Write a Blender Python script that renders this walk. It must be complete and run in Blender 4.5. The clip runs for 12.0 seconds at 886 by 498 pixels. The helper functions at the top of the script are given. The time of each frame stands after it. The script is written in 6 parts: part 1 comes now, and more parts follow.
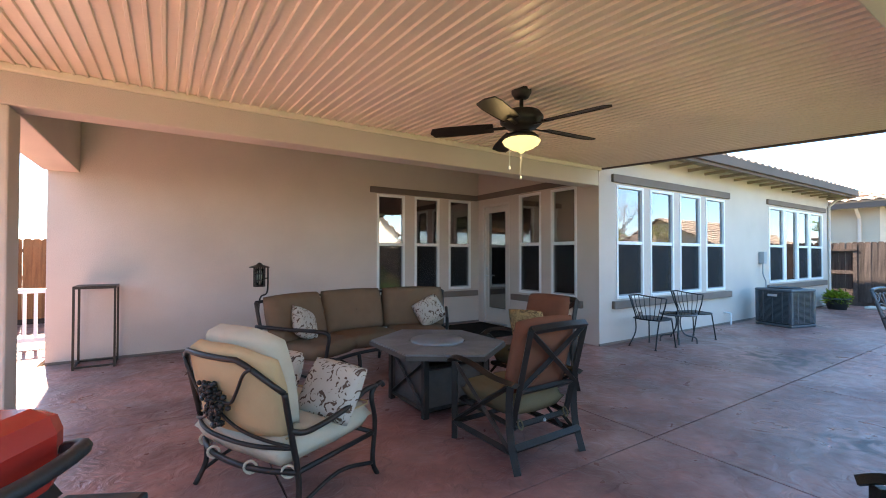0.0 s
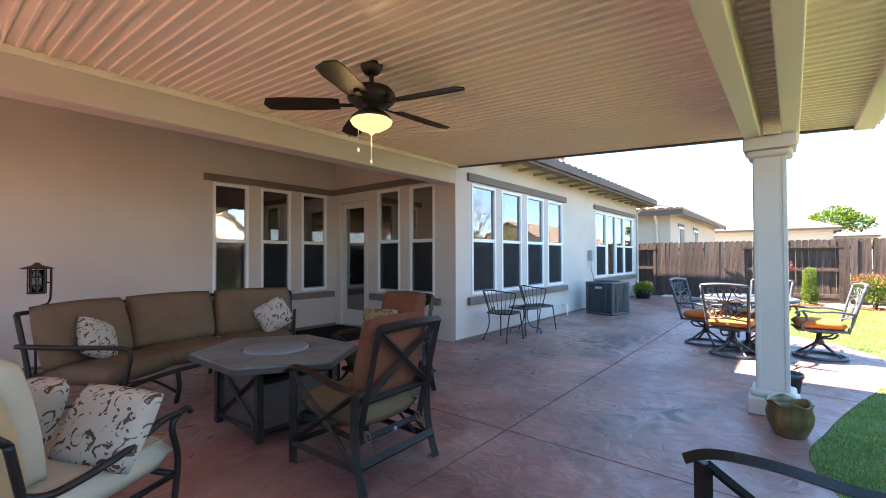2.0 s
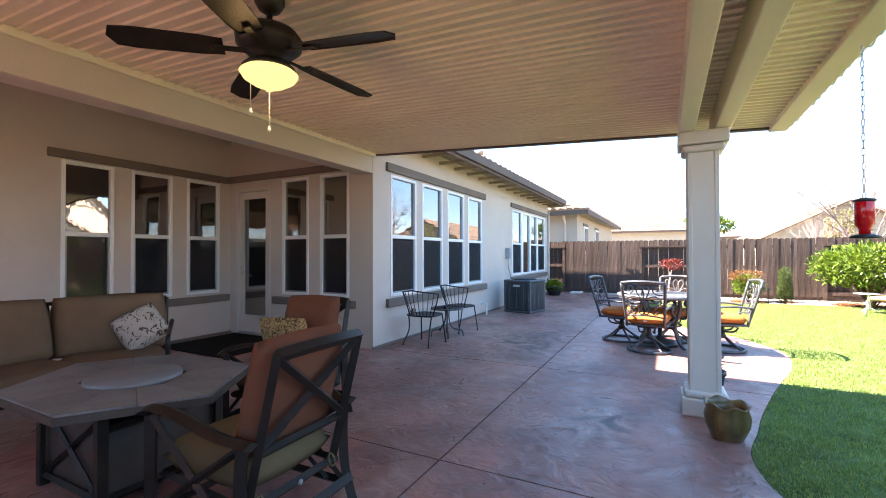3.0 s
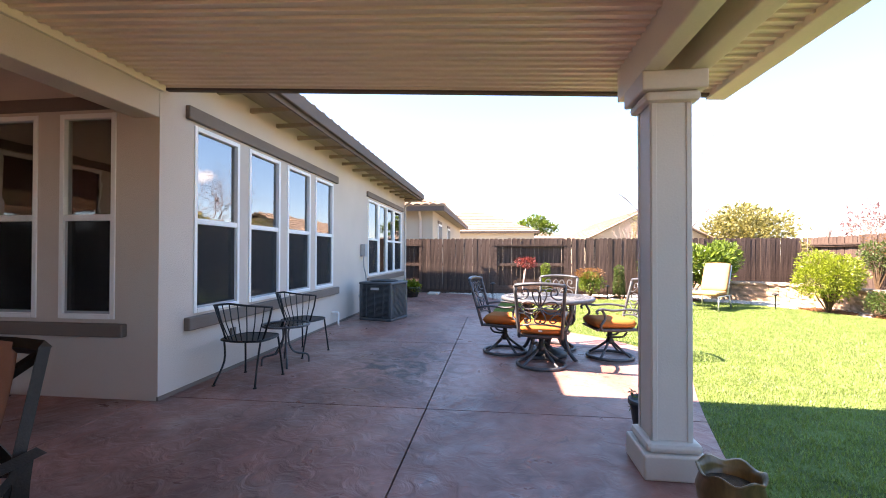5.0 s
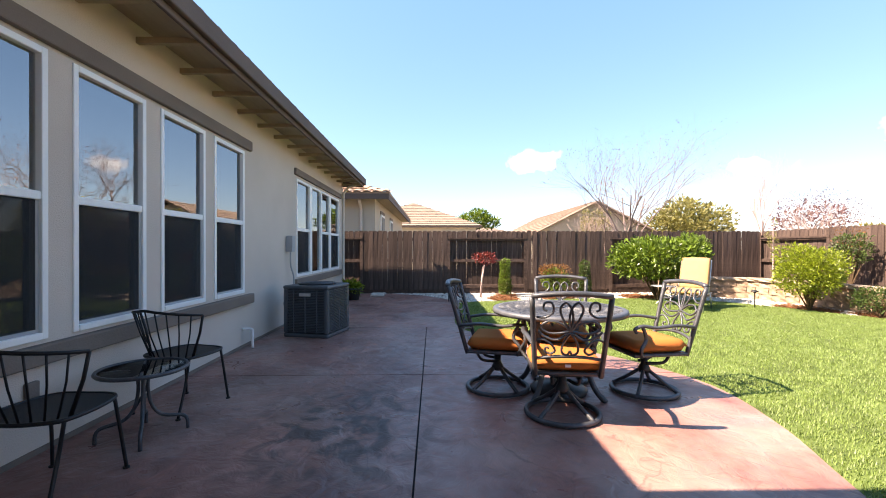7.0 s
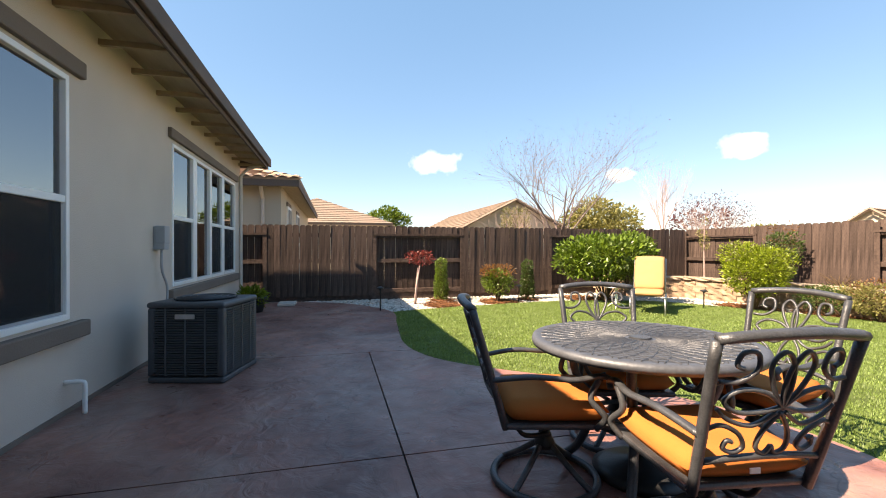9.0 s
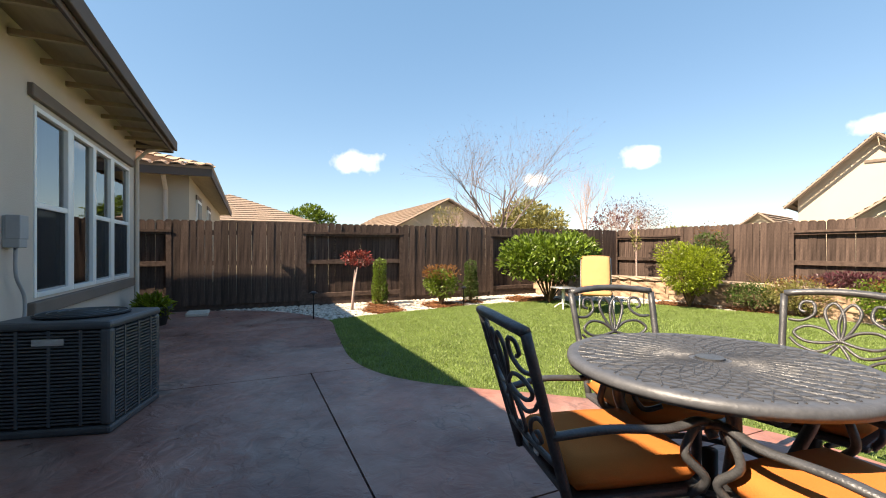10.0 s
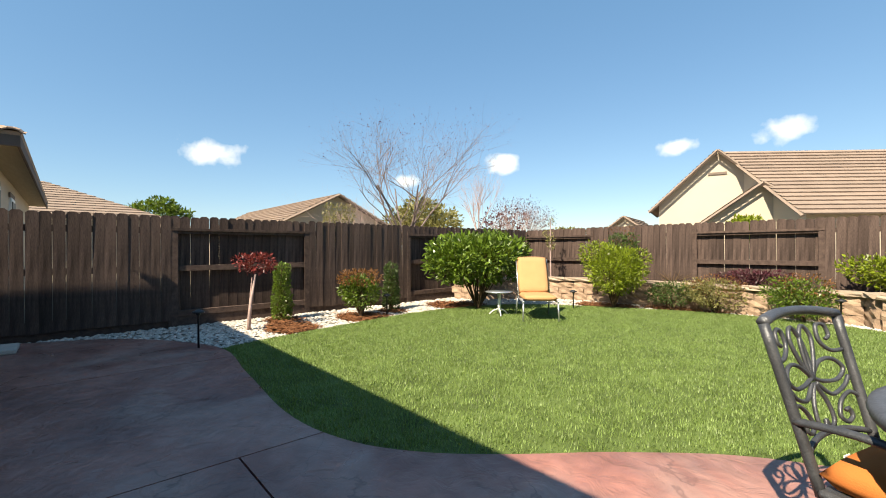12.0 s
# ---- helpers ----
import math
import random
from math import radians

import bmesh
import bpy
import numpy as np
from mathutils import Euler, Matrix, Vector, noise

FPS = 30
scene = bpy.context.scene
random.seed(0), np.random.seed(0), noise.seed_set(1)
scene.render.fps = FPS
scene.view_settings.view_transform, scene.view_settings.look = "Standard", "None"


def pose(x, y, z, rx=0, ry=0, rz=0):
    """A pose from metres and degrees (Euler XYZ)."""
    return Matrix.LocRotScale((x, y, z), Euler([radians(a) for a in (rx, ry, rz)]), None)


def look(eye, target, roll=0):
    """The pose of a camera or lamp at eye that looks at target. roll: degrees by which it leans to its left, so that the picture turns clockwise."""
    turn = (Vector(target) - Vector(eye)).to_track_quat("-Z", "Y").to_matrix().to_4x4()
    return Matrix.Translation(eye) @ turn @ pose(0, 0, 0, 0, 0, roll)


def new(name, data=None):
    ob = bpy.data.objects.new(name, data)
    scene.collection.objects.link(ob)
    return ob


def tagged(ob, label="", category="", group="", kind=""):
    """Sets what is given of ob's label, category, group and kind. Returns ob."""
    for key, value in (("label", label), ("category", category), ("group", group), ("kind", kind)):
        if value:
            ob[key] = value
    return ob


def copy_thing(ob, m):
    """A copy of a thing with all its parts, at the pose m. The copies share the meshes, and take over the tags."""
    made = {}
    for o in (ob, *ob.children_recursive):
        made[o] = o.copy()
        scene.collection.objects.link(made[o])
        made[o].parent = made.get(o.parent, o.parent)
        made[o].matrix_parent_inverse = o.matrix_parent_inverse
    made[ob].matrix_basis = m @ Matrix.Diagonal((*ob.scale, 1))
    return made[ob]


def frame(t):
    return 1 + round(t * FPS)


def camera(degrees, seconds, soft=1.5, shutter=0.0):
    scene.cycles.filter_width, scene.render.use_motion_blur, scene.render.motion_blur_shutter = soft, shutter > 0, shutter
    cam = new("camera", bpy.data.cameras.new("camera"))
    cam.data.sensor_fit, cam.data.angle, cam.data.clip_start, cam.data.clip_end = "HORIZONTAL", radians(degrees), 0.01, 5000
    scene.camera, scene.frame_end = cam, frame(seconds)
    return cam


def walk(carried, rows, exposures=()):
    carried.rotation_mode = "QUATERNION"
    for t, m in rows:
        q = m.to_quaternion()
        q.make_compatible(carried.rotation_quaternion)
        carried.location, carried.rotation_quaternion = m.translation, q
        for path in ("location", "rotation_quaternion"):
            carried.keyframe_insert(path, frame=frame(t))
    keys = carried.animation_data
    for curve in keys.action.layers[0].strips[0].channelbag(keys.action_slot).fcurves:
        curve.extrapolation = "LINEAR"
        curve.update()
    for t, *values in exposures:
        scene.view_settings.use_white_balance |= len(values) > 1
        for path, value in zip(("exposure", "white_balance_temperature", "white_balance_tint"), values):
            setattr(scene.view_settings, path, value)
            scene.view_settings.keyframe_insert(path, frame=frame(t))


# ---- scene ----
cam = camera(91.87, 12.0, 1.0)
# seconds, x, y, z, yaw, pitch, roll
ROWS = [
    (0.0, -0.149, -0.342, 1.396, -32.86, 0.84, -0.07),
    (0.5, -0.106, -0.346, 1.375, -36.98, 0.99, -0.02),
    (1.0, -0.048, -0.353, 1.350, -41.38, 1.11, 0.12),
    (1.5, 0.034, -0.299, 1.347, -45.73, 1.00, 0.21),
    (2.0, 0.153, -0.163, 1.334, -50.83, 1.01, 0.20),
    (2.5, 0.356, 0.002, 1.340, -55.84, 0.87, 0.24),
    (3.0, 0.571, 0.248, 1.326, -62.47, 0.74, 0.16),
    (3.5, 0.848, 0.448, 1.313, -69.47, 0.54, 0.02),
    (5.5, 2.512, 1.135, 1.272, -85.43, 0.58, -0.02),
    (6.0, 2.967, 1.260, 1.261, -87.40, 0.41, 0.05),
    (6.5, 3.400, 1.345, 1.266, -89.04, 0.25, -0.02),
    (7.0, 3.848, 1.455, 1.265, -91.32, -0.02, 0.04),
    (9.0, 5.634, 1.963, 1.235, -104.25, -0.11, 0.01),
    (9.5, 6.036, 2.045, 1.204, -109.43, 0.09, 0.08),
    (10.0, 6.457, 2.120, 1.207, -114.50, 0.02, 0.02),
    (10.5, 6.815, 2.201, 1.224, -118.86, 0.02, 0.13),
    (11.0, 7.231, 2.258, 1.218, -122.71, -0.10, 0.08),
    (11.5, 7.649, 2.312, 1.228, -127.39, -0.06, 0.12),
    (12.0, 8.080, 2.324, 1.228, -131.32, -0.01, 0.23),
]
EXPOSURES = [(0.0, 3.52, 6950, 8), (2.5, 3.45, 7200, 13), (3.5, 3.25, 7500, 20), (5.5, 2.88, 8100, 24), (6.5, 2.38, 8200, 23), (7.0, 2.2, 8200, 20), (9.0, 1.82, 8900, 16), (10.5, 1.52, 8500, 11), (12.0, 1.28, 7800, 7)]
walk(cam, [(t, pose(x, y, z, 90 + pitch, roll, yaw)) for t, x, y, z, yaw, pitch, roll in ROWS], EXPOSURES)

# ---- world and sun ----
SUN_WAY = Vector((0.18, -0.925, -1.0)).normalized()
world = bpy.data.worlds.new("sky")
scene.world = world
world.use_nodes = True
wn = world.node_tree
wn.nodes.clear()
w_out = wn.nodes.new("ShaderNodeOutputWorld")
w_bg = wn.nodes.new("ShaderNodeBackground")
w_sky = wn.nodes.new("ShaderNodeTexSky")
w_sky.sky_type = "NISHITA"
w_sky.sun_disc = False
w_sky.sun_elevation = math.asin(-SUN_WAY.z)
w_sky.sun_rotation = math.atan2(-SUN_WAY.x, -SUN_WAY.y)
w_sky.altitude, w_sky.air_density, w_sky.dust_density, w_sky.ozone_density = 50, 1.0, 0.15, 3.0
w_bg.inputs["Strength"].default_value = 0.085
# small fair-weather clouds low over the horizon: soft puffs broken up by noise
w_geo = wn.nodes.new("ShaderNodeTexCoord")


def w_math(op, a, b=None):
    n = wn.nodes.new("ShaderNodeMath")
    n.operation = op
    for i, v in enumerate((a, b)):
        if v is None:
            continue
        if isinstance(v, (int, float)):
            n.inputs[i].default_value = v
        else:
            wn.links.new(v, n.inputs[i])
    return n.outputs[0]


w_noise = wn.nodes.new("ShaderNodeTexNoise")
w_noise.inputs["Scale"].default_value = 22
w_noise.inputs["Detail"].default_value = 6
wn.links.new(w_geo.outputs["Generated"], w_noise.inputs["Vector"])
cloud = None
for yaw, up, wide, high in ((-102.8, 11.4, 4.6, 1.6), (-170.3, 12.1, 2.9, 1.4), (-159.7, 11.6, 2.7, 1.1), (-139.4, 11.0, 2.6, 1.4), (-126.0, 9.0, 2.6, 1.0)):
    a, e = radians(yaw), radians(up)
    sub = wn.nodes.new("ShaderNodeVectorMath")
    sub.operation = "SUBTRACT"
    sub.inputs[1].default_value = (-math.sin(a) * math.cos(e), math.cos(a) * math.cos(e), math.sin(e))
    wn.links.new(w_geo.outputs["Generated"], sub.inputs[0])
    scl = wn.nodes.new("ShaderNodeVectorMath")
    scl.operation = "MULTIPLY"
    scl.inputs[1].default_value = (1 / radians(wide), 1 / radians(wide), 1 / radians(high))
    wn.links.new(sub.outputs[0], scl.inputs[0])
    ln = wn.nodes.new("ShaderNodeVectorMath")
    ln.operation = "LENGTH"
    wn.links.new(scl.outputs[0], ln.inputs[0])
    puff = w_math("SUBTRACT", 1.0, ln.outputs["Value"])
    cloud = puff if cloud is None else w_math("MAXIMUM", cloud, puff)
w_sum = w_math("ADD", cloud, w_math("MULTIPLY", w_math("SUBTRACT", w_noise.outputs["Fac"], 0.5), 2.2))
w_ramp = wn.nodes.new("ShaderNodeMapRange")
w_ramp.inputs["From Min"].default_value, w_ramp.inputs["From Max"].default_value = 0.05, 0.75
wn.links.new(w_sum, w_ramp.inputs["Value"])
w_mix = wn.nodes.new("ShaderNodeMixRGB")
w_mix.inputs["Color2"].default_value = (7.5, 7.6, 7.8, 1)
wn.links.new(w_math("MULTIPLY", w_ramp.outputs[0], 0.7), w_mix.inputs["Fac"])
w_hue = wn.nodes.new("ShaderNodeHueSaturation")
w_hue.inputs["Saturation"].default_value = 1.0
w_air = wn.nodes.new("ShaderNodeMixRGB")
w_air.inputs["Fac"].default_value = 0.45
w_air.inputs["Color2"].default_value = (0.5, 1.95, 4.3, 1)
wn.links.new(w_sky.outputs[0], w_air.inputs["Color1"])
wn.links.new(w_air.outputs[0], w_hue.inputs["Color"])
wn.links.new(w_hue.outputs[0], w_mix.inputs["Color1"])
wn.links.new(w_mix.outputs[0], w_bg.inputs["Color"])
wn.links.new(w_bg.outputs[0], w_out.inputs["Surface"])

sun = new("sun", bpy.data.lights.new("sun", "SUN"))
sun.data.energy, sun.data.angle, sun.data.color = 4.6, radians(0.53), (1.0, 0.95, 0.87)
sun.matrix_world = look((0, 0, 20), Vector((0, 0, 20)) + SUN_WAY)


# ---- materials ----
def material(name, base, rough=0.7, metal=0.0, vary=0.15, scale=3.0, fine=60.0, bump=0.15, bump_scale=None, tint=None, spec=0.5, piece=0.0, island=0.0, stretch=(1, 1, 1), coords="Object"):
    """A surface with two scales of colour variation and a fine relief."""
    m = bpy.data.materials.new(name)
    m.use_nodes = True
    nt = m.node_tree
    b = nt.nodes["Principled BSDF"]
    b.inputs["Roughness"].default_value = rough
    b.inputs["Metallic"].default_value = metal
    b.inputs["Specular IOR Level"].default_value = spec
    tc = nt.nodes.new("ShaderNodeTexCoord")
    mp = nt.nodes.new("ShaderNodeMapping")
    mp.inputs["Scale"].default_value = stretch
    nt.links.new(tc.outputs[coords], mp.inputs["Vector"])
    n1 = nt.nodes.new("ShaderNodeTexNoise")
    n1.inputs["Scale"].default_value, n1.inputs["Detail"].default_value = scale, 5
    n2 = nt.nodes.new("ShaderNodeTexNoise")
    n2.inputs["Scale"].default_value, n2.inputs["Detail"].default_value = fine, 4
    for n in (n1, n2):
        nt.links.new(mp.outputs[0], n.inputs["Vector"])
    mix = nt.nodes.new("ShaderNodeMixRGB")
    dark = tint or tuple(c * (1 - vary) for c in base)
    lite = tuple(min(1, c * (1 + vary * 0.6)) for c in base)
    mix.inputs["Color1"].default_value, mix.inputs["Color2"].default_value = (*dark, 1), (*lite, 1)
    r1 = nt.nodes.new("ShaderNodeMapRange")
    r1.inputs["From Min"].default_value, r1.inputs["From Max"].default_value = 0.3, 0.7
    nt.links.new(n1.outputs["Fac"], r1.inputs["Value"])
    nt.links.new(r1.outputs[0], mix.inputs["Fac"])
    hs = nt.nodes.new("ShaderNodeHueSaturation")
    nt.links.new(mix.outputs[0], hs.inputs["Color"])
    r2 = nt.nodes.new("ShaderNodeMapRange")
    r2.inputs["From Min"].default_value, r2.inputs["From Max"].default_value = 0.25, 0.75
    r2.inputs["To Min"].default_value, r2.inputs["To Max"].default_value = 1 - vary * 0.6, 1 + vary * 0.6
    nt.links.new(n2.outputs["Fac"], r2.inputs["Value"])
    value = r2.outputs[0]
    for amount, node, socket in ((piece, "ShaderNodeObjectInfo", "Random"), (island, "ShaderNodeNewGeometry", "Random Per Island")):
        if amount:
            oi = nt.nodes.new(node)
            r3 = nt.nodes.new("ShaderNodeMapRange")
            r3.inputs["To Min"].default_value, r3.inputs["To Max"].default_value = 1 - amount, 1 + amount
            nt.links.new(oi.outputs[socket], r3.inputs["Value"])
            mu = nt.nodes.new("ShaderNodeMath")
            mu.operation = "MULTIPLY"
            nt.links.new(value, mu.inputs[0])
            nt.links.new(r3.outputs[0], mu.inputs[1])
            value = mu.outputs[0]
    nt.links.new(value, hs.inputs["Value"])
    nt.links.new(hs.outputs[0], b.inputs["Base Color"])
    if bump:
        bp = nt.nodes.new("ShaderNodeBump")
        bp.inputs["Strength"].default_value, bp.inputs["Distance"].default_value = bump, 0.01
        if bump_scale:
            n3 = nt.nodes.new("ShaderNodeTexNoise")
            n3.inputs["Scale"].default_value, n3.inputs["Detail"].default_value = bump_scale, 3
            nt.links.new(mp.outputs[0], n3.inputs["Vector"])
            nt.links.new(n3.outputs["Fac"], bp.inputs["Height"])
        else:
            nt.links.new(n2.outputs["Fac"], bp.inputs["Height"])
        nt.links.new(bp.outputs[0], b.inputs["Normal"])
    return m


M_STUCCO = material("stucco", (0.58, 0.505, 0.44), 0.9, vary=0.07, scale=1.2, fine=120, bump=0.4, spec=0.2)
M_STUCCO_FAR = material("neighbour_stucco", (0.50, 0.43, 0.34), 0.9, vary=0.05, scale=0.6, fine=40, bump=0.2, spec=0.2)
M_TRIM = material("taupe_trim", (0.185, 0.145, 0.12), 0.8, vary=0.1, scale=2, fine=90, bump=0.25, spec=0.3)
M_FASCIA = material("fascia", (0.115, 0.08, 0.064), 0.85, vary=0.1, scale=2, fine=60, bump=0.1)
M_SOFFIT = material("soffit", (0.36, 0.28, 0.18), 0.8, vary=0.1, scale=2, fine=60, bump=0.1, stretch=(1, 8, 1))
M_COVER = material("cover_pan", (0.82, 0.71, 0.56), 0.34, vary=0.04, scale=1.0, fine=40, bump=0.02)
M_BEAM = material("cover_beam", (0.78, 0.69, 0.54), 0.55, vary=0.04, scale=1.5, fine=60, bump=0.04)
M_COLUMN = material("column_paint", (0.62, 0.56, 0.50), 0.6, vary=0.05, scale=2, fine=80, bump=0.08)
M_VINYL = material("white_vinyl", (0.80, 0.80, 0.78), 0.4, vary=0.03, scale=4, fine=60, bump=0.02)
M_DOORPAINT = material("door_paint", (0.60, 0.55, 0.49), 0.5, vary=0.04, scale=3, fine=60, bump=0.03)
# dark base colour stands in for the low light indoors
M_ROOM = material("room_coloured_dim", (0.16, 0.14, 0.12), 0.9, vary=0.1, bump=0.0)
M_IRON = material("black_iron", (0.022, 0.021, 0.022), 0.42, 0.5, vary=0.25, scale=8, fine=120, bump=0.12)
M_BRONZE = material("dark_bronze", (0.035, 0.028, 0.024), 0.45, 0.6, vary=0.3, scale=6, fine=120, bump=0.15)
M_CAST = material("cast_aluminium", (0.085, 0.087, 0.095), 0.42, 0.45, vary=0.3, scale=14, fine=150, bump=0.25)
M_TABLETOP = material("cast_tabletop", (0.095, 0.10, 0.115), 0.5, 0.3, vary=0.2, scale=18, fine=90, bump=0.15, bump_scale=60)
M_CREAM = material("cream_cushion", (0.50, 0.425, 0.315), 0.95, vary=0.08, scale=5, fine=260, bump=0.25, spec=0.1)
M_TAN = material("tan_back_cushion", (0.50, 0.335, 0.175), 0.95, vary=0.08, scale=5, fine=260, bump=0.25, spec=0.1)
M_TAUPE = material("taupe_cushion", (0.17, 0.108, 0.066), 0.95, vary=0.1, scale=5, fine=260, bump=0.25, spec=0.1)
M_RUST = material("rust_cushion", (0.17, 0.066, 0.038), 0.95, vary=0.12, scale=5, fine=260, bump=0.25, spec=0.1)
M_OLIVE = material("olive_cushion", (0.135, 0.10, 0.055), 0.95, vary=0.12, scale=5, fine=260, bump=0.25, spec=0.1)
M_ORANGE = material("orange_cushion", (0.47, 0.15, 0.04), 0.9, vary=0.08, scale=5, fine=220, bump=0.22, spec=0.15)
M_PEACH = material("peach_cushion", (0.50, 0.26, 0.12), 0.9, vary=0.06, scale=5, fine=220, bump=0.2, spec=0.15)
M_LID = material("burner_cover", (0.21, 0.215, 0.225), 0.45, 0.2, vary=0.1, scale=6, fine=60, bump=0.05)
M_SLATE = material("slate_tile", (0.17, 0.165, 0.165), 0.5, vary=0.22, scale=6, fine=50, bump=0.3, piece=0.12)
M_DARKPANEL = material("mocha_panel", (0.075, 0.06, 0.05), 0.5, 0.2, vary=0.2, scale=10, fine=120, bump=0.2)
M_SILVER = material("silver_metal", (0.55, 0.56, 0.58), 0.35, 0.8, vary=0.1, scale=10, fine=80, bump=0.05)
M_GREYPLASTIC = material("grey_box", (0.33, 0.34, 0.35), 0.5, vary=0.06, scale=6, fine=60, bump=0.03)
M_ACDARK = material("condenser_grey", (0.085, 0.095, 0.105), 0.5, 0.3, vary=0.12, scale=5, fine=80, bump=0.05)
M_ACCORE = material("condenser_core", (0.02, 0.022, 0.025), 0.7, 0.3, vary=0.2, scale=20, fine=120, bump=0.1)
M_RED = material("red_enamel", (0.42, 0.028, 0.018), 0.22, vary=0.06, scale=3, fine=40, bump=0.02)
M_REDGLASS = material("red_glass", (0.62, 0.01, 0.015), 0.12, vary=0.15, scale=8, fine=40, bump=0.02)
M_BLACKPL = material("black_plastic", (0.02, 0.02, 0.021), 0.45, vary=0.2, scale=8, fine=90, bump=0.08)
M_MAT = material("doormat", (0.022, 0.018, 0.016), 0.98, vary=0.3, scale=8, fine=300, bump=0.6, spec=0.1)
M_GLAZE = material("glazed_pot", (0.19, 0.115, 0.045), 0.3, vary=0.4, scale=4, fine=20, bump=0.1, tint=(0.065, 0.05, 0.018), stretch=(3, 3, 0.4))
M_SOIL = material("potting_soil", (0.10, 0.06, 0.035), 0.95, vary=0.5, scale=20, fine=120, bump=0.8)
M_DARKPOT = material("dark_pot", (0.03, 0.033, 0.036), 0.5, vary=0.2, scale=6, fine=60, bump=0.1)
M_FENCE = material("weathered_redwood", (0.080, 0.054, 0.045), 0.9, vary=0.6, scale=3.0, fine=40, bump=0.5, piece=0.28, stretch=(6, 6, 0.5), spec=0.2)
M_RAIL = material("redwood_rail", (0.085, 0.057, 0.047), 0.9, vary=0.35, scale=3.0, fine=40, bump=0.4, piece=0.2, stretch=(4, 0.6, 4), spec=0.2)
# brighter orange redwood: sunlight on the boards is put into the colour
M_FENCE_SUNLIT = material("sunlit_redwood", (0.30, 0.12, 0.05), 0.9, vary=0.3, scale=3.0, fine=40, bump=0.4, piece=0.2, stretch=(6, 6, 0.5), spec=0.2)
M_STONE = material("wall_block", (0.34, 0.235, 0.165), 0.92, vary=0.3, scale=8, fine=70, bump=0.7, piece=0.16, spec=0.2)
M_CAPSTONE = material("wall_cap", (0.36, 0.275, 0.205), 0.92, vary=0.22, scale=8, fine=70, bump=0.5, piece=0.12, spec=0.2)
M_GRAVEL = material("white_gravel", (0.46, 0.42, 0.37), 0.9, vary=0.15, scale=8, fine=70, bump=0.3, island=0.3, spec=0.2)
M_BEDGROUND = material("bed_ground", (0.38, 0.34, 0.29), 0.95, vary=0.35, scale=10, fine=60, bump=0.6, spec=0.2)
M_MULCH = material("bark_mulch", (0.20, 0.085, 0.04), 0.95, vary=0.4, scale=12, fine=80, bump=0.6, island=0.4, spec=0.1)
M_DIRT = material("far_ground", (0.20, 0.17, 0.12), 0.95, vary=0.3, scale=0.3, fine=4, bump=0.2, spec=0.1)
M_ROOF = material("concrete_tile", (0.34, 0.235, 0.17), 0.85, vary=0.18, scale=2.5, fine=40, bump=0.25, piece=0.12, island=0.1, spec=0.25)
M_ROOF_FAR = material("pale_roof_tile", (0.26, 0.195, 0.155), 0.88, vary=0.12, scale=1.5, fine=20, bump=0.15, island=0.08, spec=0.2)
M_BARK = material("grey_bark", (0.22, 0.165, 0.15), 0.95, vary=0.3, scale=10, fine=60, bump=0.5, spec=0.1)
M_BARKPINK = material("pale_twigs", (0.42, 0.30, 0.27), 0.95, vary=0.25, scale=10, fine=60, bump=0.3, spec=0.1)
M_STEM = material("brown_stem", (0.10, 0.065, 0.04), 0.95, vary=0.3, scale=10, fine=60, bump=0.4, spec=0.1)


def leaf_material(name, base, vary=0.45, rough=0.45, trans=0.25):
    m = material(name, base, rough, vary=0.2, scale=5, fine=40, bump=0.0, island=vary, spec=0.4)
    nt = m.node_tree
    b = nt.nodes["Principled BSDF"]
    tr = nt.nodes.new("ShaderNodeBsdfTranslucent")
    tr.inputs["Color"].default_value = (min(1, base[0] * 1.7), min(1, base[1] * 1.6), base[2] * 0.8, 1)
    mx = nt.nodes.new("ShaderNodeMixShader")
    mx.inputs[0].default_value = trans
    nt.links.new(b.outputs[0], mx.inputs[1])
    nt.links.new(tr.outputs[0], mx.inputs[2])
    nt.links.new(mx.outputs[0], nt.nodes["Material Output"].inputs["Surface"])
    return m


M_LEAF = leaf_material("green_leaf", (0.10, 0.155, 0.02), 0.65, 0.35)
M_LEAFLIME = leaf_material("lime_leaf", (0.165, 0.21, 0.016), 0.65, 0.38)
M_LEAFDARK = leaf_material("dark_leaf", (0.055, 0.09, 0.02), 0.6)
M_LEAFRED = leaf_material("red_leaf", (0.16, 0.025, 0.022))
M_LEAFOLIVE = leaf_material("olive_leaf", (0.2, 0.185, 0.065))
M_LEAFPURPLE = leaf_material("purple_leaf", (0.085, 0.025, 0.035))
M_LEAFRUST = leaf_material("rusty_leaf", (0.17, 0.075, 0.025))
M_TURF = leaf_material("turf_blade", (0.175, 0.245, 0.072), 0.45, 0.5, 0.3)
M_TURFBASE = material("turf_backing", (0.10, 0.14, 0.038), 0.9, vary=0.45, scale=2.6, fine=150, bump=0.6, spec=0.2)


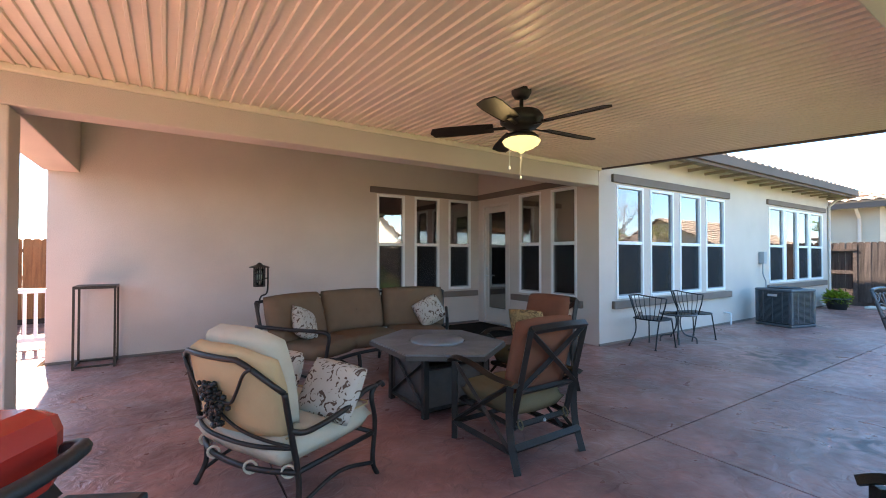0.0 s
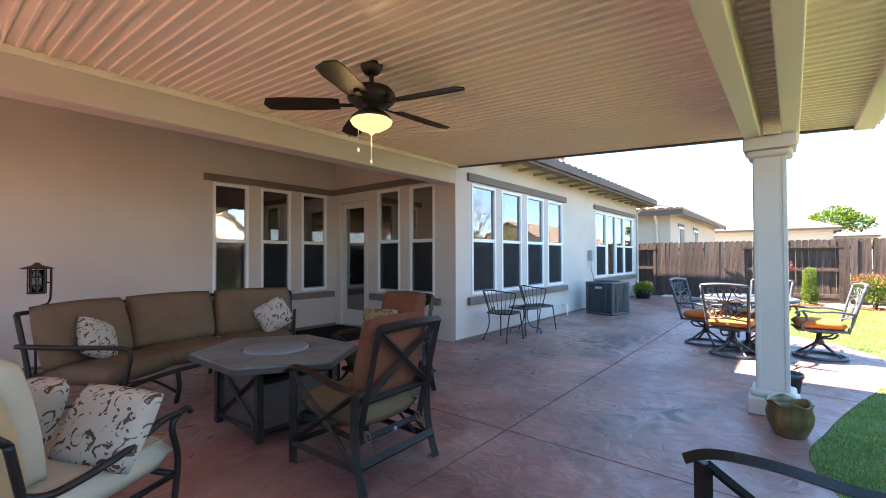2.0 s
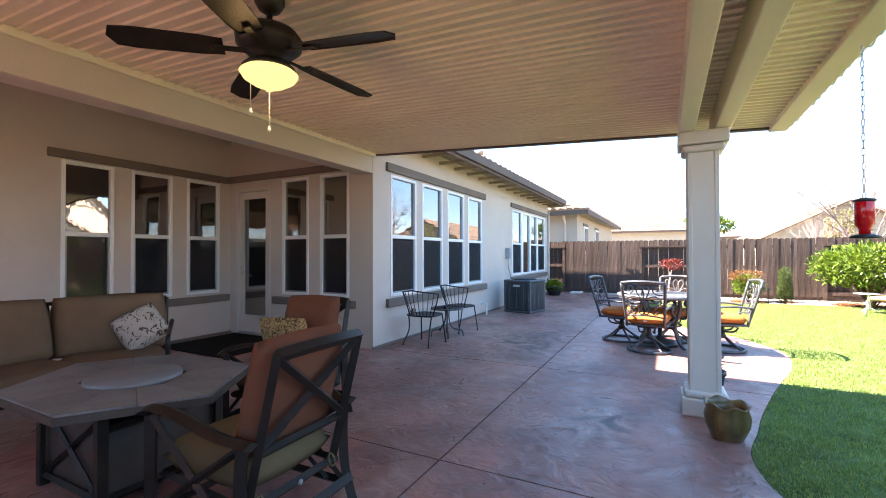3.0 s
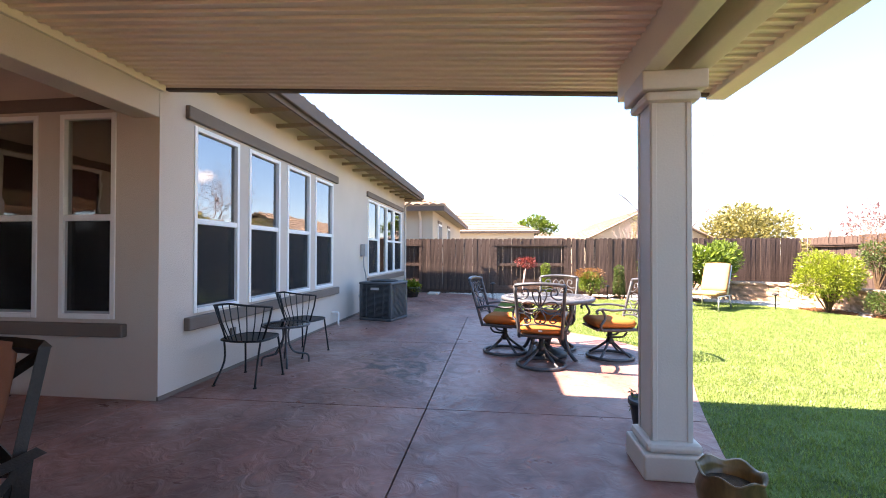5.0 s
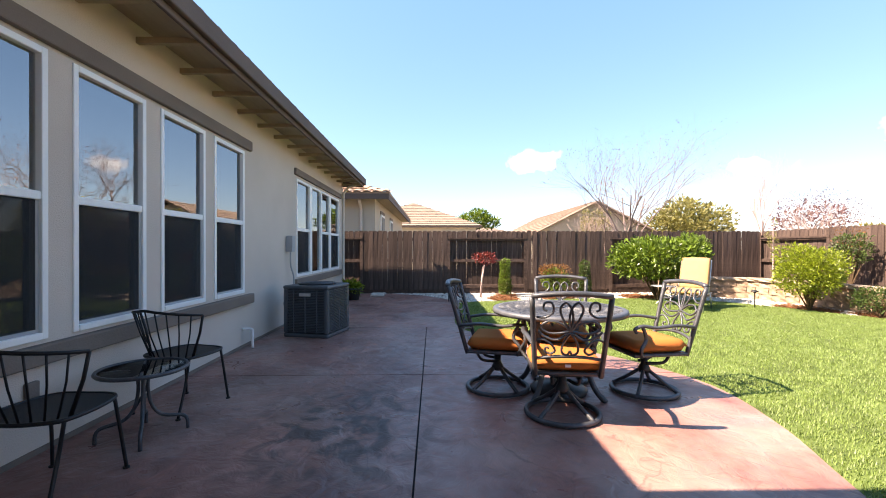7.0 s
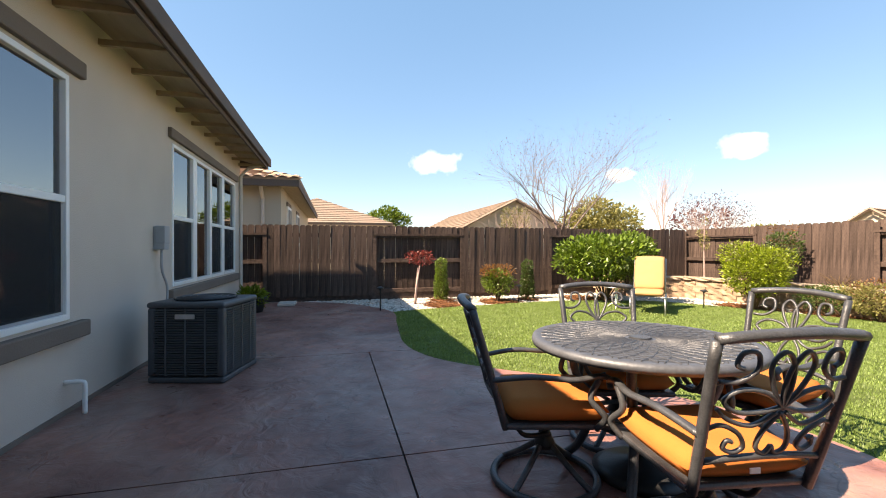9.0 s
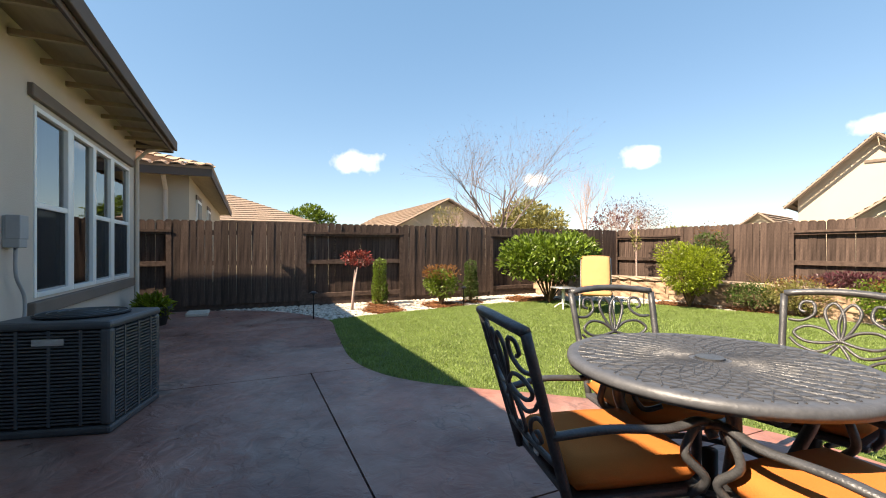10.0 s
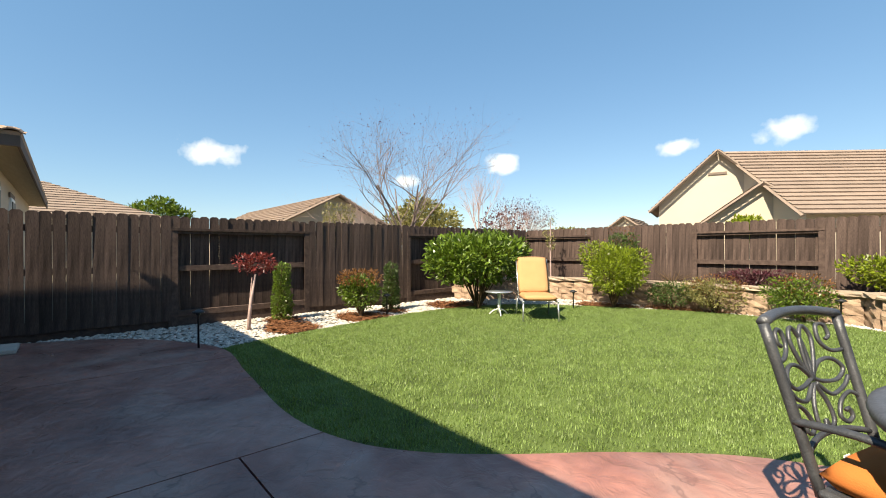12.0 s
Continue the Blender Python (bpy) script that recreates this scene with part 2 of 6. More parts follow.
def slab_material():
    """Stamped concrete: red-brown stain mottled to purple grey, pale scuffs, dark scaled patches, low rounded relief."""
    m = material("stamped_concrete", (0.325, 0.148, 0.118), 0.4, vary=0.3, scale=1.3, fine=9, bump=0.0, tint=(0.165, 0.072, 0.061), spec=0.42)
    nt = m.node_tree
    b = nt.nodes["Principled BSDF"]
    hs = b.inputs["Base Color"].links[0].from_node
    tc = nt.nodes.new("ShaderNodeNewGeometry")
    stain = nt.nodes.new("ShaderNodeTexNoise")
    stain.inputs["Scale"].default_value, stain.inputs["Detail"].default_value, stain.inputs["Distortion"].default_value = 0.9, 7, 1.2
    scuff = nt.nodes.new("ShaderNodeTexNoise")
    scuff.inputs["Scale"].default_value, scuff.inputs["Detail"].default_value, scuff.inputs["Distortion"].default_value = 2.6, 8, 2.0
    relief = nt.nodes.new("ShaderNodeTexVoronoi")
    relief.feature = "SMOOTH_F1"
    relief.inputs["Scale"].default_value = 3.2
    ridge = nt.nodes.new("ShaderNodeTexNoise")
    ridge.inputs["Scale"].default_value, ridge.inputs["Detail"].default_value, ridge.inputs["Distortion"].default_value = 6.0, 5, 1.5
    for n in (stain, scuff, relief, ridge):
        nt.links.new(tc.outputs["Position"], n.inputs["Vector"])

    def ramp(src, lo, hi, top):
        r = nt.nodes.new("ShaderNodeMapRange")
        r.inputs["From Min"].default_value, r.inputs["From Max"].default_value, r.inputs["To Max"].default_value = lo, hi, top
        nt.links.new(src, r.inputs["Value"])
        return r.outputs[0]

    # weathered grey-black patches where the sealer has scaled off, in two spots of the slab
    spots = None
    for cx, cy, rx, ry in ((6.9, 2.1, 1.1, 0.75), (4.2, 0.75, 0.5, 0.3), (10.9, 2.9, 0.5, 0.35)):
        sub = nt.nodes.new("ShaderNodeVectorMath")
        sub.operation = "SUBTRACT"
        sub.inputs[1].default_value = (cx, cy, 0)
        nt.links.new(tc.outputs["Position"], sub.inputs[0])
        mul = nt.nodes.new("ShaderNodeVectorMath")
        mul.operation = "MULTIPLY"
        mul.inputs[1].default_value = (1 / rx, 1 / ry, 0)
        nt.links.new(sub.outputs[0], mul.inputs[0])
        ln = nt.nodes.new("ShaderNodeVectorMath")
        ln.operation = "LENGTH"
        nt.links.new(mul.outputs[0], ln.inputs[0])
        s = ramp(ln.outputs["Value"], 1.15, 0.35, 1.0)
        if spots is None:
            spots = s
        else:
            mx = nt.nodes.new("ShaderNodeMath")
            mx.operation = "MAXIMUM"
            nt.links.new(spots, mx.inputs[0])
            nt.links.new(s, mx.inputs[1])
            spots = mx.outputs[0]
    wear = nt.nodes.new("ShaderNodeMath")
    wear.operation = "MULTIPLY"
    nt.links.new(spots, wear.inputs[0])
    nt.links.new(ramp(scuff.outputs["Fac"], 0.46, 0.58, 0.85), wear.inputs[1])
    m1 = nt.nodes.new("ShaderNodeMixRGB")
    m1.inputs["Color2"].default_value = (0.40, 0.28, 0.24, 1)
    nt.links.new(hs.outputs[0], m1.inputs["Color1"])
    nt.links.new(ramp(stain.outputs["Fac"], 0.5, 0.72, 0.5), m1.inputs["Fac"])
    m2 = nt.nodes.new("ShaderNodeMixRGB")
    m2.inputs["Color2"].default_value = (0.055, 0.042, 0.037, 1)
    nt.links.new(m1.outputs[0], m2.inputs["Color1"])
    nt.links.new(wear.outputs[0], m2.inputs["Fac"])
    # irregular stamped slate seams: thin dark meandering lines, broken here and there
    seam = nt.nodes.new("ShaderNodeTexNoise")
    seam.inputs["Scale"].default_value, seam.inputs["Detail"].default_value, seam.inputs["Distortion"].default_value = 1.1, 5, 0.6
    nt.links.new(tc.outputs["Position"], seam.inputs["Vector"])
    off = nt.nodes.new("ShaderNodeMath")
    off.operation = "SUBTRACT"
    off.inputs[1].default_value = 0.5
    nt.links.new(seam.outputs["Fac"], off.inputs[0])
    mag = nt.nodes.new("ShaderNodeMath")
    mag.operation = "ABSOLUTE"
    nt.links.new(off.outputs[0], mag.inputs[0])
    broken = nt.nodes.new("ShaderNodeMath")
    broken.operation = "MULTIPLY"
    nt.links.new(ramp(mag.outputs[0], 0.009, 0.001, 0.42), broken.inputs[0])
    nt.links.new(ramp(stain.outputs["Fac"], 0.42, 0.6, 1.0), broken.inputs[1])
    m3 = nt.nodes.new("ShaderNodeMixRGB")
    m3.inputs["Color2"].default_value = (0.06, 0.035, 0.032, 1)
    nt.links.new(m2.outputs[0], m3.inputs["Color1"])
    nt.links.new(broken.outputs[0], m3.inputs["Fac"])
    nt.links.new(m3.outputs[0], b.inputs["Base Color"])
    nt.links.new(ramp(scuff.outputs["Fac"], 0.3, 0.7, 0.35), b.inputs["Roughness"])
    rr = b.inputs["Roughness"].links[0].from_node
    rr.inputs["To Min"].default_value, rr.inputs["To Max"].default_value = 0.26, 0.55
    add = nt.nodes.new("ShaderNodeMath")
    add.operation = "ADD"
    nt.links.new(relief.outputs["Distance"], add.inputs[0])
    nt.links.new(ridge.outputs["Fac"], add.inputs[1])
    bp = nt.nodes.new("ShaderNodeBump")
    bp.inputs["Strength"].default_value, bp.inputs["Distance"].default_value = 0.75, 0.02
    nt.links.new(add.outputs[0], bp.inputs["Height"])
    nt.links.new(bp.outputs[0], b.inputs["Normal"])
    return m


M_SLAB = slab_material()
M_JOINT = material("joint_filler", (0.035, 0.025, 0.024), 0.9, vary=0.2, bump=0.2)


def glass_material(name, tint, ior):
    m = bpy.data.materials.new(name)
    m.use_nodes = True
    nt = m.node_tree
    nt.nodes.remove(nt.nodes["Principled BSDF"])
    tr = nt.nodes.new("ShaderNodeBsdfTransparent")
    tr.inputs["Color"].default_value = (*tint, 1)
    gl = nt.nodes.new("ShaderNodeBsdfGlossy")
    gl.inputs["Roughness"].default_value = 0.01
    nz = nt.nodes.new("ShaderNodeTexNoise")
    nz.inputs["Scale"].default_value = 2.5
    bp = nt.nodes.new("ShaderNodeBump")
    bp.inputs["Strength"].default_value, bp.inputs["Distance"].default_value = 0.05, 0.02
    nt.links.new(nz.outputs["Fac"], bp.inputs["Height"])
    nt.links.new(bp.outputs[0], gl.inputs["Normal"])
    fr = nt.nodes.new("ShaderNodeFresnel")
    fr.inputs["IOR"].default_value = ior
    mx = nt.nodes.new("ShaderNodeMixShader")
    nt.links.new(fr.outputs[0], mx.inputs[0])
    nt.links.new(tr.outputs[0], mx.inputs[1])
    nt.links.new(gl.outputs[0], mx.inputs[2])
    nt.links.new(mx.outputs[0], nt.nodes["Material Output"].inputs["Surface"])
    return m


M_GLASS = glass_material("window_glass", (0.5, 0.55, 0.55), 3.8)
M_TABLEGLASS = glass_material("table_glass", (0.55, 0.65, 0.62), 1.6)


def screen_material():
    m = bpy.data.materials.new("insect_screen")
    m.use_nodes = True
    nt = m.node_tree
    b = nt.nodes["Principled BSDF"]
    b.inputs["Base Color"].default_value = (0.008, 0.008, 0.009, 1)
    b.inputs["Roughness"].default_value = 0.8
    tr = nt.nodes.new("ShaderNodeBsdfTransparent")
    mx = nt.nodes.new("ShaderNodeMixShader")
    mx.inputs[0].default_value = 0.5
    nt.links.new(tr.outputs[0], mx.inputs[1])
    nt.links.new(b.outputs[0], mx.inputs[2])
    nt.links.new(mx.outputs[0], nt.nodes["Material Output"].inputs["Surface"])
    return m


M_SCREEN = screen_material()


def print_material(name, ground, ink, scale, cut):
    """Printed cotton: dark curling motifs on a pale ground."""
    m = material(name, ground, 0.95, vary=0.06, scale=5, fine=260, bump=0.2, spec=0.1)
    nt = m.node_tree
    b = nt.nodes["Principled BSDF"]
    hs = b.inputs["Base Color"].links[0].from_node
    tc = nt.nodes.new("ShaderNodeTexCoord")
    w = nt.nodes.new("ShaderNodeTexNoise")
    w.inputs["Scale"].default_value, w.inputs["Detail"].default_value, w.inputs["Distortion"].default_value = scale, 1.5, 2.5
    nt.links.new(tc.outputs["Object"], w.inputs["Vector"])
    r = nt.nodes.new("ShaderNodeMapRange")
    r.inputs["From Min"].default_value, r.inputs["From Max"].default_value = cut, cut + 0.03
    nt.links.new(w.outputs["Fac"], r.inputs["Value"])
    mx = nt.nodes.new("ShaderNodeMixRGB")
    mx.inputs["Color2"].default_value = (*ink, 1)
    nt.links.new(r.outputs[0], mx.inputs["Fac"])
    nt.links.new(hs.outputs[0], mx.inputs["Color1"])
    nt.links.new(mx.outputs[0], b.inputs["Base Color"])
    return m


M_FLORAL = print_material("floral_print", (0.46, 0.40, 0.33), (0.11, 0.065, 0.045), 15, 0.57)
M_LEOPARD = print_material("spotted_print", (0.36, 0.24, 0.11), (0.05, 0.03, 0.02), 34, 0.52)


def lamp_material():
    m = bpy.data.materials.new("lit_bowl")
    m.use_nodes = True
    b = m.node_tree.nodes["Principled BSDF"]
    b.inputs["Base Color"].default_value = (0.6, 0.5, 0.28, 1)
    b.inputs["Emission Color"].default_value = (1.0, 0.80, 0.30, 1)
    b.inputs["Emission Strength"].default_value = 0.13
    return m


M_BOWL = lamp_material()


# ---- mesh helpers ----
def part(name, bm, mat, parent=None, label="", smooth=False):
    me = bpy.data.meshes.new(name)
    bm.to_mesh(me)
    bm.free()
    if smooth:
        me.polygons.foreach_set("use_smooth", [True] * len(me.polygons))
    me.materials.append(mat)
    ob = new(name, me)
    if parent:
        ob.parent = parent
    if label:
        tagged(ob, label)
    return ob


def thing(name, m, label, category, group="", kind=""):
    ob = new(name)
    ob.matrix_basis = m
    return tagged(ob, label, category, group, kind)


def raw(name, verts, faces, mat, parent=None, smooth=False):
    me = bpy.data.meshes.new(name)
    me.from_pydata(verts, [], faces)
    if smooth:
        me.polygons.foreach_set("use_smooth", [True] * len(me.polygons))
    me.materials.append(mat)
    ob = new(name, me)
    if parent:
        ob.parent = parent
    return ob


def box(lo, hi, bevel=0.0, bm=None, m=None):
    own = bm if bm is not None else bmesh.new()
    lo, hi = Vector(lo), Vector(hi)
    mat = Matrix.LocRotScale((lo + hi) / 2, None, hi - lo)
    if m is not None:
        mat = m @ mat
    tmp = bmesh.new() if bm is not None and bevel else own
    res = bmesh.ops.create_cube(tmp, size=1, matrix=mat)
    if bevel:
        edges = list({e for v in res["verts"] for e in v.link_edges})
        bmesh.ops.bevel(tmp, geom=edges, offset=bevel, segments=2, profile=0.5, affect="EDGES")
        if tmp is not own:
            me = bpy.data.meshes.new("tmp")
            tmp.to_mesh(me)
            tmp.free()
            own.from_mesh(me)
            bpy.data.meshes.remove(me)
    return own


def tube(points, r, bm=None, sides=8, closed=False, flat=1.0):
    """A swept rod through the points; r a radius or one for each point; flat squeezes it across."""
    bm = bm if bm is not None else bmesh.new()
    pts = [Vector(p) for p in points]
    n = len(pts)
    rings = []
    ref = None
    for i, p in enumerate(pts):
        if closed:
            d = pts[(i + 1) % n] - pts[i - 1]
        else:
            d = pts[min(i + 1, n - 1)] - pts[max(i - 1, 0)]
        d.normalize()
        if ref is None:
            ref = Vector((0, 0, 1)) if abs(d.z) < 0.9 else Vector((1, 0, 0))
        side = d.cross(ref).normalized()
        ref = side.cross(d).normalized()
        rad = r[i] if isinstance(r, (list, tuple)) else r
        rings.append([bm.verts.new(p + side * (math.cos(a) * rad) + ref * (math.sin(a) * rad * flat)) for a in (2 * math.pi * k / sides for k in range(sides))])
    for i in range(n if closed else n - 1):
        a, b = rings[i], rings[(i + 1) % n]
        for k in range(sides):
            bm.faces.new((a[k], a[(k + 1) % sides], b[(k + 1) % sides], b[k]))
    if not closed:
        bm.faces.new(rings[0][::-1])
        bm.faces.new(rings[-1])
    return bm


def curve_pts(ctrl, n=8, closed=False):
    """A smooth line through control points."""
    c = [Vector(p) for p in ctrl]
    k = len(c)
    out = []
    for i in range(k if closed else k - 1):
        p0 = c[i - 1] if closed or i > 0 else c[0]
        p1, p2 = c[i], c[(i + 1) % k]
        p3 = c[(i + 2) % k] if closed else c[min(i + 2, k - 1)]
        for j in range(n):
            t = j / n
            out.append(0.5 * ((2 * p1) + (p2 - p0) * t + (2 * p0 - 5 * p1 + 4 * p2 - p3) * t * t + (3 * p1 - p0 - 3 * p2 + p3) * t ** 3))
    if not closed:
        out.append(c[-1])
    return out


def lathe(profile, bm=None, sides=24, at=(0, 0, 0)):
    bm = bm if bm is not None else bmesh.new()
    rings = []
    for r, z in profile:
        rings.append([bm.verts.new((at[0] + r * math.cos(2 * math.pi * k / sides), at[1] + r * math.sin(2 * math.pi * k / sides), at[2] + z)) for k in range(sides)])
    for a, b in zip(rings, rings[1:]):
        for k in range(sides):
            bm.faces.new((a[k], a[(k + 1) % sides], b[(k + 1) % sides], b[k]))
    if profile[0][0] > 1e-4:
        bm.faces.new(rings[0][::-1])
    if profile[-1][0] > 1e-4:
        bm.faces.new(rings[-1])
    return bm


def cushion(w, d, h, m=None, puff=0.35, n=12, bend=0.0, seed=0):
    """A stuffed cushion about its centre: full in the middle, pinched and rounded at the edges, a little uneven."""
    bm = bmesh.new()
    grid = {}
    for s in (1, -1):
        for i in range(n + 1):
            for j in range(n + 1):
                u, v = 2 * i / n - 1, 2 * j / n - 1
                if s < 0 and (i in (0, n) or j in (0, n)):
                    grid[s, i, j] = grid[1, i, j]
                    continue
                edge = min(1 - abs(u), 1 - abs(v))
                t = (1 - puff) * min(1, edge * 6) ** 0.5 + puff * ((1 - u * u) * (1 - v * v)) ** 0.5
                if edge == 0:
                    t = 0
                wob = 0.06 * noise.noise(Vector((u * 2 + seed, v * 2, s)))
                round_off = 1 - 0.05 * (u * u) * (v * v)
                p = Vector((u * w / 2 * round_off, v * d / 2 * round_off + bend * u * u, s * h / 2 * (t + wob * (edge > 0))))
                if m is not None:
                    p = m @ p
                grid[s, i, j] = bm.verts.new(p)
    for s in (1, -1):
        for i in range(n):
            for j in range(n):
                f = [grid[s, i, j], grid[s, i + 1, j], grid[s, i + 1, j + 1], grid[s, i, j + 1]]
                bm.faces.new(f if s > 0 else f[::-1])
    return bm


def wall_boxes(bm, u0, u1, z0, z1, holes, put):
    """Fills a wall from u0 to u1 around its holes (u0, u1, z0, z1); put(bm, ua, ub, za, zb) adds a block."""
    cuts = sorted({u0, u1, *[h[0] for h in holes], *[h[1] for h in holes]})
    for a, b in zip(cuts, cuts[1:]):
        mine = sorted([h for h in holes if h[0] <= a and h[1] >= b], key=lambda h: h[2])
        z = z0
        for h in mine:
            if h[2] > z:
                put(bm, a, b, z, h[2])
            z = h[3]
        if z < z1:
            put(bm, a, b, z, z1)


def leaf_cloud(centres, count, size, rng, shell=0.6, droop=0.0, aspect=0.45):
    """Verts and faces of many single bent leaves spread through lumpy ellipsoids (x, y, z, rx, ry, rz)."""
    verts, faces = [], []
    weights = [c[3] * c[4] * c[5] for c in centres]
    for _ in range(count):
        c = rng.choices(centres, weights)[0]
        while True:
            v = Vector((rng.uniform(-1, 1), rng.uniform(-1, 1), rng.uniform(-1, 1)))
            if 0.05 < v.length < 1:
                break
        n = v.normalized()
        rad = shell + (1 - shell) * rng.random() ** 0.5
        rad *= 1 + 0.22 * noise.noise(n * 2.3 + Vector((c[0], c[1], c[2])))
        p = Vector((c[0] + n.x * c[3] * rad, c[1] + n.y * c[4] * rad, c[2] + n.z * c[5] * rad))
        d = (n + Vector((rng.gauss(0, 0.6), rng.gauss(0, 0.6), rng.gauss(0, 0.6) - droop + 0.3))).normalized()
        s = d.cross(Vector((rng.gauss(0, 1), rng.gauss(0, 1), rng.gauss(0, 1)))).normalized()
        k = size * rng.uniform(0.6, 1.3)
        up = s.cross(d) * (k * 0.12)
        i = len(verts)
        verts += [p, p + d * k * 0.5 + s * k * aspect * 0.5 + up, p + d * k, p + d * k * 0.5 - s * k * aspect * 0.5 + up]
        faces += [(i, i + 1, i + 2), (i, i + 2, i + 3)]
    return verts, faces


# ---- ground, patio slab, lawn and beds ----
ground = raw("ground", [(-400, -400, -0.06), (600, -400, -0.06), (600, 400, -0.06), (-400, 400, -0.06)], [(0, 1, 2, 3)], M_DIRT)
tagged(ground, "bare dry ground running out to the horizon", "ground", kind="structure")

EDGE = curve_pts([(16.1, 3.0, 0), (15.5, 1.75, 0), (14.1, 0.9, 0), (12.6, 0.97, 0), (11.3, 1.08, 0), (10.6, 0.98, 0), (10.13, 0.72, 0), (9.74, 0.33, 0), (9.3, -0.2, 0), (8.7, -0.75, 0), (7.8, -1.12, 0), (6.9, -1.04, 0), (6.14, -0.8, 0), (5.5, -0.6, 0), (4.57, -0.36, 0), (3.65, -0.26, 0), (2.0, -0.9, 0), (-0.5, -1.5, 0), (-4.4, -1.6, 0)], 6)
SLAB = [(p.x, p.y) for p in EDGE] + [(-4.4, 11.4), (-1.5, 11.4), (-1.5, 6.9), (5.5, 6.9), (5.5, 3.9), (16.1, 3.9)]


def clip(poly, axis, value, keep_above):
    out = []
    for a, b in zip(poly, poly[1:] + poly[:1]):
        ia, ib = (a[axis] >= value) == keep_above, (b[axis] >= value) == keep_above
        if ia:
            out.append(a)
        if ia != ib:
            t = (value - a[axis]) / (b[axis] - a[axis])
            out.append((a[0] + t * (b[0] - a[0]), a[1] + t * (b[1] - a[1])))
    return out


def prism(bm, poly, z0, z1):
    clean = [p for i, p in enumerate(poly) if (Vector(p) - Vector(poly[i - 1])).length > 1e-4]
    if len(clean) < 3:
        return
    lo = [bm.verts.new((x, y, z0)) for x, y in clean]
    hi = [bm.verts.new((x, y, z1)) for x, y in clean]
    bm.faces.new(hi)
    for i in range(len(clean)):
        j = (i + 1) % len(clean)
        bm.faces.new((lo[i], lo[j], hi[j], hi[i]))


floor = raw("patio", [(x, y, -0.02) for x, y in SLAB], [tuple(range(len(SLAB)))], M_JOINT)
tagged(floor, "red-brown stamped concrete patio slab with dark scored joints", "patio", kind="structure")
GX = [-4.5, -2.12, 0.45, 3.03, 5.57, 8.17, 10.78, 13.4, 16.2]
GY = [-2.0, 1.56, 4.02, 11.5]
for i in range(len(GX) - 1):
    rows = GY if GX[i] < 10.7 else [-2.0, 11.5]
    for j in range(len(rows) - 1):
        g = 0.006
        poly = SLAB
        for axis, value, above in ((0, GX[i] + g, True), (0, GX[i + 1] - g, False), (1, rows[j] + g, True), (1, rows[j + 1] - g, False)):
            poly = clip(poly, axis, value, above)
            if len(poly) < 3:
                break
        if len(poly) < 3:
            continue
        bm = bmesh.new()
        prism(bm, poly, -0.05, 0.0)
        bmesh.ops.recalc_face_normals(bm, faces=bm.faces)
        part("slab_panel", bm, M_SLAB, floor)

LAWN_FAR = curve_pts([(-4.4, -6.3, 0), (4.0, -6.3, 0), (8.0, -6.5, 0), (9.1, -6.85, 0), (10.5, -6.95, 0), (11.6, -6.6, 0), (13.3, -5.8, 0), (14.3, -4.9, 0), (14.7, -3.0, 0), (14.4, -1.0, 0), (14.15, 0.2, 0), (13.95, 0.88, 0)], 6)
lawn_line = [(p.x, p.y) for p in LAWN_FAR] + [(p.x, p.y - 0.004) for p in EDGE if p.x < 13.9]
bm = bmesh.new()
prism(bm, lawn_line, -0.05, -0.004)
lawn = part("lawn", bm, M_TURFBASE)
tagged(lawn, "bright green artificial turf lawn with a curved edge", "lawn", kind="structure")


def inside(poly, x, y):
    hit = False
    for a, b in zip(poly, poly[1:] + poly[:1]):
        if (a[1] > y) != (b[1] > y) and x < (b[0] - a[0]) * (y - a[1]) / (b[1] - a[1]) + a[0]:
            hit = not hit
    return hit


rng = random.Random(3)
verts, faces = [], []
while len(faces) < 340000:
    x, y = rng.uniform(3.0, 14.8), rng.uniform(-7.0, 1.1)
    if not inside(lawn_line, x, y):
        continue
    for _ in range(6):
        px, py, a = x + rng.gauss(0, 0.04), y + rng.gauss(0, 0.04), rng.uniform(0, 6.28)
        if not inside(lawn_line, px, py):
            continue
        lean, h, w = rng.uniform(0.0, 0.024), rng.uniform(0.010, 0.026), 0.004
        i = len(verts)
        verts += [(px - w * math.sin(a), py + w * math.cos(a), -0.006), (px + w * math.sin(a), py - w * math.cos(a), -0.006), (px + lean * math.cos(a), py + lean * math.sin(a), h)]
        faces.append((i, i + 1, i + 2))
tagged(raw("grass_blades", verts, faces, M_TURF), "short upright green blades of artificial grass", "grass", kind="stuff")

bed_line = [(p.x - 0.0, p.y) for p in LAWN_FAR] + [(14.1, 0.9), (15.5, 1.75), (16.1, 3.0), (16.35, 3.9), (16.35, -8.3), (-4.4, -8.3)]
bm = bmesh.new()
prism(bm, bed_line, -0.055, -0.03)
bed = part("planting_bed", bm, M_BEDGROUND)
tagged(bed, "pale gravel planting bed along the fence", "planting bed", kind="structure")

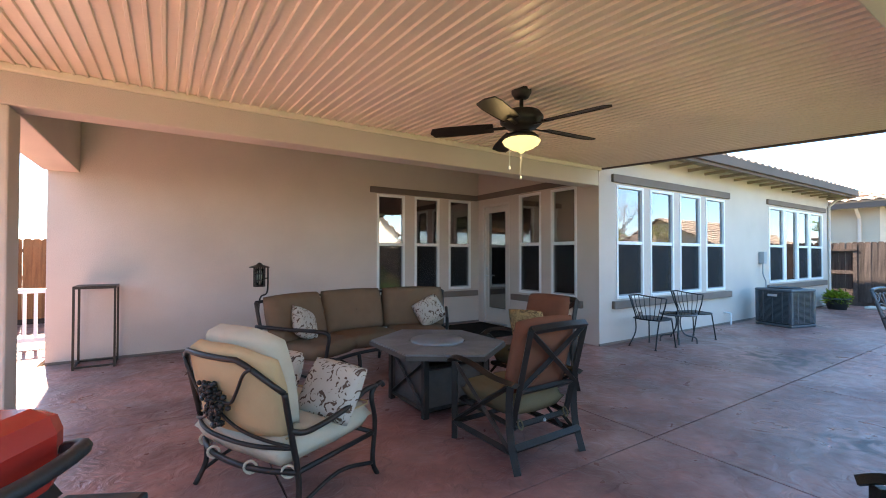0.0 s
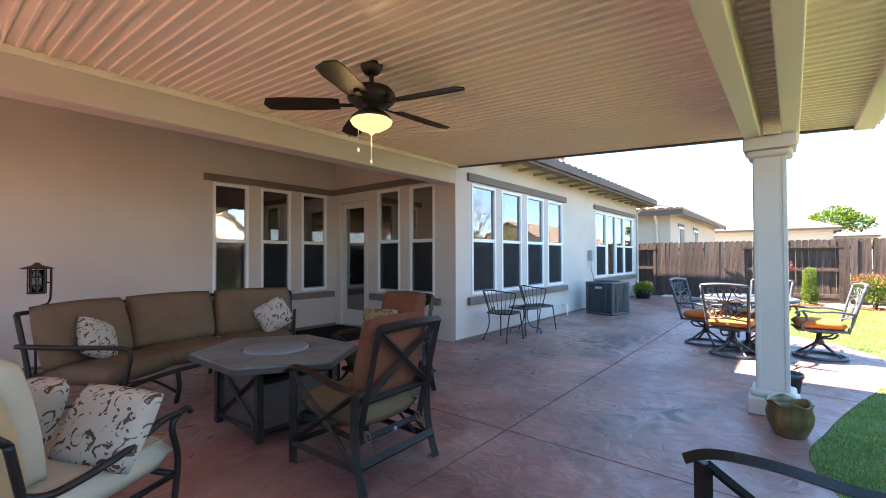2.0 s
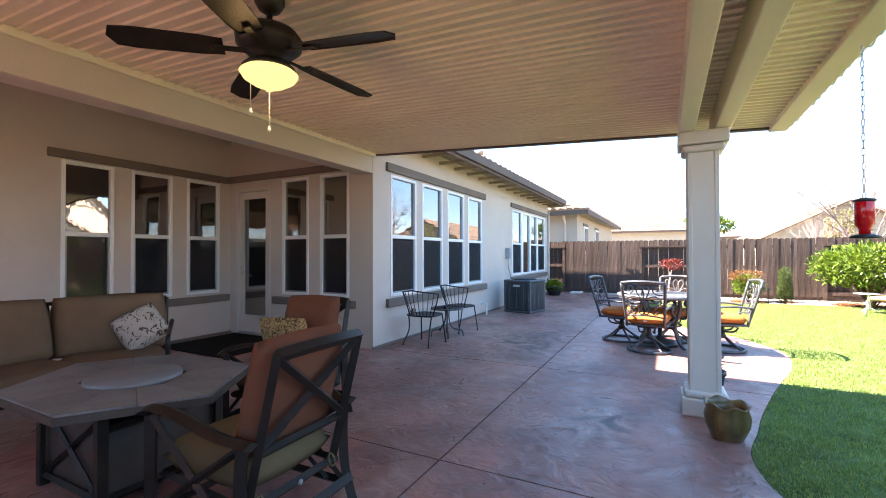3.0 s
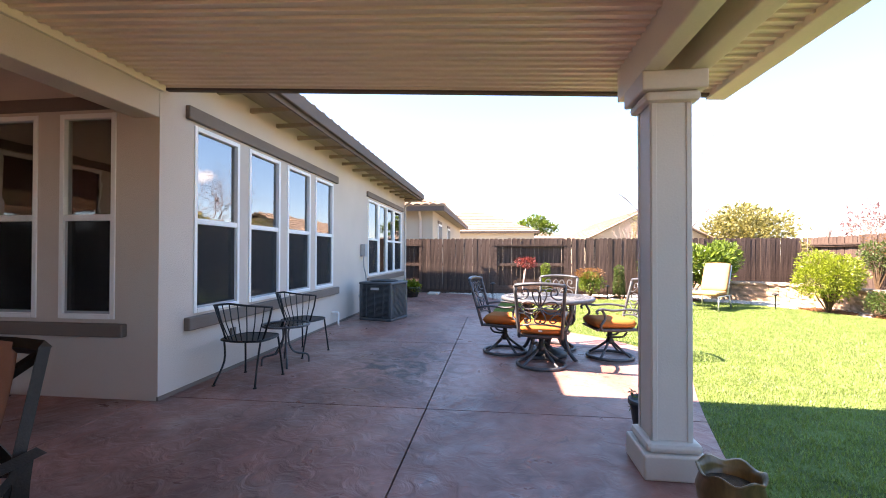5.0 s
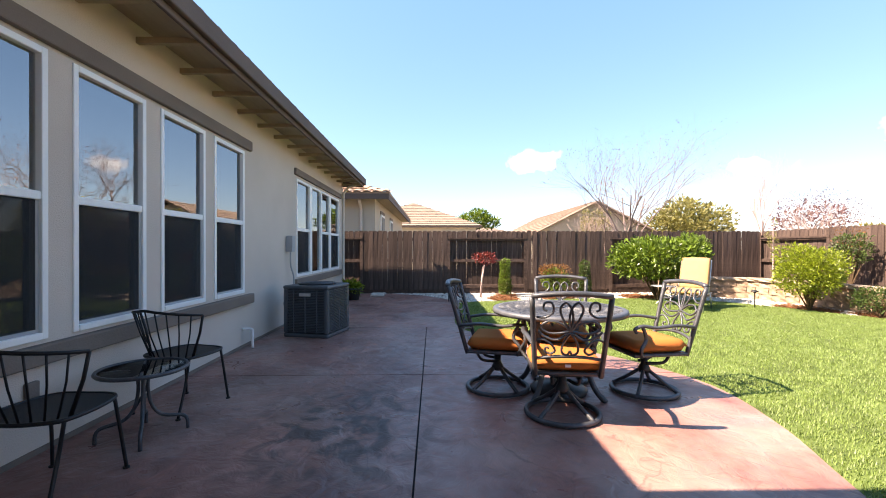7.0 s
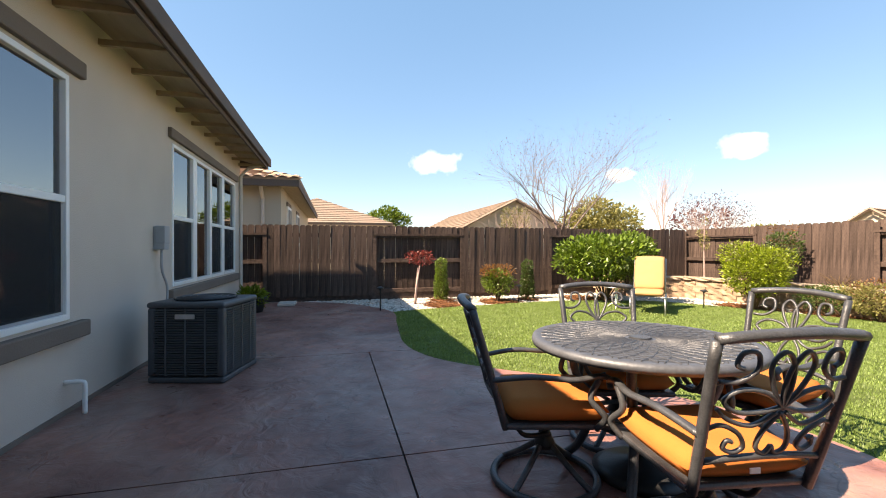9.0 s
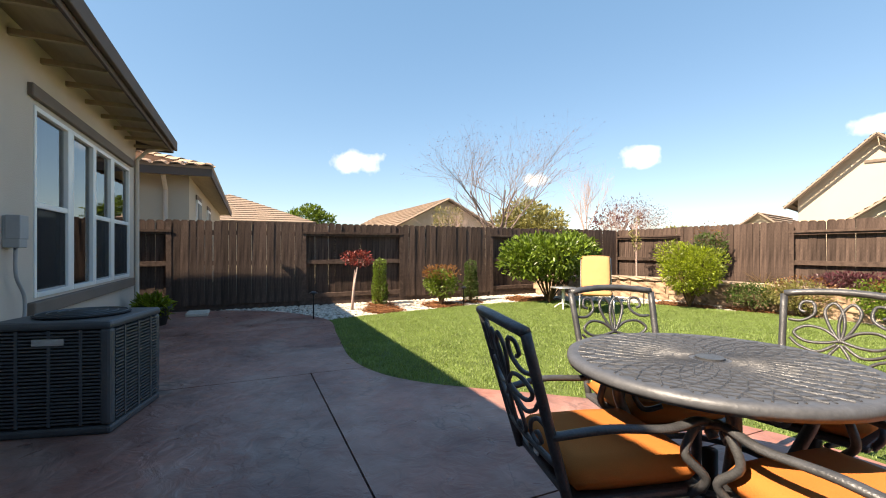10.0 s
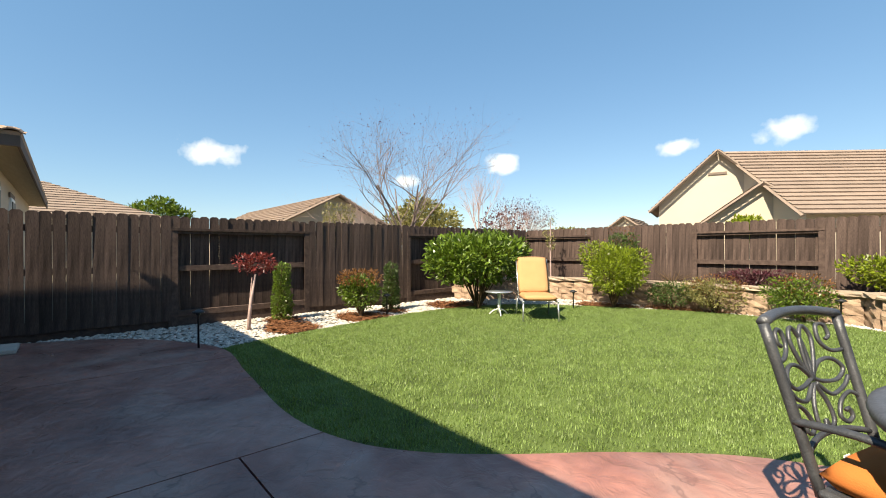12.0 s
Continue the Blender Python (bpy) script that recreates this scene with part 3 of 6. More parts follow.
MULCH = [(14.75, -0.35, 0.62, 0.4), (15.6, -0.55, 0.4, 0.3), (14.95, -1.75, 0.65, 0.45), (15.2, -2.6, 0.3, 0.3), (14.9, -4.1, 0.8, 0.6), (12.7, -6.4, 0.7, 0.5), (11.3, -6.85, 0.9, 0.3)]
ICO = [Vector(v).normalized() for v in ((0, 0, 1), (0.9, 0, 0.3), (0.28, 0.85, 0.3), (-0.72, 0.53, 0.3), (-0.72, -0.53, 0.3), (0.28, -0.85, 0.3), (0, 0, -1))]
ICF = [(0, 1, 2), (0, 2, 3), (0, 3, 4), (0, 4, 5), (0, 5, 1), (6, 2, 1), (6, 3, 2), (6, 4, 3), (6, 5, 4), (6, 1, 5)]
verts, faces, chips, chipf = [], [], [], []
count = 0
while count < 9000:
    x, y = rng.uniform(8.5, 16.1), rng.uniform(-7.2, 3.0)
    if not inside(bed_line, x, y) or inside(SLAB, x, y):
        continue
    count += 1
    if any(((x - a) / c) ** 2 + ((y - b) / d) ** 2 < rng.uniform(0.7, 1.1) for a, b, c, d in MULCH):
        for _ in range(3):
            px, py, a, k = x + rng.gauss(0, 0.04), y + rng.gauss(0, 0.04), rng.uniform(0, 6.28), rng.uniform(0.015, 0.05)
            c, s = math.cos(a) * k, math.sin(a) * k
            z = rng.uniform(-0.02, 0.02)
            i = len(chips)
            chips += [(px - c + s * 0.3, py - s - c * 0.3, z), (px + c + s * 0.3, py + s - c * 0.3, z + 0.012), (px + c - s * 0.3, py + s + c * 0.3, z + 0.014), (px - c - s * 0.3, py - s + c * 0.3, z + 0.004)]
            chipf.append((i, i + 1, i + 2, i + 3))
        continue
    k = rng.uniform(0.02, 0.055)
    a = rng.uniform(0, 6.28)
    i = len(verts)
    for v in ICO:
        verts.append((x + (v.x * math.cos(a) - v.y * math.sin(a) * 0.7) * k * rng.uniform(0.8, 1.15), y + (v.x * math.sin(a) + v.y * math.cos(a) * 0.7) * k, -0.018 + v.z * k * 0.6))
    faces += [tuple(i + q for q in f) for f in ICF]
tagged(raw("gravel", verts, faces, M_GRAVEL), "loose white and cream river gravel", "gravel", kind="stuff")
for a, b, c, d in MULCH:
    bm = lathe([(1.0, 0.0), (0.8, 0.012), (0.45, 0.02), (0.0, 0.024)], sides=20)
    for v in bm.verts:
        v.co.x, v.co.y = v.co.x * c * (1 + 0.15 * noise.noise(v.co * 3)), v.co.y * d * (1 + 0.15 * noise.noise(v.co * 3 + Vector((5, 0, 0))))
    ob = part("mulch_patch", bm, M_MULCH)
    ob.location = (a, b, -0.03)
    tagged(ob, "patch of red-brown bark mulch among gravel", "mulch", kind="stuff")
tagged(raw("bark_chips", chips, chipf, M_MULCH), "scattered red-brown bark chips", "mulch", kind="stuff")

# ---- the house ----
YW, XR, YB, T = 3.9, 5.45, 6.93, 0.2
W_LONG = [(5.88, 6.62), (6.81, 7.55), (7.75, 8.5), (8.69, 9.45)]
W_BED = [(11.57, 12.42), (12.50, 13.25), (13.28, 14.02), (14.10, 15.02)]
W_BACK = [(3.1, 3.68), (3.89, 4.46), (4.68, 5.24)]
W_RET = [(4.32, 4.88), (5.11, 5.68)]
ZW0, ZW1 = 0.70, 2.53
DOOR = (5.95, 6.78, 0.0, 2.44)

long_holes = [(a, b, ZW0, ZW1) for a, b in W_LONG] + [(W_BED[0][0], W_BED[-1][1], 0.76, ZW1)]
bm = bmesh.new()
wall_boxes(bm, XR, 15.5, -0.05, 3.12, long_holes, lambda q, a, b, c, d: box((a, YW, c), (b, YW + T, d), bm=q))
tagged(part("wall_south", bm, M_STUCCO), "beige stucco house wall with two groups of windows", "wall", kind="structure")
bm = bmesh.new()
wall_boxes(bm, YW + T, YB, -0.05, 3.36, [(a, b, ZW0, ZW1) for a, b in W_RET] + [DOOR], lambda q, a, b, c, d: box((XR, a, c), (XR + T, b, d), bm=q))
tagged(part("wall_return", bm, M_STUCCO), "beige stucco return wall of the covered alcove", "wall", kind="structure")
bm = bmesh.new()
wall_boxes(bm, -1.42, XR + T, -0.05, 3.36, [(a, b, ZW0, ZW1) for a, b in W_BACK], lambda q, a, b, c, d: box((a, YB, c), (b, YB + T, d), bm=q))
tagged(part("wall_alcove", bm, M_STUCCO), "plain beige stucco back wall of the covered alcove", "wall", kind="structure")
tagged(part("wall_west", box((-1.42, YB + T, -0.05), (-1.22, 13.0, 3.12)), M_STUCCO), "beige stucco side wall", "wall", kind="structure")
tagged(part("wall_east", box((15.3, YW + T, -0.05), (15.5, 13.0, 3.12)), M_STUCCO), "beige stucco end wall", "wall", kind="structure")
tagged(part("wall_north", box((-1.42, 13.0, -0.05), (15.5, 13.2, 3.12)), M_STUCCO), "beige stucco rear wall", "wall", kind="structure")
# added rooms behind the panes, their dimness put into the colour
tagged(part("floor_indoors", box((-1.2, 7.13, -0.05), (15.3, 13.0, 0.0)), M_ROOM), "indoor floor coloured dark to look unlit", "floor", kind="structure")
tagged(part("floor_indoors", box((5.65, 4.1, -0.05), (15.3, 7.13, 0.0)), M_ROOM), "indoor floor coloured dark to look unlit", "floor", kind="structure")
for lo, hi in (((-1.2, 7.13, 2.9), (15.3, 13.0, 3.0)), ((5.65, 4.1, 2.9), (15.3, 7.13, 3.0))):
    tagged(part("ceiling_indoors", box(lo, hi), M_ROOM), "indoor ceiling coloured dark to look unlit", "ceiling", kind="structure")
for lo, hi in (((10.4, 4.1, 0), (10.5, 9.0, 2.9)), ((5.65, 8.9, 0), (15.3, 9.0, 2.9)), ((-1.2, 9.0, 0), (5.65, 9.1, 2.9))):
    tagged(part("wall_indoors", box(lo, hi), M_ROOM), "added indoor partition wall coloured dark to look unlit", "wall", kind="structure")

# pillar, beam and header of the alcove
tagged(part("wall_pillar", box((-1.55, 3.9, -0.05), (-1.1, 4.2, 2.47), 0.012), M_STUCCO), "square beige stucco pillar", "pillar", kind="structure")
tagged(part("wall_beam", box((-1.55, 3.9, 2.47), (XR, 4.14, 3.36), 0.01), M_STUCCO), "beige stucco beam over the alcove opening", "beam", kind="structure")
tagged(part("wall_header", box((-1.46, 4.14, 2.47), (-1.1, YB, 3.36), 0.01), M_STUCCO), "beige stucco header over the side opening", "beam", kind="structure")
tagged(part("ceiling_alcove", box((-1.1, 4.14, 3.34), (XR, YB, 3.38)), M_STUCCO), "beige stucco alcove ceiling", "ceiling", kind="structure")


def trim_bar(name, lo, hi):
    tagged(part(name, box(lo, hi, 0.012), M_TRIM), "dark taupe stucco trim band", "trim", kind="structure")


trim_bar("trim", (5.76, YW - 0.045, 2.56), (9.62, YW + 0.01, 2.69))
trim_bar("trim", (5.76, YW - 0.06, 0.55), (9.64, YW + 0.01, 0.675))
trim_bar("trim", (11.45, YW - 0.045, 2.58), (15.18, YW + 0.01, 2.70))
trim_bar("trim", (11.45, YW - 0.06, 0.60), (15.18, YW + 0.01, 0.73))
trim_bar("trim", (2.96, YB - 0.045, 2.545), (XR - 0.046, YB + 0.01, 2.655))
trim_bar("trim", (2.96, YB - 0.06, 0.55), (5.40, YB + 0.01, 0.665))
trim_bar("trim", (XR - 0.045, 4.2, 2.56), (XR + 0.01, YB, 2.67))
trim_bar("trim", (XR - 0.06, 4.2, 0.55), (XR + 0.01, 5.86, 0.665))
tagged(part("baseboard", box((XR - 0.003, YW - 0.012, -0.01), (15.5, YW + 0.01, 0.035)), M_TRIM), "dark weep screed at the foot of the stucco", "baseboard", kind="structure")
tagged(part("baseboard", box((-1.42, YB - 0.012, -0.01), (XR, YB + 0.01, 0.03)), M_TRIM), "dark weep screed at the foot of the stucco", "baseboard", kind="structure")

WN = [0]


def window(m, w, z0, z1, slider=False, mid=1.6):
    """A white vinyl hung window in local x (width), z up, y = 0 at the wall face, outdoors towards -y."""
    WN[0] += 1
    wb = thing("window_%d" % WN[0], m, "white vinyl hung window with a dark screened lower sash", "window", "", "structure")
    f = 0.045
    for name, lo, hi in (("window_frame", (0, -0.012, z0), (f, 0.09, z1)), ("window_frame", (w - f, -0.012, z0), (w, 0.09, z1)),
                         ("window_frame", (f, -0.012, z1 - f), (w - f, 0.09, z1)), ("window_frame", (f, -0.018, z0), (w - f, 0.09, z0 + f))):
        part(name, box(lo, hi, 0.006), M_VINYL, wb)
    if not slider:
        part("meeting_rail", box((f, -0.006, mid - 0.028), (w - f, 0.07, mid + 0.028), 0.006), M_VINYL, wb)
        s = 0.022
        sash = bmesh.new()
        for lo, hi in (((f, 0.01, z0 + f), (f + s, 0.05, mid - 0.028)), ((w - f - s, 0.01, z0 + f), (w - f, 0.05, mid - 0.028)), ((f + s, 0.01, z0 + f), (w - f - s, 0.05, z0 + f + s))):
            box(lo, hi, bm=sash)
        part("lower_sash", sash, M_GREYPLASTIC, wb)
        p = part("screen", box((f + s, 0.012, z0 + f + s), (w - f - s, 0.014, mid - 0.028)), M_SCREEN, wb, "dark insect screen")
        p.visible_shadow = False
        p = part("pane", box((f + 0.004, 0.05, z0 + f), (w - f - 0.004, 0.056, mid)), M_GLASS, wb)
        p.visible_shadow = False
        p = part("pane", box((f, 0.03, mid + 0.028), (w - f, 0.036, z1 - f)), M_GLASS, wb)
        p.visible_shadow = False
    else:
        p = part("pane", box((f, 0.03, z0 + f), (w - f, 0.036, z1 - f)), M_GLASS, wb)
        p.visible_shadow = False
    return wb


for a, b in W_LONG:
    window(pose(a, YW, 0), b - a, ZW0, ZW1)
for i, (a, b) in enumerate(W_BED):
    window(pose(a, YW, 0), b - a, 0.76, ZW1, slider=(i == 1), mid=1.62)
for a, b in zip(W_BED, W_BED[1:]):
    tagged(part("mullion", box((a[1], YW - 0.01, 0.76), (b[0], YW + 0.1, ZW1)), M_VINYL if b[0] - a[1] < 0.1 else M_STUCCO), "mullion between bedroom windows", "mullion", kind="structure")
for a, b in W_BACK:
    window(pose(a, YB, 0), b - a, ZW0, ZW1)
for a, b in W_RET:
    window(pose(XR, b, 0, 0, 0, -90), b - a, ZW0, ZW1)

door = thing("door_1", pose(XR, DOOR[1], 0, 0, 0, -90), "closed beige full-glass patio door with a lever handle", "door", "", "structure")
dw = DOOR[1] - DOOR[0]
for lo, hi in (((0, -0.01, 0.0), (0.05, 0.12, 2.44)), ((dw - 0.05, -0.01, 0.0), (dw, 0.12, 2.44)), ((0.05, -0.01, 2.39), (dw - 0.05, 0.12, 2.44))):
    part("door_frame", box(lo, hi, 0.006), M_DOORPAINT, door)
part("threshold", box((0.05, -0.04, 0.0), (dw - 0.05, 0.12, 0.035), 0.006), M_SILVER, door)
leaf = bmesh.new()
for lo, hi in (((0.055, 0.03, 0.04), (0.15, 0.075, 2.385)), ((dw - 0.15, 0.03, 0.04), (dw - 0.055, 0.075, 2.385)), ((0.15, 0.03, 2.27), (dw - 0.15, 0.075, 2.385)), ((0.15, 0.03, 0.04), (dw - 0.15, 0.075, 0.32))):
    box(lo, hi, bm=leaf)
slab_leaf = part("door_leaf", leaf, M_DOORPAINT, door)
p = part("pane", box((0.15, 0.05, 0.32), (dw - 0.15, 0.056, 2.27)), M_GLASS, door)
p.visible_shadow = False
part("handle", tube([(0.1, 0.03, 0.98), (0.1, -0.02, 0.98), (0.12, -0.03, 0.98), (0.22, -0.03, 0.975)], 0.01), M_SILVER, slab_leaf, "brushed metal lever handle", True)
part("deadbolt", lathe([(0.0, 0.0), (0.028, 0.0), (0.028, 0.015), (0.0, 0.015)], sides=16), M_SILVER, slab_leaf).matrix_basis = pose(0.1, 0.03, 1.12, 90)

# roof of the house
EAVE_Y, EAVE_Z, SLOPE = 3.38, 3.08, math.tan(radians(20))
roof = thing("roof", pose(0, 0, 0), "brown concrete tile roof with a dark fascia board", "roof", "", "structure")


def roof_z(y):
    return EAVE_Z + 0.06 + (y - EAVE_Y) * SLOPE


X0, X1 = -2.0, 15.62
raw("roof_slope", [(X0, EAVE_Y + 0.02, roof_z(EAVE_Y)), (X1, EAVE_Y + 0.02, roof_z(EAVE_Y)), (X1 - 5.0, 8.5, roof_z(8.5)), (X0, 8.5, roof_z(8.5)), (X1, 13.6, roof_z(EAVE_Y)), (X0, 13.6, roof_z(EAVE_Y))], [(0, 1, 2, 3), (3, 2, 4, 5), (1, 4, 2)], M_ROOF, roof)
raw("soffit", [(X0, EAVE_Y, EAVE_Z - 0.10), (X0, YW, EAVE_Z + 0.04), (X1, YW, EAVE_Z + 0.04), (X1, EAVE_Y, EAVE_Z - 0.10)], [(0, 1, 2, 3)], M_SOFFIT, roof)
part("fascia", box((X0, EAVE_Y - 0.03, EAVE_Z - 0.12), (X1 + 0.02, EAVE_Y, EAVE_Z + 0.07), 0.005), M_FASCIA, roof)
part("fascia", box((X1, EAVE_Y, EAVE_Z - 0.12), (X1 + 0.03, 13.6, EAVE_Z + 0.07), 0.005), M_FASCIA, roof)
part("gutter", box((X0, EAVE_Y - 0.085, EAVE_Z - 0.07), (X1 + 0.05, EAVE_Y - 0.032, EAVE_Z + 0.10), 0.012), M_FASCIA, roof, "flat brown eave gutter")
for k in range(29):
    x = -1.7 + k * 0.61
    part("rafter_tail", box((x - 0.022, EAVE_Y + 0.002, EAVE_Z - 0.12), (x + 0.022, YW - 0.004, EAVE_Z - 0.07)), M_SOFFIT, roof)


def tile_mesh(name):
    """One barrel roof tile: an arched pan, thick at its lower edge."""
    bm = bmesh.new()
    prof = [(-0.165, 0.0), (-0.13, 0.005), (-0.085, 0.045), (-0.03, 0.062), (0.03, 0.062), (0.085, 0.045), (0.13, 0.005), (0.165, 0.0)]
    ring = []
    for y, dz in ((0.0, 0.03), (0.40, 0.0)):
        ring.append([bm.verts.new((x, y, z + dz)) for x, z in prof])
    low = [bm.verts.new((x, 0.0, z + 0.008)) for x, z in prof]
    for k in range(len(prof) - 1):
        bm.faces.new((ring[0][k], ring[0][k + 1], ring[1][k + 1], ring[1][k]))
        bm.faces.new((low[k], low[k + 1], ring[0][k + 1], ring[0][k]))
    me = bpy.data.meshes.new(name)
    bm.to_mesh(me)
    bm.free()
    me.materials.append(M_ROOF)
    return me


TILE = tile_mesh("roof_tile")
for r in range(3):
    y = EAVE_Y - 0.005 + r * 0.33
    for k in range(52):
        x = 0.2 + k * 0.30 + (0.15 if r % 2 else 0)
        if x > X1 - r * 0.33:
            break
        t = new("roof_tile", TILE)
        t.parent = roof
        t.matrix_basis = pose(x, y, roof_z(y) + 0.004, 20 + 0.6 * math.sin(k * 2.1), 0, 0.8 * math.sin(k * 1.7 + r))
vent = thing("roof_vent", pose(10.55, 4.4, roof_z(4.4) - 0.02), "short rusty brown roof vent pipe with a cap", "roof vent")
part("pipe", lathe([(0.075, 0), (0.075, 0.34)], sides=16), M_ROOF, vent, "", True)
part("cap", lathe([(0.0, 0.32), (0.1, 0.34), (0.1, 0.42), (0.0, 0.44)], sides=16), M_ROOF, vent, "", True)
down = thing("downspout", pose(15.42, YW - 0.035, 0), "pale painted downspout at the house corner", "downspout")
part("pipe", tube([(0, 0, 0.06), (0, 0, 2.75), (0, -0.15, 2.92), (0, -0.42, 3.0)], 0.035, sides=8), M_STUCCO, down)

# ---- patio cover ----
CX0, CX1, CY0, CY1 = -2.7, 5.5, -0.62, 3.9


def cover_z(y):
    return 2.765 - (3.9 - y) * 0.0545


verts, faces = [], []
x, k = CX0, 0
prof = []
while x < CX1:
    prof += [(x, 0.0), (x + 0.056, 0.0), (x + 0.060, -0.016), (x + 0.078, -0.016)]
    x += 0.082
for px, dz in prof:
    verts += [(px, CY0, cover_z(CY0) + dz), (px, CY1, cover_z(CY1) + dz)]
for i in range(len(prof) - 1):
    faces.append((2 * i, 2 * i + 1, 2 * i + 3, 2 * i + 2))
cover = raw("ceiling_patio_cover", verts, faces, M_COVER)
tagged(cover, "tan ribbed aluminium patio cover ceiling", "ceiling", kind="structure")
top = raw("roof_patio_cover", [(CX0, CY0, cover_z(CY0) + 0.09), (CX1, CY0, cover_z(CY0) + 0.09), (CX1, CY1, cover_z(CY1) + 0.09), (CX0, CY1, cover_z(CY1) + 0.09)], [(0, 1, 2, 3)], M_COVER)
tagged(top, "tan aluminium top of the patio cover", "roof", kind="structure")
tilt = pose(0, 3.9, 2.765, math.degrees(math.atan(0.0545)))


def cover_bar(name, lo, hi, mat, label):
    tagged(part(name, box(lo, hi, 0.008, m=tilt), mat), label, "beam", kind="structure")


cover_bar("trim_cover_end", (CX1 - 0.005, -4.55, -0.035), (CX1 + 0.06, 0.0, 0.11), M_FASCIA, "brown end trim of the patio cover")
cover_bar("trim_cover_end", (CX0 - 0.06, -4.55, -0.035), (CX0 + 0.005, 0.0, 0.11), M_FASCIA, "brown end trim of the patio cover")
cover_bar("trim_cover_gutter", (CX0, -4.66, -0.05), (CX1 + 0.06, -4.52, 0.13), M_BEAM, "cream gutter along the patio cover edge")
for y in (0.09, -0.165):
    tagged(part("beam_patio_cover", box((CX0 + 0.1, y - 0.058, 2.335), (CX1 - 0.35, y + 0.058, cover_z(y) + 0.012), 0.008), M_BEAM), "cream metal beam under the patio cover", "beam", kind="structure")
cover_bar("ledger_board", (CX0, -0.035, -0.06), (CX1 - 0.02, -0.002, 0.0), M_BEAM, "cream ledger strip against the stucco beam")
# scalloped pale flashing hung outside the gutter
edge = thing("scalloped_valance", pose(0, 0, 0), "white scalloped valance along the outer gutter", "valance")
for k in range(54):
    x = CX0 + 0.1 + k * 0.152
    bm = lathe([(0.0, 0.0), (0.075, 0.0), (0.075, 0.012), (0.0, 0.012)], sides=14)
    part("scallop", bm, M_VINYL, edge).matrix_basis = pose(x, -0.775, 2.555, 100 + 4 * math.sin(k * 1.9), 0, 0)


def column(x, y):
    c = thing("column", pose(x, y, 0), "cream square patio column with stepped base and capital", "column", "patio columns", "structure")
    part("shaft", box((-0.112, -0.112, 0.2), (0.112, 0.112, 2.2), 0.012), M_COLUMN, c)
    for s in (-1, 1):
        part("corner_bead", box((-0.118, s * 0.096 - 0.016, 0.2), (-0.1, s * 0.096 + 0.016, 2.19), 0.004), M_COLUMN, c)
        part("corner_bead", box((s * 0.096 - 0.016, 0.095, 0.2), (s * 0.096 + 0.016, 0.118, 2.19), 0.004), M_COLUMN, c)
    part("base", box((-0.175, -0.175, 0), (0.175, 0.175, 0.145), 0.012), M_COLUMN, c)
    part("base_moulding", box((-0.155, -0.155, 0.145), (0.155, 0.155, 0.205), 0.025), M_COLUMN, c)
    part("neck_moulding", box((-0.155, -0.155, 2.165), (0.155, 0.155, 2.225), 0.026), M_COLUMN, c)
    part("capital", box((-0.18, -0.18, 2.225), (0.18, 0.18, 2.333), 0.01), M_COLUMN, c)


column(4.79, -0.025)
column(-2.2, -0.035)


# ---- fences ----
PICKET_W = 0.142


def picket_mesh(h):
    bm = bmesh.new()
    w, c = PICKET_W / 2 - 0.004, 0.03
    out = [(-w, 0), (w, 0), (w, h - c), (w - c, h), (-w + c, h), (-w, h - c)]
    a = [bm.verts.new((x, -0.009, z)) for x, z in out]
    b = [bm.verts.new((x, 0.009, z)) for x, z in out]
    bm.faces.new(a)
    bm.faces.new(b[::-1])
    for i in range(6):
        j = (i + 1) % 6
        bm.faces.new((a[j], a[i], b[i], b[j]))
    me = bpy.data.meshes.new("picket")
    bm.to_mesh(me)
    bm.free()
    return me


def fence(m, bays, height, label, near_first, mat=M_FENCE, length=None):
    """Boards in bays, turn about on the near side of the rails and on the far side. Local x along it, near side towards -y."""
    f = thing("fence", m, label, "fence", "yard fences", "structure")
    me = picket_mesh(height - 0.1)
    me.materials.append(mat)
    near = near_first
    for a, b in zip(bays, bays[1:]):
        n = max(1, round((b - a) / PICKET_W))
        for k in range(n):
            p = new("picket", me)
            p.parent = f
            w = (b - a) / n
            p.matrix_basis = pose(a + (k + 0.5) * w, (-0.048 if near else 0.048) + rng.uniform(-0.003, 0.003), 0.1 + rng.uniform(-0.012, 0.008), rng.uniform(-0.4, 0.4), rng.uniform(-0.4, 0.4), rng.uniform(-1.5, 1.5)) @ Matrix.Diagonal((w / PICKET_W * 1.045, 1, 1, 1))
        part("post", box((a - 0.045, -0.045, -0.05), (a + 0.045, 0.045, height - 0.12)), M_RAIL, f)
        for z in (0.2, 0.93, height - 0.24):
            part("rail", box((a + 0.045, -0.038, z - 0.045), (b - 0.045, 0.038, z + 0.045)), M_RAIL, f)
        part("kickboard", box((a + 0.045, -0.02, -0.04), (b - 0.045, 0.02, 0.15)), M_RAIL, f)
        if not near:
            part("cap_rail", box((a, -0.07, height - 0.24), (b, 0.036, height - 0.2)), M_RAIL, f)
            part("side_batten", box((a, -0.06, 0.0), (a + 0.09, -0.046, height - 0.05)), M_RAIL, f)
            part("side_batten", box((b - 0.09, -0.06, 0.0), (b, -0.046, height - 0.05)), M_RAIL, f)
        near = not near
    return f


FX = 16.15
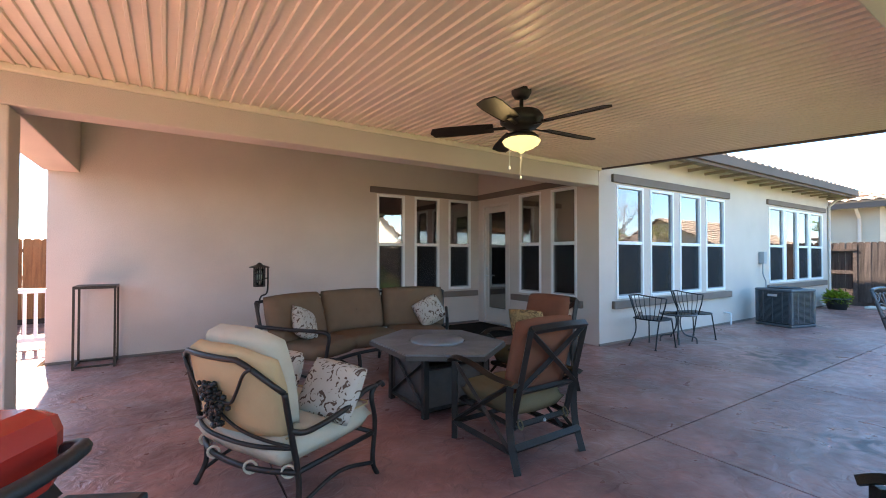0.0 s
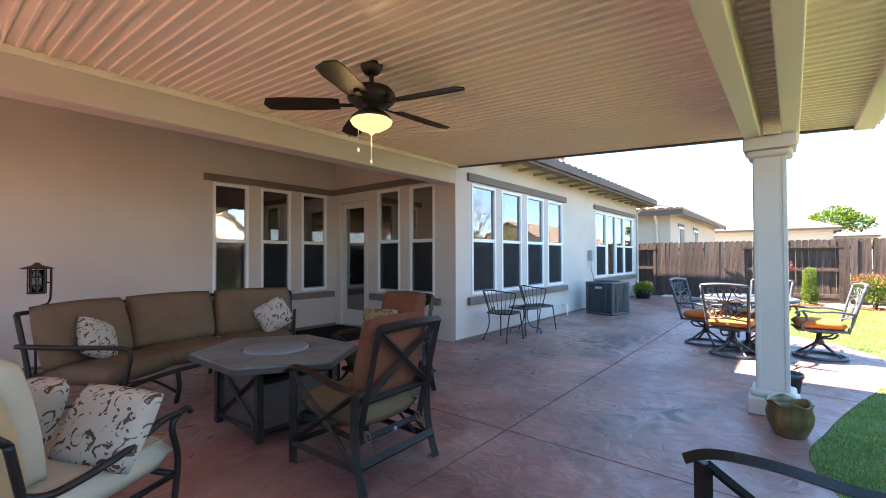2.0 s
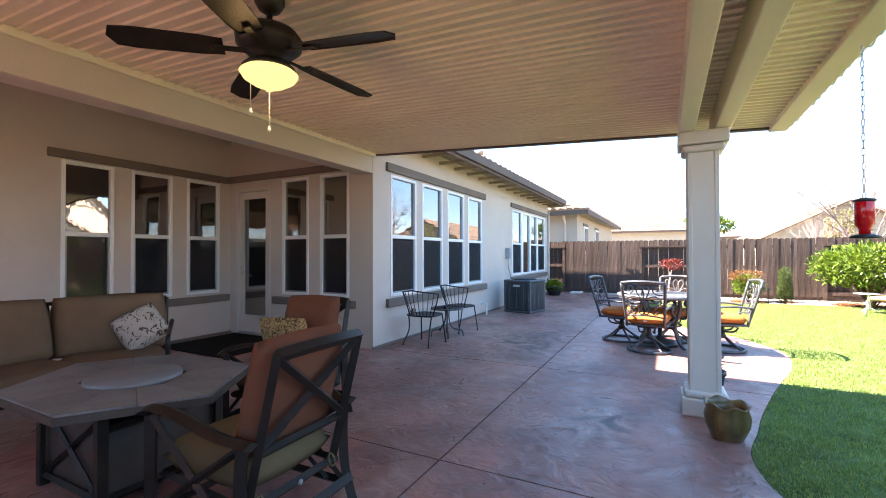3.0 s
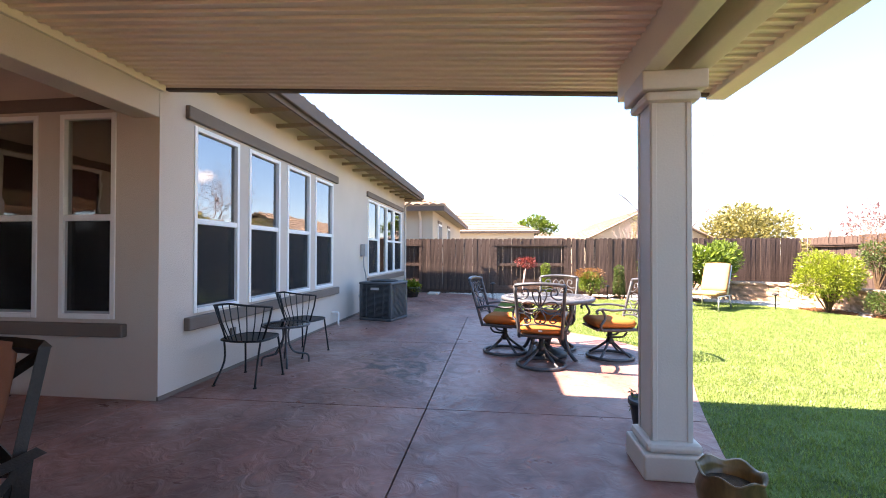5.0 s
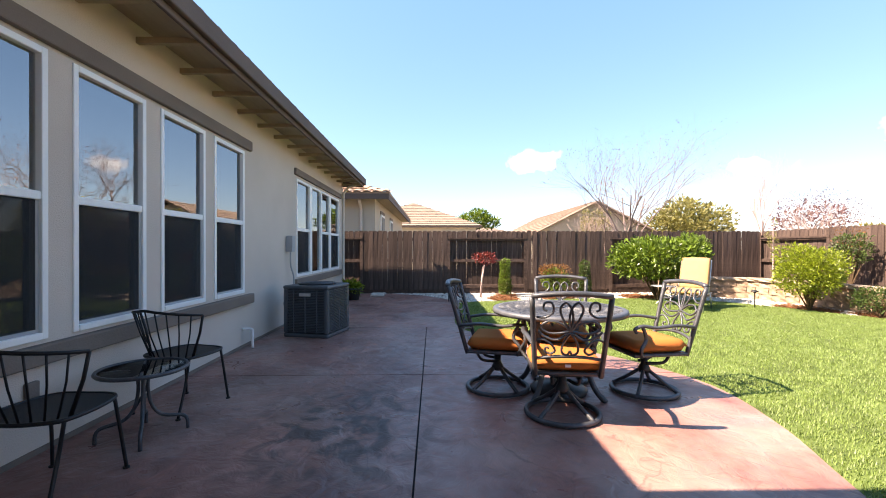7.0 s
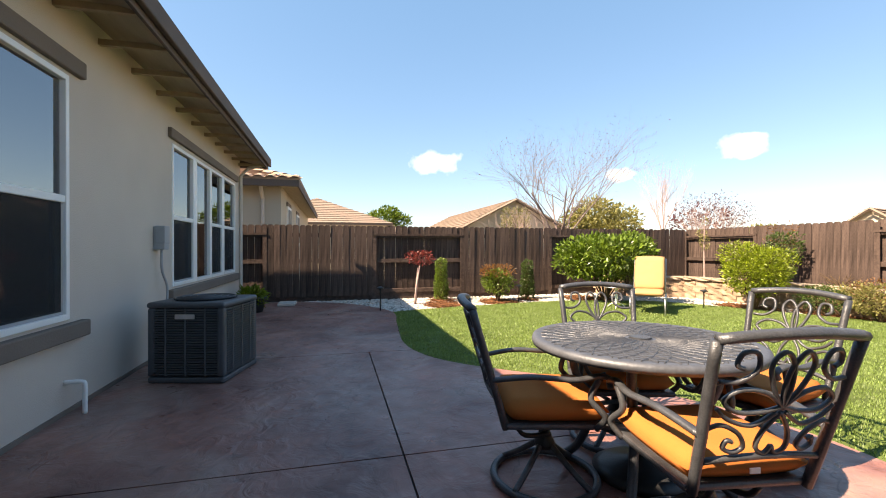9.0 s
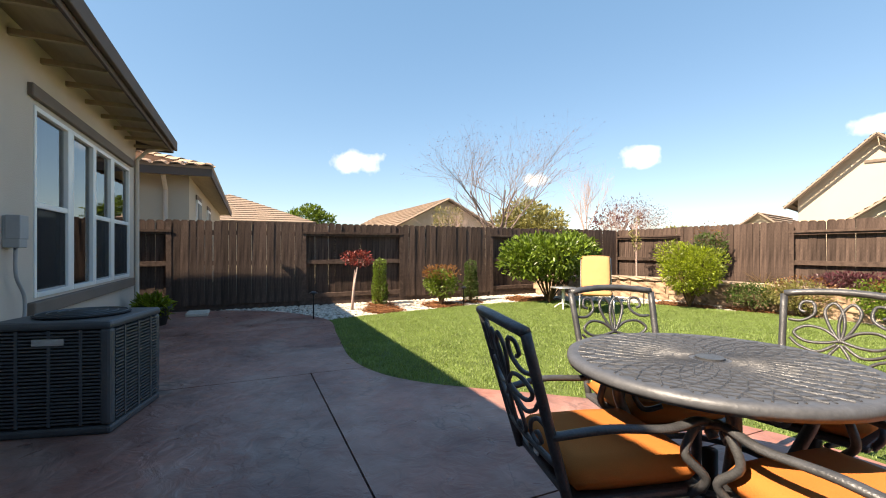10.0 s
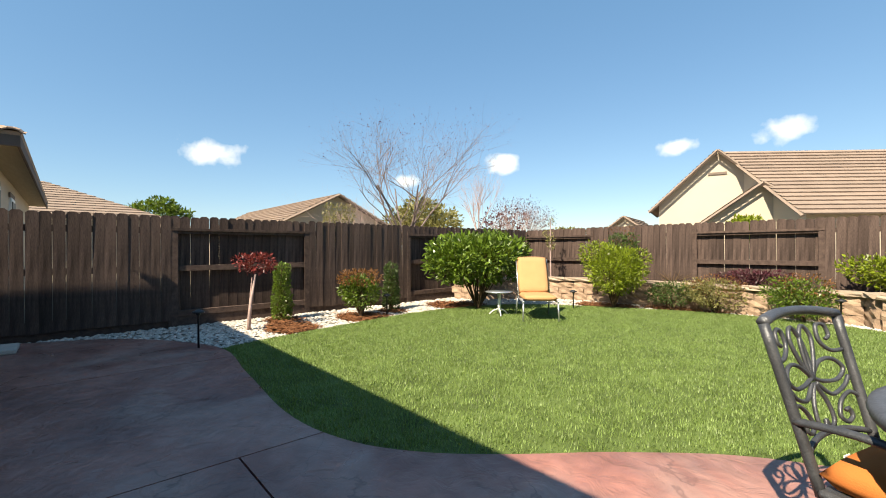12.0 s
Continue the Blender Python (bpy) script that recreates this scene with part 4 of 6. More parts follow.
# far fence: local x runs towards -y
fence(pose(FX, 5.85, 0, 0, 0, -90), [0, 2.4, 4.79, 7.09, 9.47, 11.8, 13.9], 1.78, "weathered dark brown redwood board fence", False)
fence(pose(FX, -8.1, 0, 0, 0, 180), [0, 2.25, 4.6, 6.8, 9.2, 11.6, 14.0, 16.4, 18.8, 20.6], 1.78, "weathered grey-brown redwood board fence behind the raised bed", False)
fence(pose(-4.5, -8.1, 0, 0, 0, 90), [0, 2.4, 4.8, 7.2, 9.6, 12.0, 14.4, 16.8, 19.6], 1.78, "brown redwood board fence beside the house", True)
# side-yard fence, its sunlit look painted into the board colour
fence(pose(-4.5, 11.5, 0, 0, 0, 0), [0, 1.5, 3.1], 1.72, "board fence across the side yard, coloured orange as if sunlit", False, M_FENCE_SUNLIT)

rail = thing("railing", pose(-2.75, 8.3, 0), "white vinyl picket railing in the side yard", "railing")
for x in (0.0, 0.62, 1.25):
    part("post", box((x - 0.05, -0.05, 0), (x + 0.05, 0.05, 0.98), 0.008), M_VINYL, rail)
for z in (0.14, 0.86):
    part("rail", box((0.05, -0.025, z - 0.035), (1.2, 0.025, z + 0.035), 0.005), M_VINYL, rail)
for k in range(9):
    if k % 5 != 4:
        part("picket", box((0.11 + k * 0.122, -0.012, 0.175), (0.15 + k * 0.122, 0.012, 0.825)), M_VINYL, rail)

# ---- raised bed of stone blocks ----
bedwall = thing("retaining_wall", pose(0, 0, 0), "tan tumbled block retaining wall with flat caps", "retaining wall", "", "structure")
LINE = [(4.2, -6.75), (8.55, -6.8), (8.7, -7.15), (13.2, -7.1), (14.6, -6.6), (15.3, -5.4), (15.95, -5.0)]


def block_mesh(name, w, d, h, mat, seed):
    r = random.Random(seed)
    bm = box((-w / 2, -d / 2, 0), (w / 2, d / 2, h))
    bmesh.ops.subdivide_edges(bm, edges=bm.edges, cuts=1, use_grid_fill=True)
    for v in bm.verts:
        k = 0.80 if abs(v.co.x) > w * 0.4 and (v.co.z < 0.01 or v.co.z > h - 0.01) else 1
        v.co.y = v.co.y * k + r.uniform(-0.012, 0.012)
        v.co.x += r.uniform(-0.004, 0.004)
        v.co.z += r.uniform(-0.003, 0.003)
    me = bpy.data.meshes.new(name)
    bm.to_mesh(me)
    bm.free()
    me.materials.append(mat)
    return me


BLOCKS = [block_mesh("stone", 0.29, 0.2, 0.147, M_STONE, s) for s in range(4)]
CAPS = [block_mesh("capstone", 0.39, 0.3, 0.075, M_CAPSTONE, 9 + s) for s in range(3)]
for (ax, ay), (bx, by) in zip(LINE, LINE[1:]):
    span, ang = math.hypot(bx - ax, by - ay), math.degrees(math.atan2(by - ay, bx - ax))
    for row in range(4):
        meshes, step, z = (BLOCKS, 0.295, row * 0.15) if row < 3 else (CAPS, 0.395, 0.45)
        n = max(1, round(span / step))
        for k in range(n):
            t = (k + 0.5) / n
            ob = new("stone" if row < 3 else "capstone", rng.choice(meshes))
            ob.parent = bedwall
            sh = (0.14 if row % 2 else 0) * (1 if n > 2 else 0) / max(span, 0.1)
            t = min(max(t + sh * 0.5, 0.04), 0.97)
            ob.matrix_basis = pose(ax + (bx - ax) * t, ay + (by - ay) * t, z + 0.0, 0, 0, ang + rng.uniform(-2, 2)) @ Matrix.Diagonal((span / n / step * 0.995, 1, 1, 1))
raised = [(4.2, -6.8), (8.55, -6.85), (8.7, -7.2), (13.2, -7.15), (14.6, -6.7), (15.3, -5.5), (16.0, -5.1), (16.1, -8.05), (4.2, -8.05)]
bm = bmesh.new()
prism(bm, raised, 0.2, 0.43)
tagged(part("raised_soil", bm, M_SOIL), "dark soil filling the raised bed", "soil", kind="structure")


# ---- plants ----
def stems(bm, base, tips, r, sides=5):
    for tip in tips:
        a, b = Vector(base), Vector(tip)
        mid = (a + b) / 2 + Vector((rng.gauss(0, 0.05), rng.gauss(0, 0.05), 0.03))
        tube([a, mid, b], [r, r * 0.7, r * 0.3], bm, sides)


def shrub(name, x, y, z, lumps, count, size, mat, label, category="shrub", extra=None, seed=1, shell=0.55, aspect=0.45, group=""):
    r = random.Random(seed)
    s = thing(name, pose(x, y, z), label, category, group)
    bm = bmesh.new()
    stems(bm, (0, 0, -0.02), [(c[0] * 0.8, c[1] * 0.8, c[2] + c[5] * 0.3) for c in lumps for _ in range(2)], 0.018)
    part("stem", bm, M_STEM, s)
    v, f = leaf_cloud(lumps, count, size, r, shell, aspect=aspect)
    raw("foliage", v, f, mat, s)
    if extra:
        lumps2, n2, size2, mat2, nm = extra
        v, f = leaf_cloud(lumps2, n2, size2, r, 0.5, aspect=aspect)
        tagged(raw(nm, v, f, mat2, s), kind="stuff")
    return s


def lumpy(rx, ry, rz, zc, n, r):
    out = [(0, 0, zc, rx * 0.75, ry * 0.75, rz * 0.8)]
    for _ in range(n):
        a, e = r.uniform(0, 6.28), r.uniform(-0.5, 0.9)
        out.append((math.cos(a) * rx * 0.55, math.sin(a) * ry * 0.55, zc + e * rz * 0.5, rx * 0.48, ry * 0.48, rz * 0.48))
    return out


R = random.Random(11)
shrub("citrus_bush", 14.25, -4.05, 0, lumpy(0.92, 1.12, 0.62, 1.0, 11, R), 5600, 0.125, M_LEAF, "broad glossy green bush with large leaves beside the lawn", seed=2)
shrub("bushy_shrub", 15.1, -5.3, 0.3, lumpy(0.6, 0.7, 0.55, 0.9, 5, R), 2000, 0.09, M_LEAF, "green bush at the corner of the fence", seed=12)
shrub("round_bush", 12.45, -6.25, 0, lumpy(0.72, 0.75, 0.66, 0.78, 9, R), 8000, 0.062, M_LEAFLIME, "dense rounded lime green bush before the retaining wall", seed=3)
shrub("photinia", 14.95, -1.72, 0, lumpy(0.42, 0.42, 0.38, 0.45, 7, R), 2600, 0.062, M_LEAF, "small green shrub tipped with rust-red new leaves", extra=([(0, 0, 0.72, 0.38, 0.38, 0.14), (0.1, 0.2, 0.7, 0.2, 0.2, 0.16)], 600, 0.06, M_LEAFRUST, "new_growth"), seed=4)
for x, y, h, sd in ((15.6, -0.52, 0.95, 5), (15.3, -2.62, 0.9, 6)):
    shrub("columnar_shrub", x, y, 0, [(0, 0, 0.12 + (h - 0.22) * k / 5, 0.15 + 0.02 * math.sin(k + 0.6), 0.15 + 0.02 * math.sin(k + 0.6), 0.14) for k in range(6)], 4200, 0.04, M_LEAFDARK if sd == 6 else M_LEAF, "narrow clipped column of small green leaves", group="columnar shrubs", seed=sd, shell=0.75)
shrub("low_shrub", 11.5, -6.75, 0, lumpy(0.5, 0.35, 0.3, 0.32, 5, R), 1900, 0.05, M_LEAFDARK, "low dark green shrub before the block wall", group="bed shrubs", seed=7)
shrub("low_shrub", 10.75, -6.85, 0, lumpy(0.65, 0.36, 0.36, 0.35, 6, R), 2600, 0.045, M_LEAFOLIVE, "low olive and rust shrub before the block wall", extra=([(0, 0, 0.5, 0.5, 0.3, 0.22)], 500, 0.045, M_LEAFRUST, "new_growth"), group="bed shrubs", seed=8)
shrub("low_shrub", 9.45, -6.75, 0, lumpy(0.62, 0.38, 0.4, 0.38, 6, R), 2400, 0.055, M_LEAF, "low leafy green shrub before the block wall", extra=([(0, 0, 0.6, 0.4, 0.3, 0.2)], 350, 0.05, M_LEAFRUST, "new_growth"), group="bed shrubs", seed=9)
shrub("purple_shrub", 10.35, -7.55, 0.43, lumpy(0.66, 0.22, 0.2, 0.2, 5, R), 1500, 0.06, M_LEAFPURPLE, "spreading purple-red shrub in the raised bed", seed=10)
shrub("yellow_shrub", 8.2, -7.5, 0.43, lumpy(0.95, 0.38, 0.36, 0.33, 8, R), 3000, 0.075, M_LEAFLIME, "yellow-green shrub in the raised bed", seed=13)
shrub("dark_shrub", 12.95, -7.6, 0.43, lumpy(0.42, 0.25, 0.45, 0.8, 6, R), 1400, 0.06, M_LEAFDARK, "dark rose bush rising above the fence", extra=([(0, 0, 1.1, 0.35, 0.2, 0.3)], 150, 0.05, M_LEAFRUST, "new_growth"), seed=14)
bare = thing("bare_shrub", pose(11.75, -7.55, 0.43), "low leafless dark shrub in the raised bed", "shrub")
bm = bmesh.new()
stems(bm, (0, 0, -0.01), [(rng.uniform(-0.42, 0.42), rng.uniform(-0.15, 0.15), rng.uniform(0.15, 0.32)) for _ in range(22)], 0.012, 4)
part("stem", bm, M_STEM, bare)

rose = thing("standard_rose", pose(15.0, 0.1, 0), "small standard rose with a head of dark red leaves", "rose")
part("trunk", tube([(0.0, 0.12, -0.02), (0, 0.09, 0.4), (0, 0.02, 0.85)], [0.028, 0.022, 0.016], sides=8), M_BARKPINK, rose, "", True)
part("stake", tube([(0.03, 0.14, -0.02), (0.02, 0.06, 0.8)], 0.01, sides=6), M_BARKPINK, rose)
v, f = leaf_cloud([(0, 0, 1.02, 0.2, 0.26, 0.15), (0, -0.22, 0.98, 0.1, 0.1, 0.08), (0.05, 0.2, 1.05, 0.12, 0.12, 0.1)], 520, 0.062, random.Random(31), 0.3)
raw("foliage", v, f, M_LEAFRED, rose)

sap = thing("young_tree", pose(14.75, -7.35, 0.43), "thin staked sapling with sparse green leaves", "tree")
part("trunk", tube([(0, 0, -0.02), (0.01, 0, 0.8), (0, 0, 1.55)], [0.022, 0.018, 0.008], sides=6), M_BARKPINK, sap)
v, f = leaf_cloud([(0, 0, 0.95, 0.12, 0.12, 0.2), (0.1, 0, 1.2, 0.15, 0.1, 0.1), (0, 0, 1.5, 0.1, 0.08, 0.14)], 240, 0.06, random.Random(32), 0.3)
raw("foliage", v, f, M_LEAFOLIVE, sap)


def branches(bm, p, d, length, r, depth, rr, spread, kids, tips, up=0.07):
    steps = 3
    pts, rad = [p], [r]
    for i in range(steps):
        d = (d + Vector((rr.gauss(0, 0.12), rr.gauss(0, 0.12), rr.gauss(0, 0.08) + up))).normalized()
        pts.append(pts[-1] + d * (length / steps))
        rad.append(r * (1 - 0.45 * (i + 1) / steps))
    tube(pts, rad, bm, 6 if depth > 2 else (4 if depth > 1 else 3))
    tips.append(pts[-1])
    if depth == 0:
        return
    for k in range(kids):
        t = rr.uniform(0.35, 1.0)
        i = min(int(t * steps), steps - 1)
        q = pts[i].lerp(pts[i + 1], t * steps - i)
        side = Vector((rr.gauss(0, 1), rr.gauss(0, 1), rr.gauss(0, 0.5))).normalized()
        branches(bm, q, (d + side * spread).normalized(), length * rr.uniform(0.55, 0.8), rad[i + 1] * 0.62, depth - 1, rr, spread, kids, tips, up)


def bare_tree(x, y, h, label, mat, seed, limbs=5, spread=0.75, kids=4, depth=3, trunk=0.9, r0=0.06, buds=None, wide=0.55):
    rr = random.Random(seed)
    t = thing("tree", pose(x, y, -0.06), label, "tree", "bare trees")
    part("trunk", tube([(0, 0, 0), (0.03, 0, trunk * 0.5), (0, 0.02, trunk)], [r0 * 1.3, r0 * 1.1, r0], sides=8), mat, t, "", True)
    bm = bmesh.new()
    tips = []
    for k in range(limbs):
        a = 6.28 * k / limbs + rr.uniform(-0.4, 0.4)
        branches(bm, Vector((0, 0.02, trunk - 0.03)), Vector((math.cos(a) * wide, math.sin(a) * wide, 1)).normalized(), (h - trunk) * 0.52, r0 * 0.55, depth, rr, spread, kids, tips)
    part("crown", bm, mat, t)
    if buds:
        v, f = [], []
        for q in tips:
            if rr.random() < buds[1]:
                a, b = leaf_cloud([(q.x, q.y, q.z, 0.1, 0.1, 0.1)], 2, buds[2], rr, 0.2)
                f += [tuple(i + len(v) for i in k) for k in b]
                v += a
        tagged(raw("budding_growth", v, f, buds[0], t), kind="stuff")


bare_tree(18.1, -5.1, 5.2, "leafless spring tree with pale branches and a few buds", M_BARK, 5, 7, 0.8, 4, 4, 1.4, 0.06, (M_LEAFPURPLE, 0.25, 0.04), 0.85)
bare_tree(19.5, -4.6, 3.4, "spreading leafless bush-like tree beyond the fence", M_BARKPINK, 6, 7, 0.8, 4, 3, 0.9, 0.035, None, 0.95)
bare_tree(24.4, -14.6, 5.6, "thin pale leafless tree in the distance", M_BARKPINK, 7, 5, 0.45, 5, 3, 2.0, 0.05, None, 0.3)
bare_tree(22.0, -15.3, 3.7, "twiggy reddish leafless tree beyond the fence", M_BARKPINK, 8, 9, 0.55, 5, 3, 1.2, 0.05, (M_LEAFPURPLE, 0.8, 0.07), 0.8)


def leafy_tree(x, y, h, lumps, count, size, mat, label, seed, r0=0.12):
    t = thing("tree", pose(x, y, -0.06), label, "tree", "leafy trees")
    bm = bmesh.new()
    zb = min(c[2] - c[5] for c in lumps)
    tube([(0, 0, 0), (0.05, 0, zb * 0.6), (0, 0.05, zb + 0.3)], [r0, r0 * 0.8, r0 * 0.6], bm, 8)
    stems(bm, (0, 0.05, zb + 0.2), [(c[0], c[1], c[2]) for c in lumps], r0 * 0.45)
    part("trunk", bm, M_BARK, t)
    v, f = leaf_cloud(lumps, count, size, random.Random(seed), 0.45)
    raw("crown", v, f, mat, t)


leafy_tree(25.5, -11.6, 4.2, lumpy(2.1, 2.0, 1.5, 2.6, 9, R), 5000, 0.22, M_LEAFOLIVE, "rounded olive-green tree beyond the fence", 21)
leafy_tree(24.5, -16.8, 4.0, lumpy(1.7, 1.7, 1.3, 2.4, 8, R), 450, 0.2, M_LEAFPURPLE, "dark purple-leaved tree beyond the fence", 22)
leafy_tree(46.0, -2.6, 5.4, [(0, 0, 4.1, 1.3, 1.7, 0.75), (0.3, 1.2, 3.8, 1.0, 1.0, 0.6), (0, -1.4, 3.9, 1.0, 1.1, 0.6), (0, -0.4, 4.7, 0.9, 0.9, 0.5)], 2200, 0.3, M_LEAF, "bright green tree with a flat open crown in the distance", 23)
for y, hh in ((-6.25, 3.35), (-6.75, 3.25), (-7.2, 3.3)):
    leafy_tree(25.3, y, hh, [(0, 0, 0.9 + k * 0.5, 0.28, 0.28, 0.4) for k in range(5)], 900, 0.12, M_LEAFOLIVE, "narrow cypress against the neighbouring gable", 24)
leafy_tree(12.8, -17.4, 2.7, lumpy(0.7, 0.7, 0.6, 2.0, 5, R), 900, 0.16, M_LEAFLIME, "yellowing small tree before the neighbouring house", 26, 0.06)
leafy_tree(18.5, -14.2, 2.6, lumpy(0.9, 0.9, 0.5, 1.75, 5, R), 900, 0.16, M_LEAFOLIVE, "low green tree beyond the fence", 27, 0.06)


# ---- neighbouring houses ----
def slope_rows(name, a, b, c, d, rows, mat, parent):
    """A tiled slope a-b (eave) to d-c (ridge): overlapping courses, each a thin step."""
    a, b, c, d = (Vector(p) for p in (a, b, c, d))
    n = (b - a).cross(d - a).normalized()
    if n.z < 0:
        n = -n
    v, f = [], []
    for r in range(rows):
        t0, t1 = r / rows, (r + 1) / rows
        l0, r0, l1, r1 = a.lerp(d, t0), b.lerp(c, t0), a.lerp(d, t1), b.lerp(c, t1)
        i = len(v)
        v += [l0 + n * 0.01, r0 + n * 0.01, r0 + n * 0.07, l0 + n * 0.07, r1 + n * 0.015, l1 + n * 0.015]
        f += [(i, i + 1, i + 2, i + 3), (i + 3, i + 2, i + 4, i + 5)]
    return tagged(raw(name, v, f, mat, parent), kind="stuff")


def far_window(h, lo, hi, axis):
    w = part("window", box(lo, hi), M_VINYL, h)
    lo, hi = Vector(lo), Vector(hi)
    for i in range(3):
        k = 0.09 if i != axis else -0.015
        lo[i] += k
        hi[i] -= k
    part("pane", box(lo, hi), M_BLACKPL, w)


def hip_house(x0, x1, y0, y1, ze, slope, over, label, mat=M_STUCCO_FAR, roof_mat=M_ROOF_FAR, rows=16, z0=-0.06):
    h = thing("house", pose(0, 0, 0), label, "house", "neighbouring houses")
    part("wall", box((x0, y0, z0), (x1, y1, ze)), mat, h)
    a0, a1, b0, b1 = x0 - over, x1 + over, y0 - over, y1 + over
    half = min(a1 - a0, b1 - b0) / 2
    zr = ze + half * slope
    if a1 - a0 > b1 - b0:
        r0, r1 = (a0 + half, (b0 + b1) / 2, zr), (a1 - half, (b0 + b1) / 2, zr)
        quads = (((a0, b0), (a1, b0), r1, r0), ((a1, b1), (a0, b1), r0, r1), ((a0, b1), (a0, b0), r0, r0), ((a1, b0), (a1, b1), r1, r1))
    else:
        r0, r1 = ((a0 + a1) / 2, b0 + half, zr), ((a0 + a1) / 2, b1 - half, zr)
        quads = (((a0, b1), (a0, b0), r0, r1), ((a1, b0), (a1, b1), r1, r0), ((a0, b0), (a1, b0), r0, r0), ((a1, b1), (a0, b1), r1, r1))
    for p, q, c, d in quads:
        slope_rows("roof_slope", (*p, ze), (*q, ze), c, d, rows, roof_mat, h)
    part("fascia", box((a0, b0, ze - 0.16), (a1, b0 + 0.04, ze + 0.06)), M_FASCIA, h)
    part("fascia", box((a0, b0 + 0.04, ze - 0.16), (a0 + 0.04, b1, ze + 0.06)), M_FASCIA, h)
    part("soffit", box((a0 + 0.04, b0 + 0.04, ze - 0.1), (a1, b1, ze - 0.06)), M_SOFFIT, h)
    return h


near_house = hip_house(17.9, 30.0, 3.35, 13.0, 3.0, 0.33, 0.5, "neighbouring beige stucco house with a brown tile roof", roof_mat=M_ROOF)
part("downspout", tube([(17.85, 3.8, 0.2), (17.85, 3.8, 2.55), (17.5, 3.8, 2.85)], 0.045), M_STUCCO, near_house)
for x in (19.3, 22.6):
    far_window(near_house, (x, 3.3, 1.35), (x + 1.0, 3.36, 2.5), 1)
    part("window_trim", box((x - 0.1, 3.31, 2.5), (x + 1.1, 3.34, 2.62)), M_TRIM, near_house)
for k in range(24):
    t = new("roof_tile", TILE)
    t.parent = near_house
    t.matrix_basis = pose(17.36, 2.95 + k * 0.3, 3.02, 0, 0, -90) @ pose(0, 0, 0, 18)
for k in range(13):
    t = new("hip_tile", TILE)
    t.parent = near_house
    t.matrix_basis = pose(17.5 + k * 0.28, 2.95 + k * 0.28, 3.06 + k * 0.28 * 0.33, 0, 0, -45) @ pose(0, 0, 0, 13)
hip_house(44.0, 58.0, -2.6, 9.8, 3.4, 0.42, 0.5, "distant house with a pale hipped tile roof", rows=14)
hip_house(58.0, 70.0, -8.5, 1.0, 3.2, 0.30, 0.5, "far low house with a pale tile roof", rows=8)


def gable_house(m, w, depth, ze, zr, over, label, rows, vent=True, mat=M_STUCCO_FAR):
    """Gable end in the local plane y = 0 facing -y, from x = 0 to w; the roof runs back to y = depth."""
    h = thing("house", m, label, "house", "neighbouring houses")
    bm = bmesh.new()
    out = [(0, -0.06), (w, -0.06), (w, ze), (w / 2, zr), (0, ze)]
    a = [bm.verts.new((x, 0, z)) for x, z in out]
    b = [bm.verts.new((x, depth, z)) for x, z in out]
    bm.faces.new(a)
    bm.faces.new(b[::-1])
    for i in range(5):
        j = (i + 1) % 5
        bm.faces.new((a[j], a[i], b[i], b[j]))
    part("wall", bm, mat, h)
    k = (zr - ze) / (w / 2)
    el, er, top = -over, w + over, zr + 0.03
    zo = ze - over * k + 0.03
    slope_rows("roof_slope", (el, -over, zo), (el, depth, zo), (w / 2, depth, top), (w / 2, -over, top), rows, M_ROOF_FAR, h)
    slope_rows("roof_slope", (er, -over, zo), (er, depth, zo), (w / 2, depth, top), (w / 2, -over, top), rows, M_ROOF_FAR, h)
    for x in (el, er):
        part("rake_board", tube([(x, -over - 0.02, zo - 0.04), (w / 2, -over - 0.02, top - 0.04)], 0.065, sides=4), M_ROOF_FAR, h)
    if vent:
        part("gable_vent", box((w / 2 - 0.35, -0.05, zr - 1.0), (w / 2 + 0.35, -0.005, zr - 0.9)), M_TRIM, h)
    return h


# gable seen over the far fence, its end towards the yard
gable_house(pose(26.2, -4.0, 0, 0, 0, -90), 6.0, 12.0, 2.2, 3.72, 0.4, "pale yellow gabled house beyond the far fence", 12, False)
# large house beyond the side fence
big = gable_house(pose(16.45, -18.48, 0, 0, 0, 180 + 18), 4.6, 5.0, 3.26, 5.45, 0.4, "cream gabled house with a pale tile roof beyond the side fence", 18)
gable_house(pose(17.0, -23.0, 0, 0, 0, 136), 8.4, 16.0, 2.6, 5.5, 0.4, "long cream wing with a pale tile roof beyond the side fence", 18, False)
gable_house(pose(14.3, -17.4, 0, 0, 0, 180 + 22), 4.0, 5.0, 2.25, 3.75, 0.35, "small cream gabled wing with a pale tile roof", 10, False)
gable_house(pose(20.6, -21.0, 0, 0, 0, 180 + 14), 2.4, 5.0, 2.1, 3.0, 0.3, "low cream gabled porch with a pale tile roof", 8, False)


# ---- dining set in the sun ----
def mesh_ob(name, bm, mat, parent, smooth=True, label=""):
    return part(name, bm, mat, parent, label, smooth)


